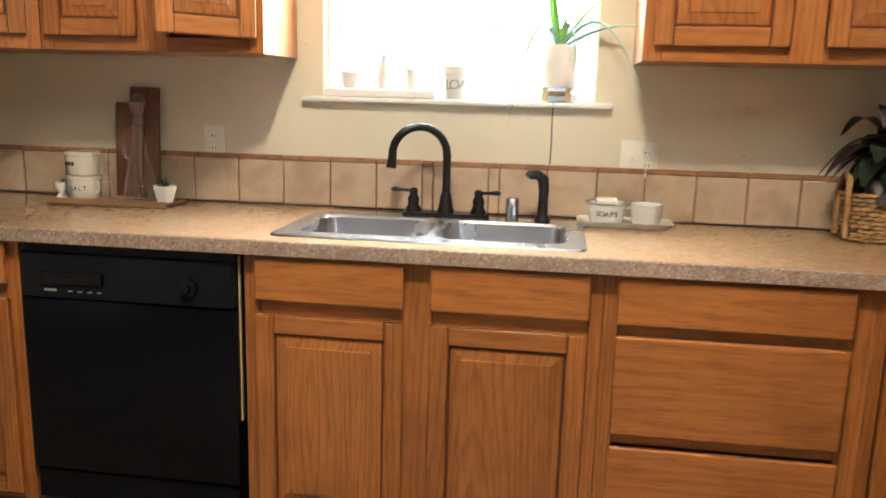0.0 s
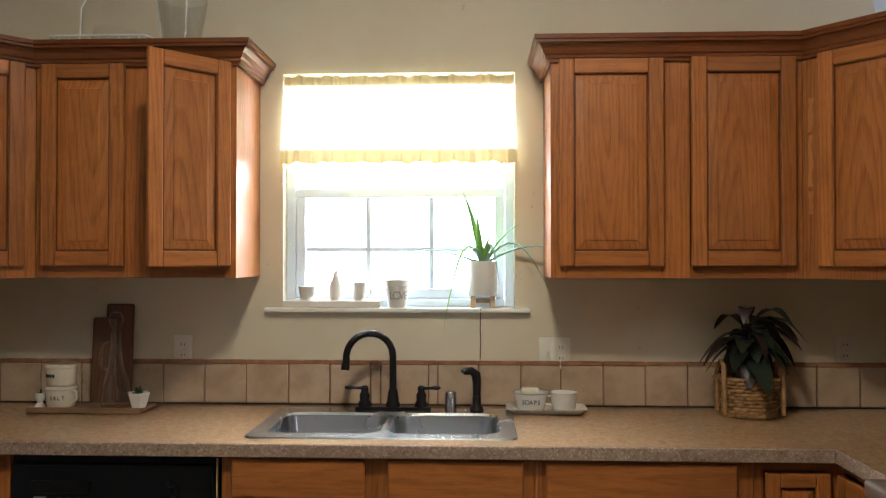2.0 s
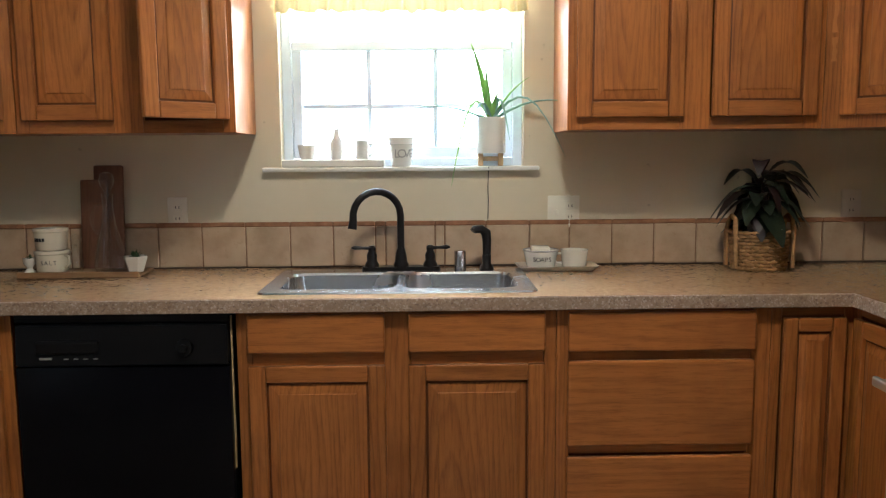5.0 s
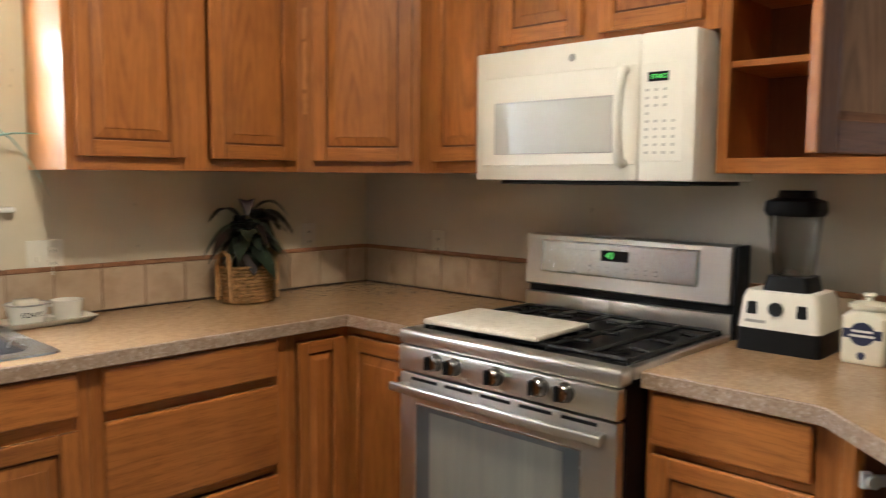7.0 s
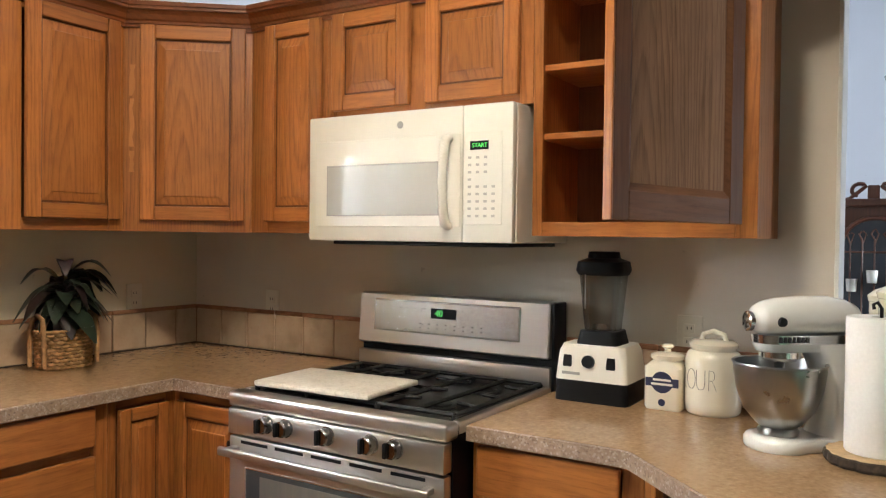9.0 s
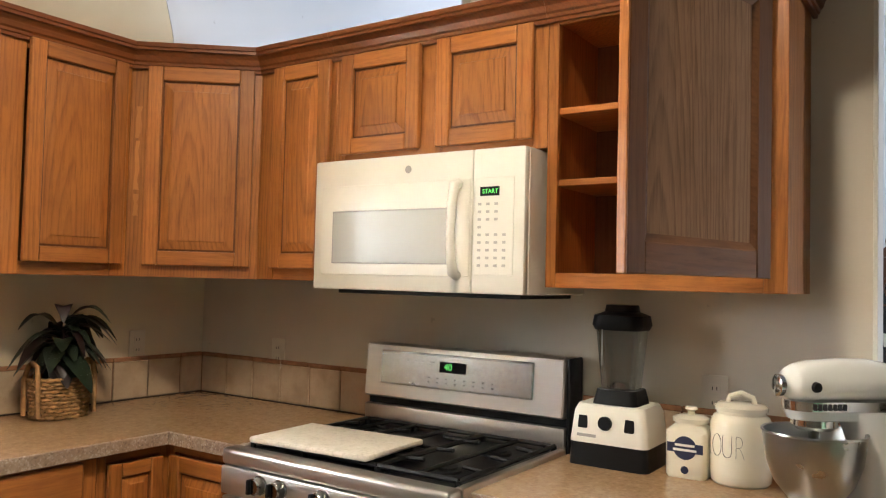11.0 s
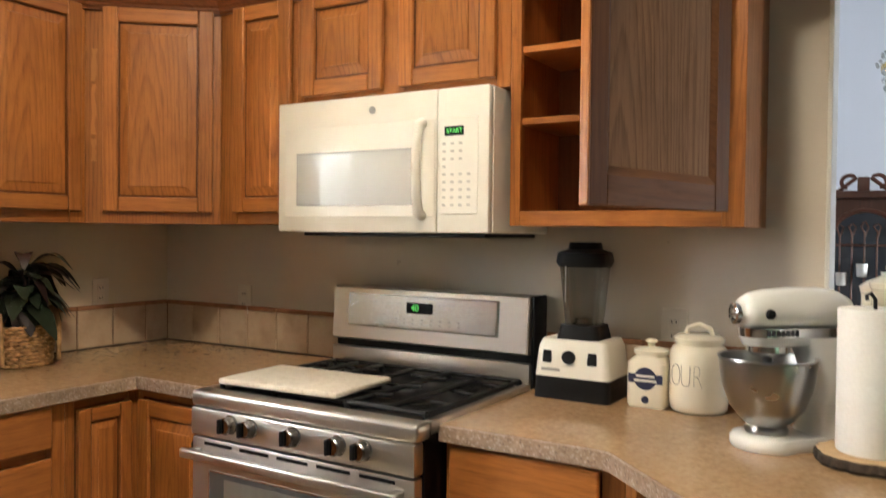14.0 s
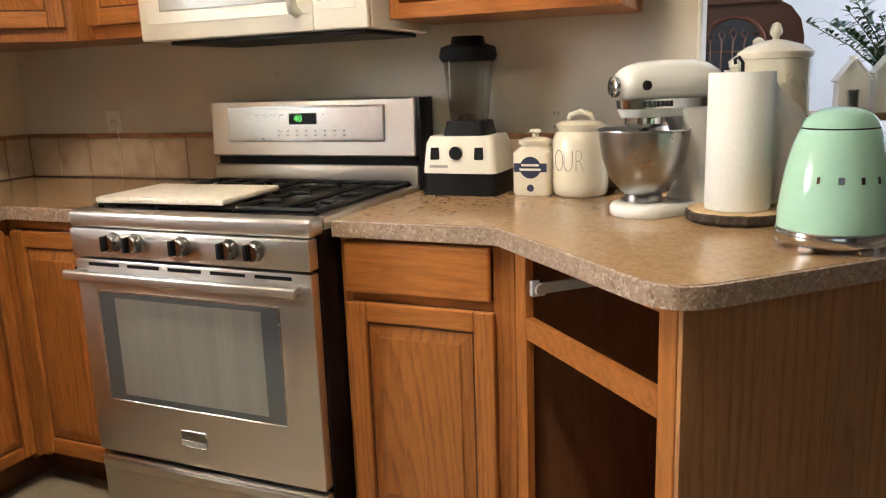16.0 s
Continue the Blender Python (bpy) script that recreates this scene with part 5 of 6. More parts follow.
def basket_plant():
    cx, cy, z = 0.915, 2.40, C
    b = thing("wicker_basket", "woven hyacinth basket with two raised ends", "basket", (cx, cy, z))
    rnd = random.Random(11)
    part("liner", lathe(B(), [(0, z + 0.002), (0.082, z + 0.002), (0.092, z + 0.12), (0.086, z + 0.12), (0.07, z + 0.09), (0, z + 0.09)], 32, (cx, cy), 0.8), bark, b, "dark soil and liner", smooth=60)
    for k in range(11):
        zz = z + 0.007 + k * 0.0125
        r0 = 0.086 + 0.010 * (k / 10)
        bm, pts, rad = B(), [], []
        n = 72
        for i in range(n + 1):
            a = 2 * math.pi * i / n
            bulge = 0.0035 * math.sin(a * 18 + (k % 2) * math.pi) + rnd.uniform(-0.0008, 0.0008)
            pts.append((cx + (r0 + bulge) * math.cos(a), cy + 0.8 * (r0 + bulge) * math.sin(a), zz + rnd.uniform(-0.001, 0.001)))
            rad.append(0.0066 + 0.0018 * math.sin(a * 18 + (k % 2) * math.pi) + rnd.uniform(-0.0006, 0.0006))
        part("strand", tube(bm, pts, rad, 7), wicker, b, smooth=70)
    for a0 in (radians(180), radians(0)):
        ax, ay = cx + 0.098 * math.cos(a0), cy
        for s in (-1, 1):
            part("handle_strand", tube(B(), [(ax, ay + s * 0.045, z + 0.01), (ax + 0.003 * math.cos(a0), ay + s * 0.042, z + 0.13), (ax + 0.002, ay + s * 0.028, z + 0.175), (ax, ay, z + 0.188)], 0.0085, 8), wicker, b, smooth=70)
    p = thing("begonia", "dark maroon and green spotted leaf begonia in the basket", "plant", (cx, cy, z + 0.09))
    part("stems", stems_mesh(cx, cy, z, rnd), red_leaf, p)
    for k in range(58):
        a = rnd.uniform(0, 2 * math.pi)
        h = rnd.uniform(0.16, 0.365)
        r0, reach = rnd.uniform(0.005, 0.035), rnd.uniform(0.08, 0.19) * (0.7 if h < 0.22 else 1)
        root = (cx + r0 * math.cos(a), cy + 0.8 * r0 * math.sin(a), z + h * 0.95)
        ty = min(cy + reach * math.sin(a), W - 0.02)
        tip = (cx + (r0 + reach) * math.cos(a), ty, z + h - rnd.uniform(0.03, 0.15))
        bm = B()
        rows = leaf(bm, root, tip, rnd.uniform(0.022, 0.044), rnd.uniform(0.02, 0.05), 0)
        red = k % 3 == 0
        if not red:
            for _ in range(22):
                i, s = rnd.randrange(1, 6), rnd.choice((0, 2))
                q = rows[i][1].co.lerp(rows[i][s].co, rnd.uniform(0.2, 0.8)) + Vector((0, 0, 0.0012))
                v = [bm.verts.new(q + Vector((dx, dy, 0))) for dx, dy in ((-0.0023, 0), (0, -0.0023), (0.0023, 0), (0, 0.0023))]
                bm.faces.new(v).material_index = 1
        part("leaf", bm, [red_leaf if red else dark_leaf, spot_white], p, smooth=70)


def stems_mesh(cx, cy, z, rnd):
    bm = B()
    for k in range(12):
        a = rnd.uniform(0, 6.28)
        tube(bm, [(cx + 0.02 * math.cos(a), cy + 0.02 * math.sin(a), z + 0.085), (cx + 0.03 * math.cos(a), cy + 0.03 * math.sin(a), z + rnd.uniform(0.18, 0.33))], 0.003, 5)
    return bm


def corner_tray():
    z = C
    t = thing("wooden_tray", "narrow weathered wooden tray against the backsplash", "tray", (-1.42, 2.41, z))
    part("board", box(B(), -1.625, 2.335, z + 0.002, -1.215, 2.475, z + 0.014, bev=0.003), tray_wood, t)
    part("lip", box(B(), -1.625, 2.328, z + 0.001, -1.215, 2.3345, z + 0.022, bev=0.002), tray_wood, t)
    z += 0.0145
    for (zz, r, name) in ((z, 0.054, "SALT"), (z + 0.0765, 0.053, "")):
        c = thing("salt_crock" if name else "crock", "cream stoneware crock lettered SALT" if name else "cream stoneware crock with worn lettering stacked on another", "crock", (-1.535, 2.40, zz))
        part("pot", lathe(B(), cup([(r - 0.008, zz), (r - 0.003, zz + 0.006), (r, zz + 0.055), (r, zz + 0.062), (r + 0.003, zz + 0.064), (r + 0.003, zz + 0.074)]), 32, (-1.535, 2.40)), cream_ceramic, c, smooth=40)
        part("lid", lathe(B(), [(r - 0.002, zz + 0.072), (r - 0.004, zz + 0.0755), (0, zz + 0.0758)], 32, (-1.535, 2.40)), cream_ceramic, c, smooth=40)
        if name:
            letters_around(name, 0.020, ink, (-1.535, 2.40), r - 0.001, zz + 0.035, -90 - 12, 15, c)
            part("handle", tube(B(), [(-1.487, 2.385, zz + 0.06), (-1.470, 2.38, zz + 0.055), (-1.468, 2.38, zz + 0.03), (-1.486, 2.385, zz + 0.016)], 0.005, 8), cream_ceramic, c, smooth=60)
        else:
            for k in range(4):
                part("print_bar", box(B(), -0.004, -r - 0.001, -0.006, 0.004, -r + 0.0005, 0.006, m=pose(-1.535, 2.40, zz + 0.038, 0, 0, -38 + k * 12)), ink, c)
    e = thing("egg_cup", "small cream egg cup with a dark succulent", "egg cup", (-1.612, 2.385, z))
    part("cup", lathe(B(), cup([(0.019, z), (0.016, z + 0.006), (0.009, z + 0.014), (0.011, z + 0.02), (0.020, z + 0.032), (0.021, z + 0.05)], 0.003), 24, (-1.606, 2.385)), white_ceramic, e, smooth=50)
    tuft("succulent", e, (-1.606, 2.385, z + 0.044), 0.020, 16, 5)
    b = thing("glass_bottle", "small clear glass bottle with stopper", "bottle", (-1.46, 2.40, z))
    part("bottle", lathe(B(), [(0, z), (0.024, z), (0.027, z + 0.03), (0.022, z + 0.06), (0.010, z + 0.075), (0.010, z + 0.09), (0.013, z + 0.092)], 24, (-1.455, 2.40)), clear_glass, b, smooth=50)
    part("stopper", lathe(B(), [(0.008, z + 0.088), (0.006, z + 0.098), (0.014, z + 0.112), (0.012, z + 0.126), (0, z + 0.13)], 20, (-1.455, 2.40)), clear_glass, b, smooth=50)
    q = (-1.335, 2.40)
    d = thing("glass_cruet", "tall clear glass cruet with handle and ball stopper", "cruet", (*q, z))
    part("bottle", lathe(B(), [(0, z), (0.050, z), (0.054, z + 0.02), (0.045, z + 0.08), (0.024, z + 0.16), (0.017, z + 0.22), (0.019, z + 0.262), (0.021, z + 0.265)], 28, q), clear_glass, d, smooth=50)
    part("stopper", lathe(B(), [(0.012, z + 0.255), (0.010, z + 0.275), (0.022, z + 0.295), (0.026, z + 0.315), (0.018, z + 0.336), (0, z + 0.342)], 24, q), clear_glass, d, smooth=50)
    part("handle", tube(B(), [(q[0] - 0.016, q[1], z + 0.235), (q[0] - 0.045, q[1], z + 0.225), (q[0] - 0.058, q[1], z + 0.18), (q[0] - 0.05, q[1], z + 0.14), (q[0] - 0.03, q[1], z + 0.128)], 0.006, 8), clear_glass, d, smooth=60)
    for (x0, x1, h, yy, lab) in ((-1.47, -1.375, 0.325, 2.485, "dark narrow wooden cutting board leaning on the wall"), (-1.43, -1.325, 0.375, 2.505, "taller dark wooden cutting board leaning on the wall")):
        cb = thing("cutting_board", lab, "cutting board", ((x0 + x1) / 2, yy, C), "leaning boards")
        part("board", box(B(), x0, -0.009, 0, x1, 0.009, h, bev=0.008, seg=3, m=pose(0, yy, C + 0.002, -4, 0, 0)), walnut, cb, smooth=40)
    pl = thing("planter", "white faceted planter with a small green plant", "planter", (-1.245, 2.385, z))
    part("pot", lathe(B(), cup([(0.026, z), (0.041, z + 0.048), (0.041, z + 0.054)], 0.003), 6, (-1.245, 2.385)), white_ceramic, pl)
    tuft("plant", pl, (-1.245, 2.385, z + 0.046), 0.030, 60, 9)


def tuft(name, parent, at, r, n, seed, mat=None):
    rnd = random.Random(seed)
    bm = B()
    for k in range(n):
        a, e = rnd.uniform(0, 6.28), rnd.uniform(0.1, 1.4)
        tip = Vector(at) + Vector((math.cos(a) * math.cos(e), math.sin(a) * math.cos(e), math.sin(e))) * r * rnd.uniform(0.7, 1.1)
        leaf(bm, Vector(at) + Vector((math.cos(a), math.sin(a), 0)) * r * 0.2, tip, r * 0.12, r * 0.1, n=3)
    ob = part(name, bm, mat or herb_green, parent)
    return tagged(ob, kind="stuff")


# ---- the window sill ----
def sill_things():
    z = WIN[2] + 0.0005
    l = thing("sill_ledge", "low cream wooden ledge board on the window sill", "board", (-0.58, W + 0.01, z))
    part("board", box(B(), -0.760, W - 0.025, z, -0.395, W + 0.05, z + 0.026, bev=0.003), trim_paint, l)
    zl = z + 0.0265
    p = thing("small_pot", "small white ceramic pot on the sill ledge", "pot", (-0.672, W + 0.01, zl))
    part("pot", lathe(B(), cup([(0.026, zl), (0.034, zl + 0.045), (0.036, zl + 0.052)], 0.003), 28, (-0.672, W + 0.01)), white_ceramic, p, smooth=40)
    b = thing("bud_bottle", "white ceramic bottle holding a green sprout", "bottle", (-0.566, W + 0.01, zl))
    part("bottle", lathe(B(), [(0, zl), (0.024, zl), (0.025, zl + 0.06), (0.012, zl + 0.082), (0.010, zl + 0.105), (0.013, zl + 0.11), (0.008, zl + 0.11)], 24, (-0.566, W + 0.01)), white_ceramic, b, smooth=40)
    s = B()
    leaf(s, (-0.566, W + 0.01, zl + 0.10), (-0.535, W + 0.0, zl + 0.165), 0.008, 0.01)
    leaf(s, (-0.566, W + 0.01, zl + 0.10), (-0.548, W + 0.01, zl + 0.14), 0.006, 0.01)
    part("sprout", s, aloe_green, b)
    m = thing("mug", "small grey-white mug on the sill ledge", "mug", (-0.47, W + 0.01, zl))
    part("cup", lathe(B(), cup([(0.026, zl), (0.024, zl + 0.01), (0.024, zl + 0.065), (0.025, zl + 0.068)], 0.003), 24, (-0.475, W + 0.01)), white_ceramic, m, smooth=40)
    part("handle", tube(B(), [(-0.452, W + 0.005, zl + 0.055), (-0.434, W, zl + 0.055), (-0.430, W, zl + 0.03), (-0.445, W, zl + 0.014), (-0.452, W + 0.005, zl + 0.014)], 0.004, 8), white_ceramic, m, smooth=60)
    f = thing("flower_pot", "white lettered flower pot on the sill", "pot", (-0.333, W + 0.0, z))
    part("pot", lathe(B(), cup([(0.034, z), (0.043, z + 0.078), (0.047, z + 0.08), (0.048, z + 0.104)], 0.004), 32, (-0.333, W + 0.0)), white_ceramic, f, smooth=40)
    letters_around("LOVE", 0.042, grey_ink, (-0.333, W + 0.0), 0.0405, z + 0.045, -90 - 22, 26, f)
    a = (-0.012, W - 0.002)
    st = thing("plant_stand", "small pale wooden pot stand on the sill", "stand", (*a, z))
    for dx in (-0.036, 0.036):
        part("leg", bx(a[0] + dx - 0.009, a[1] - 0.012, z, a[0] + dx + 0.009, a[1] + 0.012, z + 0.045, bev=0.002), slice_wood, st)
    part("crossbar", bx(a[0] - 0.0265, a[1] - 0.008, z + 0.018, a[0] + 0.0265, a[1] + 0.008, z + 0.034, bev=0.002), slice_wood, st)
    z2 = z + 0.035
    pt = thing("aloe", "aloe with long arching leaves in a white cylinder pot", "plant", (*a, z2))
    part("pot", lathe(B(), cup([(0.050, z2 + 0.01), (0.054, z2 + 0.016), (0.054, z2 + 0.135), (0.053, z2 + 0.138)], 0.004), 32, a), white_ceramic, pt, smooth=40)
    part("soil", lathe(B(), [(0.049, z2 + 0.12), (0, z2 + 0.124)], 24, a), bark, pt)
    o = Vector((a[0], a[1], z2 + 0.125))
    arcs = [((-0.06, -0.05, 0.23), 0.03, 0.011, 0), ((-0.02, -0.06, 0.17), 0.0, 0.010, 0), ((-0.26, -0.05, 0.035), 0.03, 0.008, 1), ((-0.12, -0.06, -0.20), 0.17, 0.011, 0), ((0.22, -0.09, 0.055), 0.03, 0.010, 1), ((0.21, -0.10, -0.11), 0.14, 0.009, 1), ((0.11, -0.05, 0.13), 0.02, 0.008, 0), ((-0.17, -0.03, 0.15), -0.01, 0.005, 1), ((0.05, -0.08, -0.06), 0.11, 0.011, 1), ((0.02, -0.05, 0.09), 0.01, 0.010, 0), ((-0.05, -0.08, 0.02), 0.05, 0.009, 1)]
    for (dx, dy, dz), arch, r, c in arcs:
        pts, rad = [], []
        for k in range(9):
            u = k / 8
            pts.append(o + Vector((1.2 * dx * u, 1.1 * dy * u, 1.15 * dz * u + arch * math.sin(math.pi * u))))
            rad.append(max(0.001, 1.3 * r * (1 - u) ** 0.7))
        part("leaf", tube(B(), pts, rad, 8, flat=0.5), aloe_blue if c else aloe_green, pt, smooth=70)


# ---- on top of the cabinets ----
def cabinet_top_things():
    zt = 2.141
    w = thing("wire_basket", "white wire basket with a curled rim", "basket", (-1.3, 2.36, zt))
    top = [(-1.53, 2.30, zt + 0.10), (-1.19, 2.30, zt + 0.10), (-1.14, 2.44, zt + 0.10), (-1.53, 2.44, zt + 0.10), (-1.53, 2.30, zt + 0.10)]
    part("rim", tube(B(), top, 0.0042, 6), white_enamel, w)
    low = [(-1.48, 2.32, zt + 0.004), (-1.24, 2.32, zt + 0.004), (-1.20, 2.42, zt + 0.004), (-1.48, 2.42, zt + 0.004), (-1.48, 2.32, zt + 0.004)]
    part("base_ring", tube(B(), low, 0.0042, 6), white_enamel, w)
    for a, b in zip(top, low):
        part("wire", tube(B(), [a, b], 0.0032, 6), white_enamel, w)
    for k in range(9):
        u = (k + 0.5) / 9
        x = -1.52 + 0.32 * u
        part("wire", tube(B(), [(x, 2.302, zt + 0.098), (x + 0.02, 2.308, zt + 0.06), (x - 0.012, 2.314, zt + 0.03), (x * 0.7 + -1.36 * 0.3, 2.32, zt + 0.004)], 0.0028, 5), white_enamel, w)
    part("hoop", tube(B(), [(-1.46, 2.37, zt + 0.10), (-1.455, 2.37, zt + 0.22), (-1.40, 2.37, zt + 0.32), (-1.30, 2.37, zt + 0.36), (-1.20, 2.37, zt + 0.31), (-1.17, 2.37, zt + 0.2), (-1.165, 2.37, zt + 0.10)], 0.004, 6), white_enamel, w)
    j = thing("glass_jar", "round clear glass bowl inside the wire basket", "bowl", (-1.33, 2.37, zt + 0.01))
    part("bowl", lathe(B(), [(0, zt + 0.008), (0.06, zt + 0.008), (0.085, zt + 0.06), (0.072, zt + 0.13), (0.075, zt + 0.136)], 28, (-1.33, 2.37)), clear_glass, j, smooth=50)
    v = thing("glass_vase", "tapered clear glass vase on the cabinet", "vase", (-1.085, 2.37, zt))
    part("vase", lathe(B(), [(0, zt + 0.004), (0.050, zt + 0.004), (0.088, zt + 0.245), (0.084, zt + 0.245), (0.046, zt + 0.02), (0, zt + 0.02)], 32, (-1.085, 2.37)), clear_glass, v, smooth=50)
    f = thing("flue_pipe", "galvanised steel vent pipe rising behind the cabinets", "pipe", (1.55, 1.16, zt))
    part("pipe", lathe(B(), [(0.052, zt - 0.001), (0.052, 2.62), (0.054, 2.622), (0.054, 2.632), (0.052, 2.634), (0.052, TOP)], 28, (1.52, 1.14)), galvanised, f, smooth=50)
    part("seam", bx(1.4655, 1.134, zt, 1.469, 1.140, TOP - 0.01), galvanised, f)
    c = thing("cardboard_box", "open white cardboard box with torn flap on the cabinets", "box", (1.50, 0.88, zt))
    m = pose(1.48, 0.875, zt + 0.001, 0, 0, -8)
    for n, a in (("front_panel", (-0.09, -0.17, 0.0, -0.086, 0.10, 0.17)), ("back_panel", (0.086, -0.17, 0.0, 0.09, 0.10, 0.20)), ("side_panel", (-0.0855, -0.17, 0.0, 0.0855, -0.166, 0.20)), ("side_panel", (-0.0855, 0.096, 0.0, 0.0855, 0.10, 0.17)), ("bottom_panel", (-0.0855, -0.1655, 0.0, 0.0855, 0.0955, 0.004))):
        part(n, box(B(), *a, m=m), cardboard, c)
    part("lid_panel", box(B(), -0.09, -0.17, 0, 0.09, 0.02, 0.004, m=m @ pose(0, 0, 0.178, 6, 0, 0)), cardboard, c)
    part("flap", box(B(), -0.09, 0, -0.004, 0.085, 0.10, 0, m=m @ pose(0, 0.10, 0.17, -62, 0, 0)), brown_card, c, "brown inside of a torn flap")
    part("torn_flap", box(B(), -0.05, 0, -0.004, 0.0, 0.075, 0, m=m @ pose(-0.088, 0.03, 0.165, 18, 55, 15)), cardboard, c)
    part("edge_tape", box(B(), -0.0925, -0.04, 0.02, -0.0905, -0.032, 0.172, m=m), ink, c)
    part("print_bar", box(B(), -0.0915, 0.03, 0.10, -0.0903, 0.075, 0.115, m=m), ink, c)
    part("print_bar", box(B(), -0.0915, 0.04, 0.04, -0.0903, 0.085, 0.065, m=m), grey_ink, c)
    k = thing("black_case", "small black case beside the cardboard box", "case", (1.46, 0.66, zt))
    part("case", bx(1.40, 0.60, zt + 0.001, 1.53, 0.69, zt + 0.11, bev=0.006, seg=2), black_plastic, k)


# ---- things on the peninsula ----
def blender():
    x, y, z = 1.512, 0.640, C
    b = thing("blender", "cream countertop blender with smoky jar and black lid", "blender", (x, y, z))
    part("foot", loft_part([rounded(x, y, 0.185, 0.225, 0.02, z), rounded(x, y, 0.18, 0.22, 0.02, z + 0.062)]), black_plastic, b, "black lower base", smooth=40)
    body = part("base", loft_part([rounded(x, y, 0.185, 0.222, 0.02, z + 0.0625), rounded(x, y, 0.17, 0.205, 0.02, z + 0.145), rounded(x, y, 0.155, 0.19, 0.025, z + 0.165)]), white_plastic, b, smooth=40)
    part("jar_pad", loft_part([rounded(x, y - 0.005, 0.125, 0.128, 0.02, z + 0.165), rounded(x, y - 0.005, 0.108, 0.112, 0.02, z + 0.205)]), black_plastic, b, smooth=40)
    for dy, sq in ((0.07, 1), (0.005, 0), (-0.062, 1)):
        m = pose(x - 0.084, y + dy, z + 0.118, 0, -80, 0)
        if sq:
            part("switch", box(B(), -0.018, -0.014, -0.004, 0.018, 0.014, 0.006, bev=0.003, m=m), black_plastic, body)
        else:
            part("dial", lathe(B(), [(0, -0.004), (0.02, -0.004), (0.018, 0.014), (0, 0.015)], 20), black_plastic, body, smooth=40, m=m)
    part("name_bar", box(B(), -0.0035, 0.03, 0, -0.0, 0.085, 0.008, m=pose(x - 0.0895, y, z + 0.078, 0, 5, 0)), grey_ink, body)
    part("jar", loft_part([rounded(x, y - 0.005, 0.096, 0.098, 0.03, z + 0.206), rounded(x, y - 0.005, 0.128, 0.132, 0.04, z + 0.385)], True, False), smoke_glass, b, "smoky clear jar", smooth=50)
    part("blade_hub", lathe(B(), [(0.03, z + 0.207), (0.02, z + 0.222), (0, z + 0.226)], 16, (x, y)), chrome, b, smooth=40)
    part("lid", loft_part([rounded(x, y - 0.005, 0.131, 0.135, 0.04, z + 0.368), rounded(x, y - 0.005, 0.142, 0.146, 0.04, z + 0.382), rounded(x, y - 0.005, 0.134, 0.138, 0.04, z + 0.408), rounded(x, y - 0.005, 0.092, 0.094, 0.04, z + 0.418), rounded(x, y - 0.005, 0.086, 0.088, 0.04, z + 0.437)]), black_plastic, b, "black rubber lid", smooth=40)
    part("spout_line", bx(x - 0.069, y + 0.025, z + 0.27, x - 0.066, y + 0.028, z + 0.37), grey_ink, b)


def canisters():
    x, y, z = 1.502, 0.438, C
    s = thing("salt_canister", "square cream ceramic canister with a navy label", "canister", (x, y, z))
    body = part("body", loft_part([rounded(x, y, 0.098, 0.098, 0.014, z), rounded(x, y, 0.106, 0.106, 0.016, z + 0.008), rounded(x, y, 0.106, 0.106, 0.016, z + 0.118), rounded(x, y, 0.080, 0.080, 0.035, z + 0.134), rounded(x, y, 0.080, 0.080, 0.035, z + 0.140)]), cream_ceramic, s, smooth=50)
    part("lid", lathe(B(), [(0.047, z + 0.140), (0.047, z + 0.150), (0.03, z + 0.156), (0.010, z + 0.158), (0.009, z + 0.166), (0.017, z + 0.172), (0.013, z + 0.179), (0, z + 0.18)], 28, (x, y)), cream_ceramic, s, smooth=50)
    part("label", lathe(B(), [(0, 0), (0.030, 0), (0.030, 0.001), (0, 0.0012)], 28), navy, body, "navy round label", m=pose(x - 0.053, y, z + 0.078, 0, -90, 0))
    part("label_band", bx(x - 0.0542, y - 0.046, z + 0.066, x - 0.053, y + 0.046, z + 0.090), navy, body)
    for k, (w, zz) in enumerate(((0.05, 0.082), (0.06, 0.070))):
        part("print_bar", bx(x - 0.0555, y - w / 2, z + zz, x - 0.0543, y + w / 2, z + zz + 0.006), white_ceramic, body)
    part("stamp", lathe(B(), [(0, 0), (0.010, 0), (0.010, 0.001), (0, 0.0012)], 20), navy, body, m=pose(x - 0.053, y, z + 0.022, 0, -90, 0))
    x, y = 1.503, 0.312
    f = thing("flour_canister", "cream ceramic canister lettered FLOUR with loop lid", "canister", (x, y, z))
    part("body", lathe(B(), [(0, z), (0.066, z), (0.073, z + 0.008), (0.075, z + 0.03), (0.075, z + 0.15), (0.068, z + 0.168), (0.060, z + 0.174), (0.060, z + 0.182), (0, z + 0.182)], 40, (x, y)), cream_ceramic, f, smooth=50)
    lid = part("lid", lathe(B(), [(0.064, z + 0.1825), (0.065, z + 0.192), (0.055, z + 0.200), (0, z + 0.203)], 36, (x, y)), cream_ceramic, f, smooth=50)
    part("loop", tube(B(), [(x, y + 0.034, z + 0.196), (x, y + 0.028, z + 0.216), (x, y, z + 0.226), (x, y - 0.028, z + 0.216), (x, y - 0.034, z + 0.196)], 0.007, 10), cream_ceramic, lid, smooth=60)
    letters_around("FLOUR", 0.088, ink, (x, y), 0.075, z + 0.096, 99, 23, f, 0.0034, 0.55)


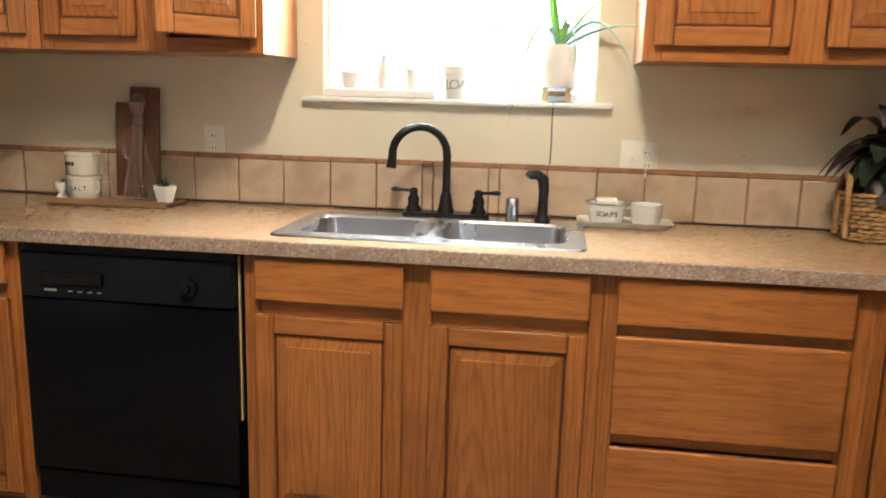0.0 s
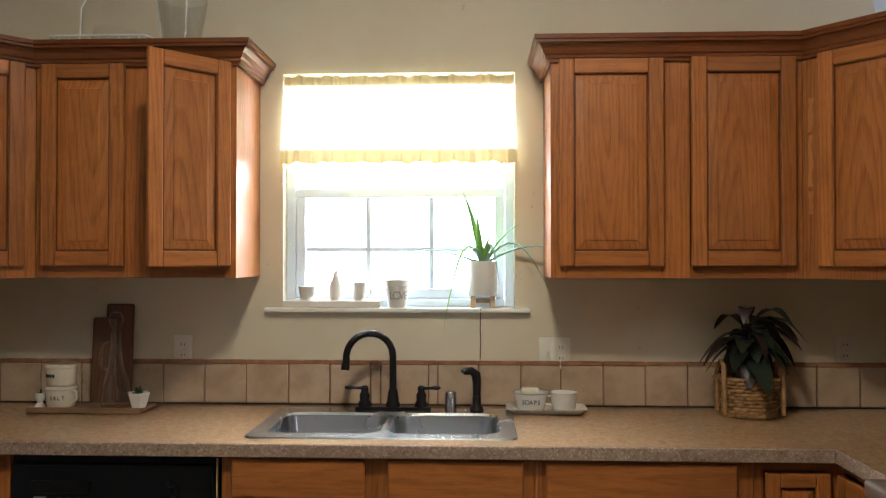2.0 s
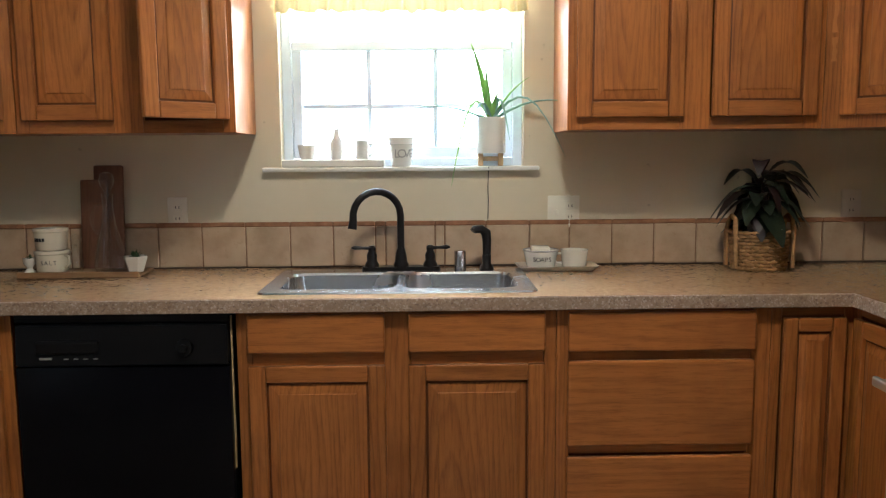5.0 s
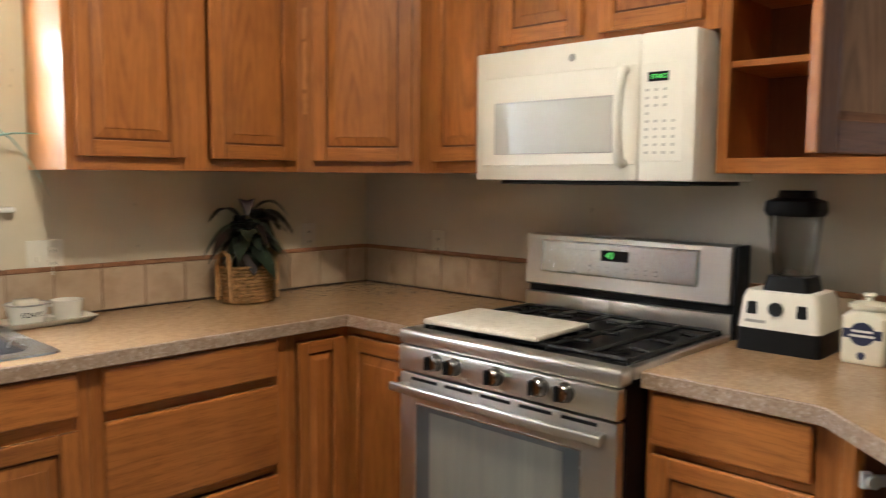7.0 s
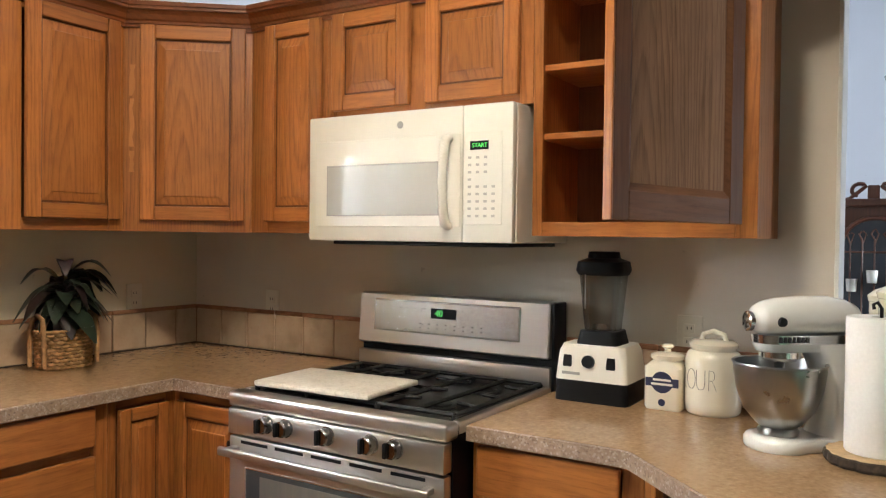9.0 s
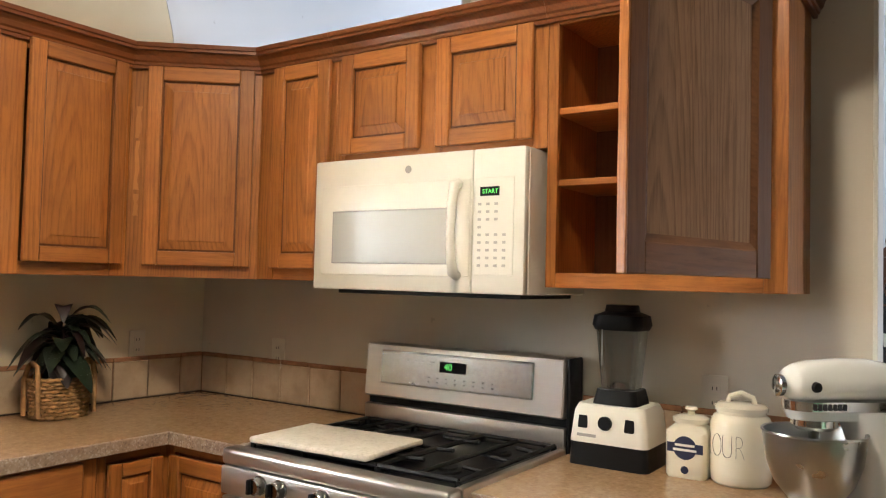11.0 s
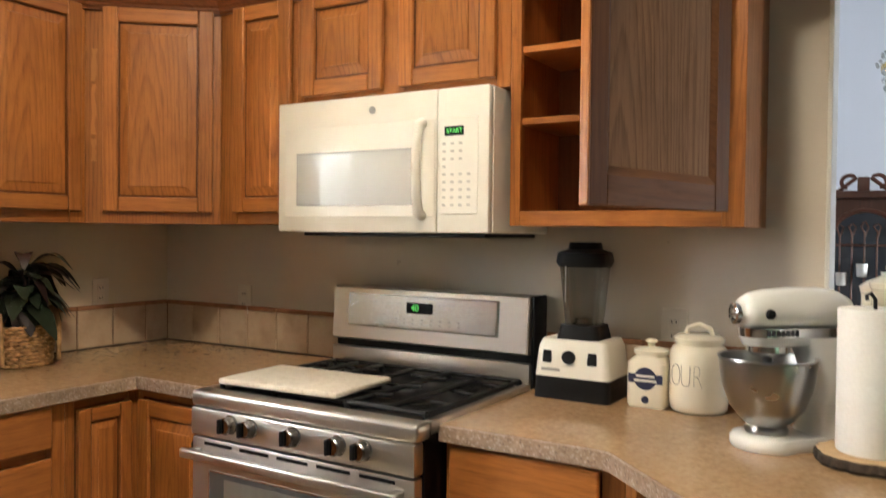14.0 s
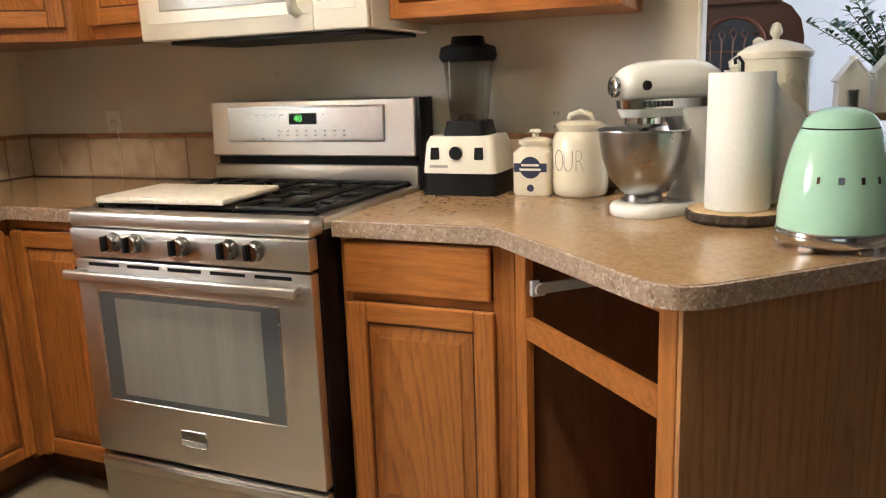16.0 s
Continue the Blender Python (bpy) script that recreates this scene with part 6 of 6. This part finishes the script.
def stand_mixer():
    """Built with its head along +y over the bowl, then turned about the bowl's axis."""
    x, y, z = 1.225, 0.10, C
    t = pose(x, y, z, 0, 0, 42) @ Matrix.Diagonal((0.88, 0.88, 0.98, 1))
    m = thing("stand_mixer", "white stand mixer with steel bowl and chrome trim", "mixer", (x, y, z))

    def add(name, bm, mat, parent, label="", smooth=45, at=None):
        return part(name, bm, mat, parent, label, smooth, t @ at if at else t)
    plate = []
    for k in range(40):
        a = 2 * math.pi * k / 40
        plate.append((0.088 * math.cos(a) * (1 if math.sin(a) > 0 else 0.88), 0.086 * math.sin(a) if math.sin(a) > 0 else 0.235 * math.sin(a)))
    scaled = lambda k, zz: [(px * k, (py + 0.06) * k - 0.06, zz) for px, py in plate]
    add("base", loft_part([scaled(0.97, 0.0), scaled(1.0, 0.006), scaled(1.0, 0.020), scaled(0.95, 0.028), scaled(0.80, 0.031)]), white_enamel, m)
    add("column", loft_part([rounded(0, -0.155, 0.135, 0.125, 0.05, 0.026), rounded(0, -0.16, 0.105, 0.098, 0.04, 0.075), rounded(0, -0.155, 0.092, 0.095, 0.04, 0.15), rounded(0, -0.14, 0.098, 0.12, 0.04, 0.215), rounded(0, -0.125, 0.104, 0.15, 0.04, 0.245)]), white_enamel, m)
    prof = [(0.076, 0.020, 0.300), (0.072, 0.038, 0.300), (0.055, 0.047, 0.301), (0.02, 0.053, 0.303), (-0.05, 0.056, 0.305), (-0.13, 0.056, 0.305), (-0.18, 0.051, 0.302), (-0.212, 0.040, 0.298), (-0.225, 0.012, 0.292)]
    loops = [[(r * 0.95 * math.cos(2 * math.pi * k / 28), yy, zz + r * (0.92 if math.sin(2 * math.pi * k / 28) > 0 else 0.72) * math.sin(2 * math.pi * k / 28)) for k in range(28)] for yy, r, zz in prof]
    head = add("head", loft_part(loops), white_enamel, m, smooth=60)
    add("trim_band", loft_part([rounded(0, -0.062, 0.104, 0.272, 0.05, 0.248), rounded(0, -0.062, 0.109, 0.277, 0.052, 0.268)]), chrome, m, "chrome trim band", 40)
    add("lower_head", loft_part([rounded(0, -0.062, 0.088, 0.25, 0.043, 0.228), rounded(0, -0.062, 0.104, 0.27, 0.05, 0.2475)]), white_enamel, m)
    for k in range(7):
        add("emblem_bar", bx(-0.0562, 0.028 - k * 0.0125, 0.2515, -0.0543, 0.036 - k * 0.0125, 0.2645), ink, m, smooth=None)
    add("hub_knob", lathe(B(), [(0, 0), (0.012, 0), (0.012, 0.012), (0.023, 0.014), (0.0235, 0.026), (0.018, 0.029), (0, 0.030)], 24), chrome, head, "chrome hub knob", 40, pose(0, 0.070, 0.298, -90, 0, 0))
    for yy, zz, d in ((0.030, 0.300, 0.053), (-0.165, 0.304, 0.052), (-0.178, 0.258, 0.050)):
        add("button", lathe(B(), [(0, 0), (0.0115, 0), (0.010, 0.010), (0, 0.011)], 16), black_plastic, head, "", 40, pose(-d, yy, zz, 0, -90, 0))
    add("planetary", lathe(B(), [(0, 0.2275), (0.052, 0.2275), (0.052, 0.214), (0.040, 0.205), (0.014, 0.200), (0.010, 0.165), (0, 0.165)], 28), chrome, m, "chrome planetary hub", 40)
    add("bowl", lathe(B(), [(0, 0.032), (0.050, 0.032), (0.052, 0.042), (0.046, 0.050), (0.058, 0.058), (0.088, 0.090), (0.107, 0.135), (0.115, 0.182), (0.1155, 0.196), (0.119, 0.198), (0.118, 0.202), (0.112, 0.200), (0.110, 0.182), (0.103, 0.137), (0.084, 0.094), (0.03, 0.062), (0, 0.060)], 48), steel_z, m, "brushed steel bowl", 50)


def towel_holder():
    x, y, z = 1.195, -0.106, C
    h = thing("towel_holder", "wood slice paper towel holder with bark edge", "holder", (x, y, z))
    rnd = random.Random(3)
    rs = [0.105 + rnd.uniform(-0.004, 0.004) for _ in range(48)]
    lp = lambda s, zz: [(x + s * rs[k] * math.cos(2 * math.pi * k / 48), y + s * rs[k] * math.sin(2 * math.pi * k / 48), zz) for k in range(48)]
    part("bark_edge", loft_part([lp(0.97, z + 0.001), lp(1.02, z + 0.008), lp(1.0, z + 0.021), lp(0.97, z + 0.024)]), bark, h, "dark bark edge")
    part("slice_top", loft_part([lp(0.965, z + 0.0242), lp(0.96, z + 0.0252)]), slice_wood, h, "pale wood face")
    part("rod", tube(B(), [(x, y, z + 0.02), (x, y, z + 0.335), (x, y + 0.008, z + 0.347), (x, y + 0.016, z + 0.342), (x, y + 0.014, z + 0.332)], 0.004, 8), bronze, h, smooth=60)
    t = thing("paper_towel_roll", "white paper towel roll with a loose hanging sheet", "paper towels", (x, y, z + 0.026))
    part("roll", lathe(B(), [(0.020, z + 0.0265), (0.066, z + 0.0265), (0.068, z + 0.03), (0.068, z + 0.312), (0.066, z + 0.316), (0.020, z + 0.316), (0.020, z + 0.0265)], 48, (x, y)), paper, t, smooth=50)
    bm, rows = B(), []
    for k in range(11):
        u = k / 10
        px, py = x + 0.069 * math.cos(radians(250)) + 0.075 * u, y + 0.069 * math.sin(radians(250)) - 0.055 * u + 0.012 * math.sin(u * 5)
        hi = z + 0.312 - 0.10 * u ** 1.3
        rows.append([bm.verts.new((px + 0.004 * math.sin(j * 1.3 + u * 3), py, z + 0.03 + 0.02 * u + (hi - z - 0.03 - 0.02 * u) * j / 8)) for j in range(9)])
    for a, b in zip(rows, rows[1:]):
        for j in range(8):
            bm.faces.new([a[j], b[j], b[j + 1], a[j + 1]])
    bmesh.ops.solidify(bm, geom=list(bm.faces), thickness=0.0008)
    part("loose_sheet", bm, paper, t, smooth=70)


def kettle():
    x, y, z = 0.955, -0.285, C
    k = thing("kettle", "mint green retro kettle with chrome foot", "kettle", (x, y, z))
    part("foot", lathe(B(), [(0, z + 0.012), (0.096, z + 0.012), (0.101, z + 0.018), (0.101, z + 0.034), (0.099, z + 0.037), (0, z + 0.037)], 48, (x, y)), chrome, k, "chrome foot ring", smooth=40)
    for a in (150, 210, 270, 330, 30, 90):
        part("foot_pad", box(B(), 0.078, -0.014, 0, 0.099, 0.014, 0.014, bev=0.003, m=pose(x, y, z + 0.0005, 0, 0, a)), chrome, k)
    prof = [(0.0985, 0.0375), (0.0975, 0.07), (0.093, 0.11), (0.086, 0.15), (0.077, 0.185), (0.068, 0.208), (0.065, 0.214)]
    body = part("body", lathe(B(), [(r, z + h) for r, h in prof] + [(0, z + 0.214)], 56, (x, y)), mint, k, smooth=50)
    part("seam_ring", lathe(B(), [(0.064, z + 0.2142), (0.0645, z + 0.2165), (0, z + 0.2165)], 48, (x, y)), black_plastic, k, smooth=40)
    part("lid", lathe(B(), [(0.0645, z + 0.2168), (0.060, z + 0.228), (0.050, z + 0.240), (0.033, z + 0.248), (0.012, z + 0.2515), (0, z + 0.252)], 48, (x, y)), mint, k, smooth=60)
    part("handle", tube(B(), [(x + 0.058, y + 0.005, z + 0.205), (x + 0.095, y + 0.01, z + 0.195), (x + 0.13, y + 0.012, z + 0.15), (x + 0.13, y + 0.012, z + 0.09), (x + 0.092, y + 0.01, z + 0.055)], [0.010, 0.013, 0.013, 0.012, 0.010], 12), mint, body, smooth=60)
    for i, (w, ang) in enumerate(((0.005, 158), (0.010, 181), (0.006, 203), (0.005, 222))):
        part("emblem_bar", box(B(), -w / 2, -0.0012, -0.006, w / 2, 0.001, 0.006, bev=0.0004, m=pose(x, y, z + 0.130, 0, 0, ang + 90) @ pose(0, -0.0898, 0, -11, 0, 0)), dark_chrome, body)


def far_counter_things():
    z = C
    for (x, y, r, h, fin, lab) in ((1.43, -0.165, 0.079, 0.352, 0.040, "tall cream embossed canister with acorn finial lid"), (1.56, -0.124, 0.066, 0.335, 0.030, "smaller cream canister with finial lid behind")):
        c = thing("canister", lab, "canister", (x, y, z), "cream canisters")
        body = part("body", lathe(B(), [(0, z), (r * 0.95, z), (r, z + 0.01), (r, z + h - 0.01), (r * 1.04, z + h - 0.008), (r * 1.04, z + h)], 40, (x, y)), cream_ceramic, c, smooth=50)
        lid = part("lid", lathe(B(), [(r * 1.06, z + h), (r * 1.06, z + h + 0.006), (r * 0.8, z + h + 0.020), (r * 0.3, z + h + 0.032), (0.012, z + h + 0.034)], 40, (x, y)), cream_ceramic, c, smooth=50)
        part("finial", lathe(B(), [(0.010, z + h + 0.032), (0.007, z + h + 0.037), (0.009, z + h + 0.042), (0.0135, z + h + 0.046), (0.0145, z + h + 0.054), (0.009, z + h + 0.030 + fin), (0, z + h + 0.034 + fin)], 20, (x, y)), cream_ceramic, lid, smooth=60)
        rnd = random.Random(6)
        for k in range(14):
            a = 120 + k * 9
            part("relief", box(B(), -0.004, -0.0025, -0.014 * rnd.uniform(0.5, 1), 0.004, 0.001, 0.014 * rnd.uniform(0.4, 1), bev=0.001, m=pose(x, y, z + h - 0.065 + rnd.uniform(-0.012, 0.012), 0, 0, a + 90) @ pose(0, -r, 0, 0, rnd.uniform(-40, 40), 0)), cream_ceramic, body)
    g = thing("glass_tumbler", "dark clear glass tumbler with metal rim", "glass", (1.28, -0.285, z))
    part("glass", lathe(B(), [(0, z), (0.036, z), (0.042, z + 0.17), (0.039, z + 0.17), (0.033, z + 0.01), (0, z + 0.01)], 28, (1.28, -0.285)), smoke_glass, g, smooth=50)
    part("rim", lathe(B(), [(0.042, z + 0.168), (0.044, z + 0.172), (0.042, z + 0.176)], 28, (1.28, -0.285)), chrome, g, smooth=50)
    m = pose(1.50, -0.41, z, 0, 0, -60)
    s = thing("riser_shelf", "low weathered wooden riser on the counter", "riser", (1.50, -0.41, z))
    part("top", box(B(), -0.20, -0.10, 0.20, 0.20, 0.10, 0.216, bev=0.003, m=m), tray_wood, s)
    for dx in (-0.185, 0.17):
        part("leg", box(B(), dx, -0.09, 0.0, dx + 0.018, 0.09, 0.1995, bev=0.002, m=m), tray_wood, s)
    zt = z + 0.2165
    for (px, py, w, h, lab) in ((1.43, -0.330, 0.065, 0.115, "small white ceramic house with arched door"), (1.43, -0.415, 0.085, 0.14, "larger white ceramic house with cut-out windows")):
        hs = thing("ceramic_house", lab, "ornament", (px, py, zt), "ceramic houses")
        mm = pose(px, py, zt, 0, 0, -80)
        walls = part("walls", house_mesh(w, 0.05, h, mm), white_ceramic, hs)
        part("chimney", box(B(), -w * 0.12, -0.008, h * 0.93, w * 0.12, 0.008, h * 1.1, bev=0.001, m=mm), white_ceramic, hs)
    p = thing("eucalyptus", "feathery grey-green sprigs in a white pot", "plant", (1.575, -0.43, zt))
    part("pot", lathe(B(), cup([(0.030, zt), (0.04, zt + 0.07)], 0.004), 24, (1.575, -0.43)), white_ceramic, p, smooth=40)
    rnd = random.Random(21)
    for k in range(34):
        a, e = rnd.uniform(0, 6.28), rnd.uniform(0.45, 1.45)
        L = rnd.uniform(0.14, 0.26)
        d = Vector((math.cos(a) * math.cos(e), math.sin(a) * math.cos(e), math.sin(e)))
        o = Vector((1.575, -0.43, zt + 0.06))
        bm = B()
        tube(bm, [o, o + d * L * 0.5 + Vector((0, 0, 0.015)), o + d * L], [0.002, 0.0015, 0.0008], 5)
        for j in range(30):
            u = 0.2 + 0.8 * j / 30
            q = o + d * L * u + Vector((0, 0, 0.015 * math.sin(math.pi * u)))
            b = rnd.uniform(0, 6.28)
            leaf(bm, q, q + Vector((math.cos(b), math.sin(b), rnd.uniform(-0.2, 0.7))) * rnd.uniform(0.016, 0.028), 0.0065, 0.002, n=3)
        part("sprig", bm, herb_green if k % 2 else aloe_blue, p)


def house_mesh(w, d, h, m):
    """A gabled house shell with a door arch and windows cut as recesses in its front."""
    bm = B()
    e = h * 0.62
    t = 0.006
    for a in ((-w / 2, -d / 2, 0, -w / 2 + t, d / 2, e), (w / 2 - t, -d / 2, 0, w / 2, d / 2, e), (-w / 2 + t, d / 2 - t, 0, w / 2 - t, d / 2, e), (-w / 2 + t, -d / 2, 0, -w * 0.16, -d / 2 + t, e), (w * 0.16, -d / 2, 0, w / 2 - t, -d / 2 + t, e), (-w * 0.16, -d / 2, e * 0.72, w * 0.16, -d / 2 + t, e)):
        box(bm, *a, m=m)
    for y0 in (-d / 2, d / 2 - t):
        tri = [m @ Vector(q) for q in ((-w / 2, y0, e), (w / 2, y0, e), (0, y0, h), (-w / 2, y0 + t, e), (w / 2, y0 + t, e), (0, y0 + t, h))]
        v = [bm.verts.new(q) for q in tri]
        for f in ((0, 1, 2), (5, 4, 3), (0, 3, 4, 1), (1, 4, 5, 2), (2, 5, 3, 0)):
            bm.faces.new([v[i] for i in f])
    for s in (-1, 1):
        ang = math.degrees(math.atan2(h - e, w / 2))
        box(bm, 0, -d / 2 - 0.003, 0, math.hypot(w / 2, h - e) + 0.004, d / 2 + 0.003, 0.005, m=m @ pose(0, 0, h, 0, ang, 0) if s > 0 else m @ pose(0, 0, h, 0, 0, 180) @ pose(0, 0, 0, 0, ang, 0))
    bmesh.ops.recalc_face_normals(bm, faces=bm.faces)
    return bm


def stove_board():
    z = 0.944
    s = thing("stove_board", "pale veined marble board laid over two burners", "cutting board", (1.085, 1.30, z))
    m = pose(1.085, 1.300, z, 0, 0, 3)
    part("board", box(B(), -0.135, -0.203, 0.0, 0.135, 0.203, 0.017, bev=0.006, seg=2, m=m), marble, s, smooth=40)


# ---- the dining room ----
def hutch():
    x0, yc, hw = 4.2, 0.10, 0.375
    h = thing("china_hutch", "dark mahogany china hutch with arched glass door", "hutch", (4.45, yc, 0))
    out = [(-hw, 0.0), (hw, 0.0), (hw, 1.40), (hw - 0.02, 1.49), (hw - 0.07, 1.56), (hw - 0.15, 1.61), (-hw + 0.15, 1.61), (-hw + 0.07, 1.56), (-hw + 0.02, 1.49), (-hw, 1.40)]
    bm = prism(B(), out, 0, 0.36)
    M = Matrix(((0, 0, 1, x0 + 0.04), (1, 0, 0, yc), (0, 1, 0, 0), (0, 0, 0, 1)))
    bmesh.ops.transform(bm, matrix=M, verts=bm.verts)
    bmesh.ops.recalc_face_normals(bm, faces=bm.faces)
    part("case", bm, hutch_wood, h)
    part("base", bx(x0 - 0.06, yc - hw - 0.02, 0.0, x0 + 0.0395, yc + hw + 0.02, 0.86, bev=0.008), hutch_wood, h)
    part("cornice", bx(x0 - 0.01, yc - hw + 0.14, 1.585, x0 + 0.0395, yc + hw - 0.14, 1.625, bev=0.006, seg=2), hutch_wood, h)
    crest = B()
    for s in (-1, 1):
        pts = []
        for k in range(15):
            t = k / 14
            a = t * 4.6
            r = 0.055 * (1 - 0.62 * t)
            pts.append((x0 + 0.01, yc + s * (0.075 - r * math.cos(a)), 1.665 + r * math.sin(a)))
        tube(crest, [(x0 + 0.01, yc + s * 0.20, 1.612), (x0 + 0.01, yc + s * 0.12, 1.625)] + pts[2:], 0.011, 8)
    box(crest, x0, yc - 0.03, 1.605, x0 + 0.02, yc + 0.03, 1.70, bev=0.008, seg=2)
    part("crest", crest, hutch_wood, h, "scrolled crest", smooth=60)
    d = part("door", arch_panel(x0 + 0.025, yc - 0.01, 0.16, 0.90, 1.36, 0.155), blue_dark_glass, h, "dark arched glass door")
    for k in range(-2, 3):
        c = yc - 0.01 + k * 0.06
        part("muntin", tube(B(), [(x0 + 0.016, c, 0.90), (x0 + 0.016, c, 1.37), (x0 + 0.016, c + k * 0.004, 1.40), (x0 + 0.016, c + 0.018, 1.43), (x0 + 0.016, c + 0.004, 1.455 - 0.012 * abs(k))], 0.005, 6), hutch_wood, d, smooth=60)
        part("muntin", tube(B(), [(x0 + 0.017, c, 1.37), (x0 + 0.017, c - 0.018, 1.43), (x0 + 0.017, c - 0.002, 1.46 - 0.012 * abs(k))], 0.004, 6), hutch_wood, d, smooth=60)
    part("muntin", tube(B(), [(x0 + 0.018, yc - 0.17, 1.33), (x0 + 0.018, yc + 0.15, 1.33)], 0.006, 6), hutch_wood, d)
    part("arch_frame", tube(B(), [(x0 + 0.02, yc + 0.155, 0.90), (x0 + 0.02, yc + 0.155, 1.36)] + [(x0 + 0.02, yc - 0.01 + 0.165 * math.cos(radians(a)), 1.36 + 0.16 * math.sin(radians(a))) for a in range(12, 180, 12)] + [(x0 + 0.02, yc - 0.175, 1.36), (x0 + 0.02, yc - 0.175, 0.90)], 0.012, 8), hutch_wood, d, smooth=60)
    for y, zz in ((-0.12, 1.12), (0.0, 1.16), (0.10, 1.11)):
        part("cup", lathe(B(), [(0, zz), (0.025, zz), (0.03, zz + 0.07), (0, zz + 0.07)], 16, (x0 + 0.005, yc + y)), white_ceramic, h, "pale cup behind the glass", smooth=50)


def arch_panel(x, yc, hw, z0, z1, rise):
    out = [(-hw, z0), (hw, z0), (hw, z1)] + [(hw * math.cos(radians(a)), z1 + rise * math.sin(radians(a))) for a in range(15, 180, 15)] + [(-hw, z1)]
    bm = prism(B(), out, 0, 0.012)
    bmesh.ops.transform(bm, matrix=Matrix(((0, 0, 1, x), (1, 0, 0, yc), (0, 1, 0, 0), (0, 0, 0, 1))), verts=bm.verts)
    bmesh.ops.recalc_face_normals(bm, faces=bm.faces)
    return bm


def chandelier():
    x, y, z = 3.2, -0.20, 1.88
    c = thing("chandelier", "crystal basket chandelier with a brass ring", "chandelier", (x, y, TOP))
    part("ring", lathe(B(), [(0.175, z + 0.19), (0.185, z + 0.195), (0.185, z + 0.215), (0.172, z + 0.22), (0.175, z + 0.19)], 40, (x, y)), brass, c, "brass ring", smooth=50)
    part("rod", tube(B(), [(x, y, z + 0.2), (x, y, TOP)], 0.008, 8), brass, c)
    part("finial", lathe(B(), [(0, z - 0.045), (0.012, z - 0.03), (0.006, z - 0.012), (0, z)], 12, (x, y)), clear_glass, c, smooth=50)
    bm = B()
    for k in range(44):
        a = 2 * math.pi * k / 44
        for j in range(9):
            u = j / 8
            r = 0.175 * math.cos(u * 1.45) ** 0.8
            p = Vector((x + r * math.cos(a), y + r * math.sin(a), z + 0.19 - 0.19 * math.sin(u * 1.5)))
            bmesh.ops.create_icosphere(bm, subdivisions=1, radius=0.010, matrix=Matrix.Translation(p))
    tagged(part("bead_basket", bm, crystal, c), "strands of clear crystal beads", kind="stuff")
    bm = B()
    for k in range(22):
        a = 2 * math.pi * k / 22
        for j in range(14):
            u = j / 13
            r = 0.17 * (1 - u) ** 1.6 + 0.03
            bmesh.ops.create_icosphere(bm, subdivisions=1, radius=0.008, matrix=Matrix.Translation((x + r * math.cos(a), y + r * math.sin(a), z + 0.22 + 0.5 * u)))
    tagged(part("bead_crown", bm, crystal, c), "strands of clear crystal beads", kind="stuff")


crystal = plain("crystal_bead", (0.70, 0.74, 0.76), 0.05, 0.4, 0.2, 80, 0.6)


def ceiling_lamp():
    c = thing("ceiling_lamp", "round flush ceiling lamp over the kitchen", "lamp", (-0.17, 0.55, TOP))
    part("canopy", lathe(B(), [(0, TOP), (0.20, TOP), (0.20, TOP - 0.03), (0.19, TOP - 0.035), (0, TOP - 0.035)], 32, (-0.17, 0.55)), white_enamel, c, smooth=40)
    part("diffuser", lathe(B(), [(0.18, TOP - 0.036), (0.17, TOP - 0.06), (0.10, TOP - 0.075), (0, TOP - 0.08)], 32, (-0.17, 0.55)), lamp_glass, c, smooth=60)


gas_range()
microwave()
dishwasher()
sink()
faucet()
outlet((-1.144, W, 1.115), 0, 1, "ivory duplex outlet above the backsplash")
outlet((0.254, W, 1.110), 0, 2, "ivory switch and outlet plate above the backsplash", True)
outlet((1.31, W, 1.125), 0, 1, "painted-over duplex outlet near the corner", False, greyish)
outlet((E, 2.092, 1.105), -90, 1, "ivory duplex outlet beside the range")
outlet((E, 0.411, 1.108), -90, 1, "painted-over duplex outlet behind the canisters", False, greyish)
cable = thing("cable", "thin dark cable hanging from the sill to the backsplash", "cable", (-0.022, W, 1.09))
part("wire", tube(B(), [(-0.020, W - 0.034, 1.275), (-0.021, W - 0.014, 1.245), (-0.022, W - 0.005, 1.20), (-0.020, W - 0.004, 1.15), (-0.022, W - 0.006, 1.085)], 0.0016, 6), bronze, cable, smooth=60)
soap_tray()
basket_plant()
corner_tray()
sill_things()
cabinet_top_things()
blender()
canisters()
stand_mixer()
towel_holder()
kettle()
far_counter_things()
stove_board()
hutch()
chandelier()
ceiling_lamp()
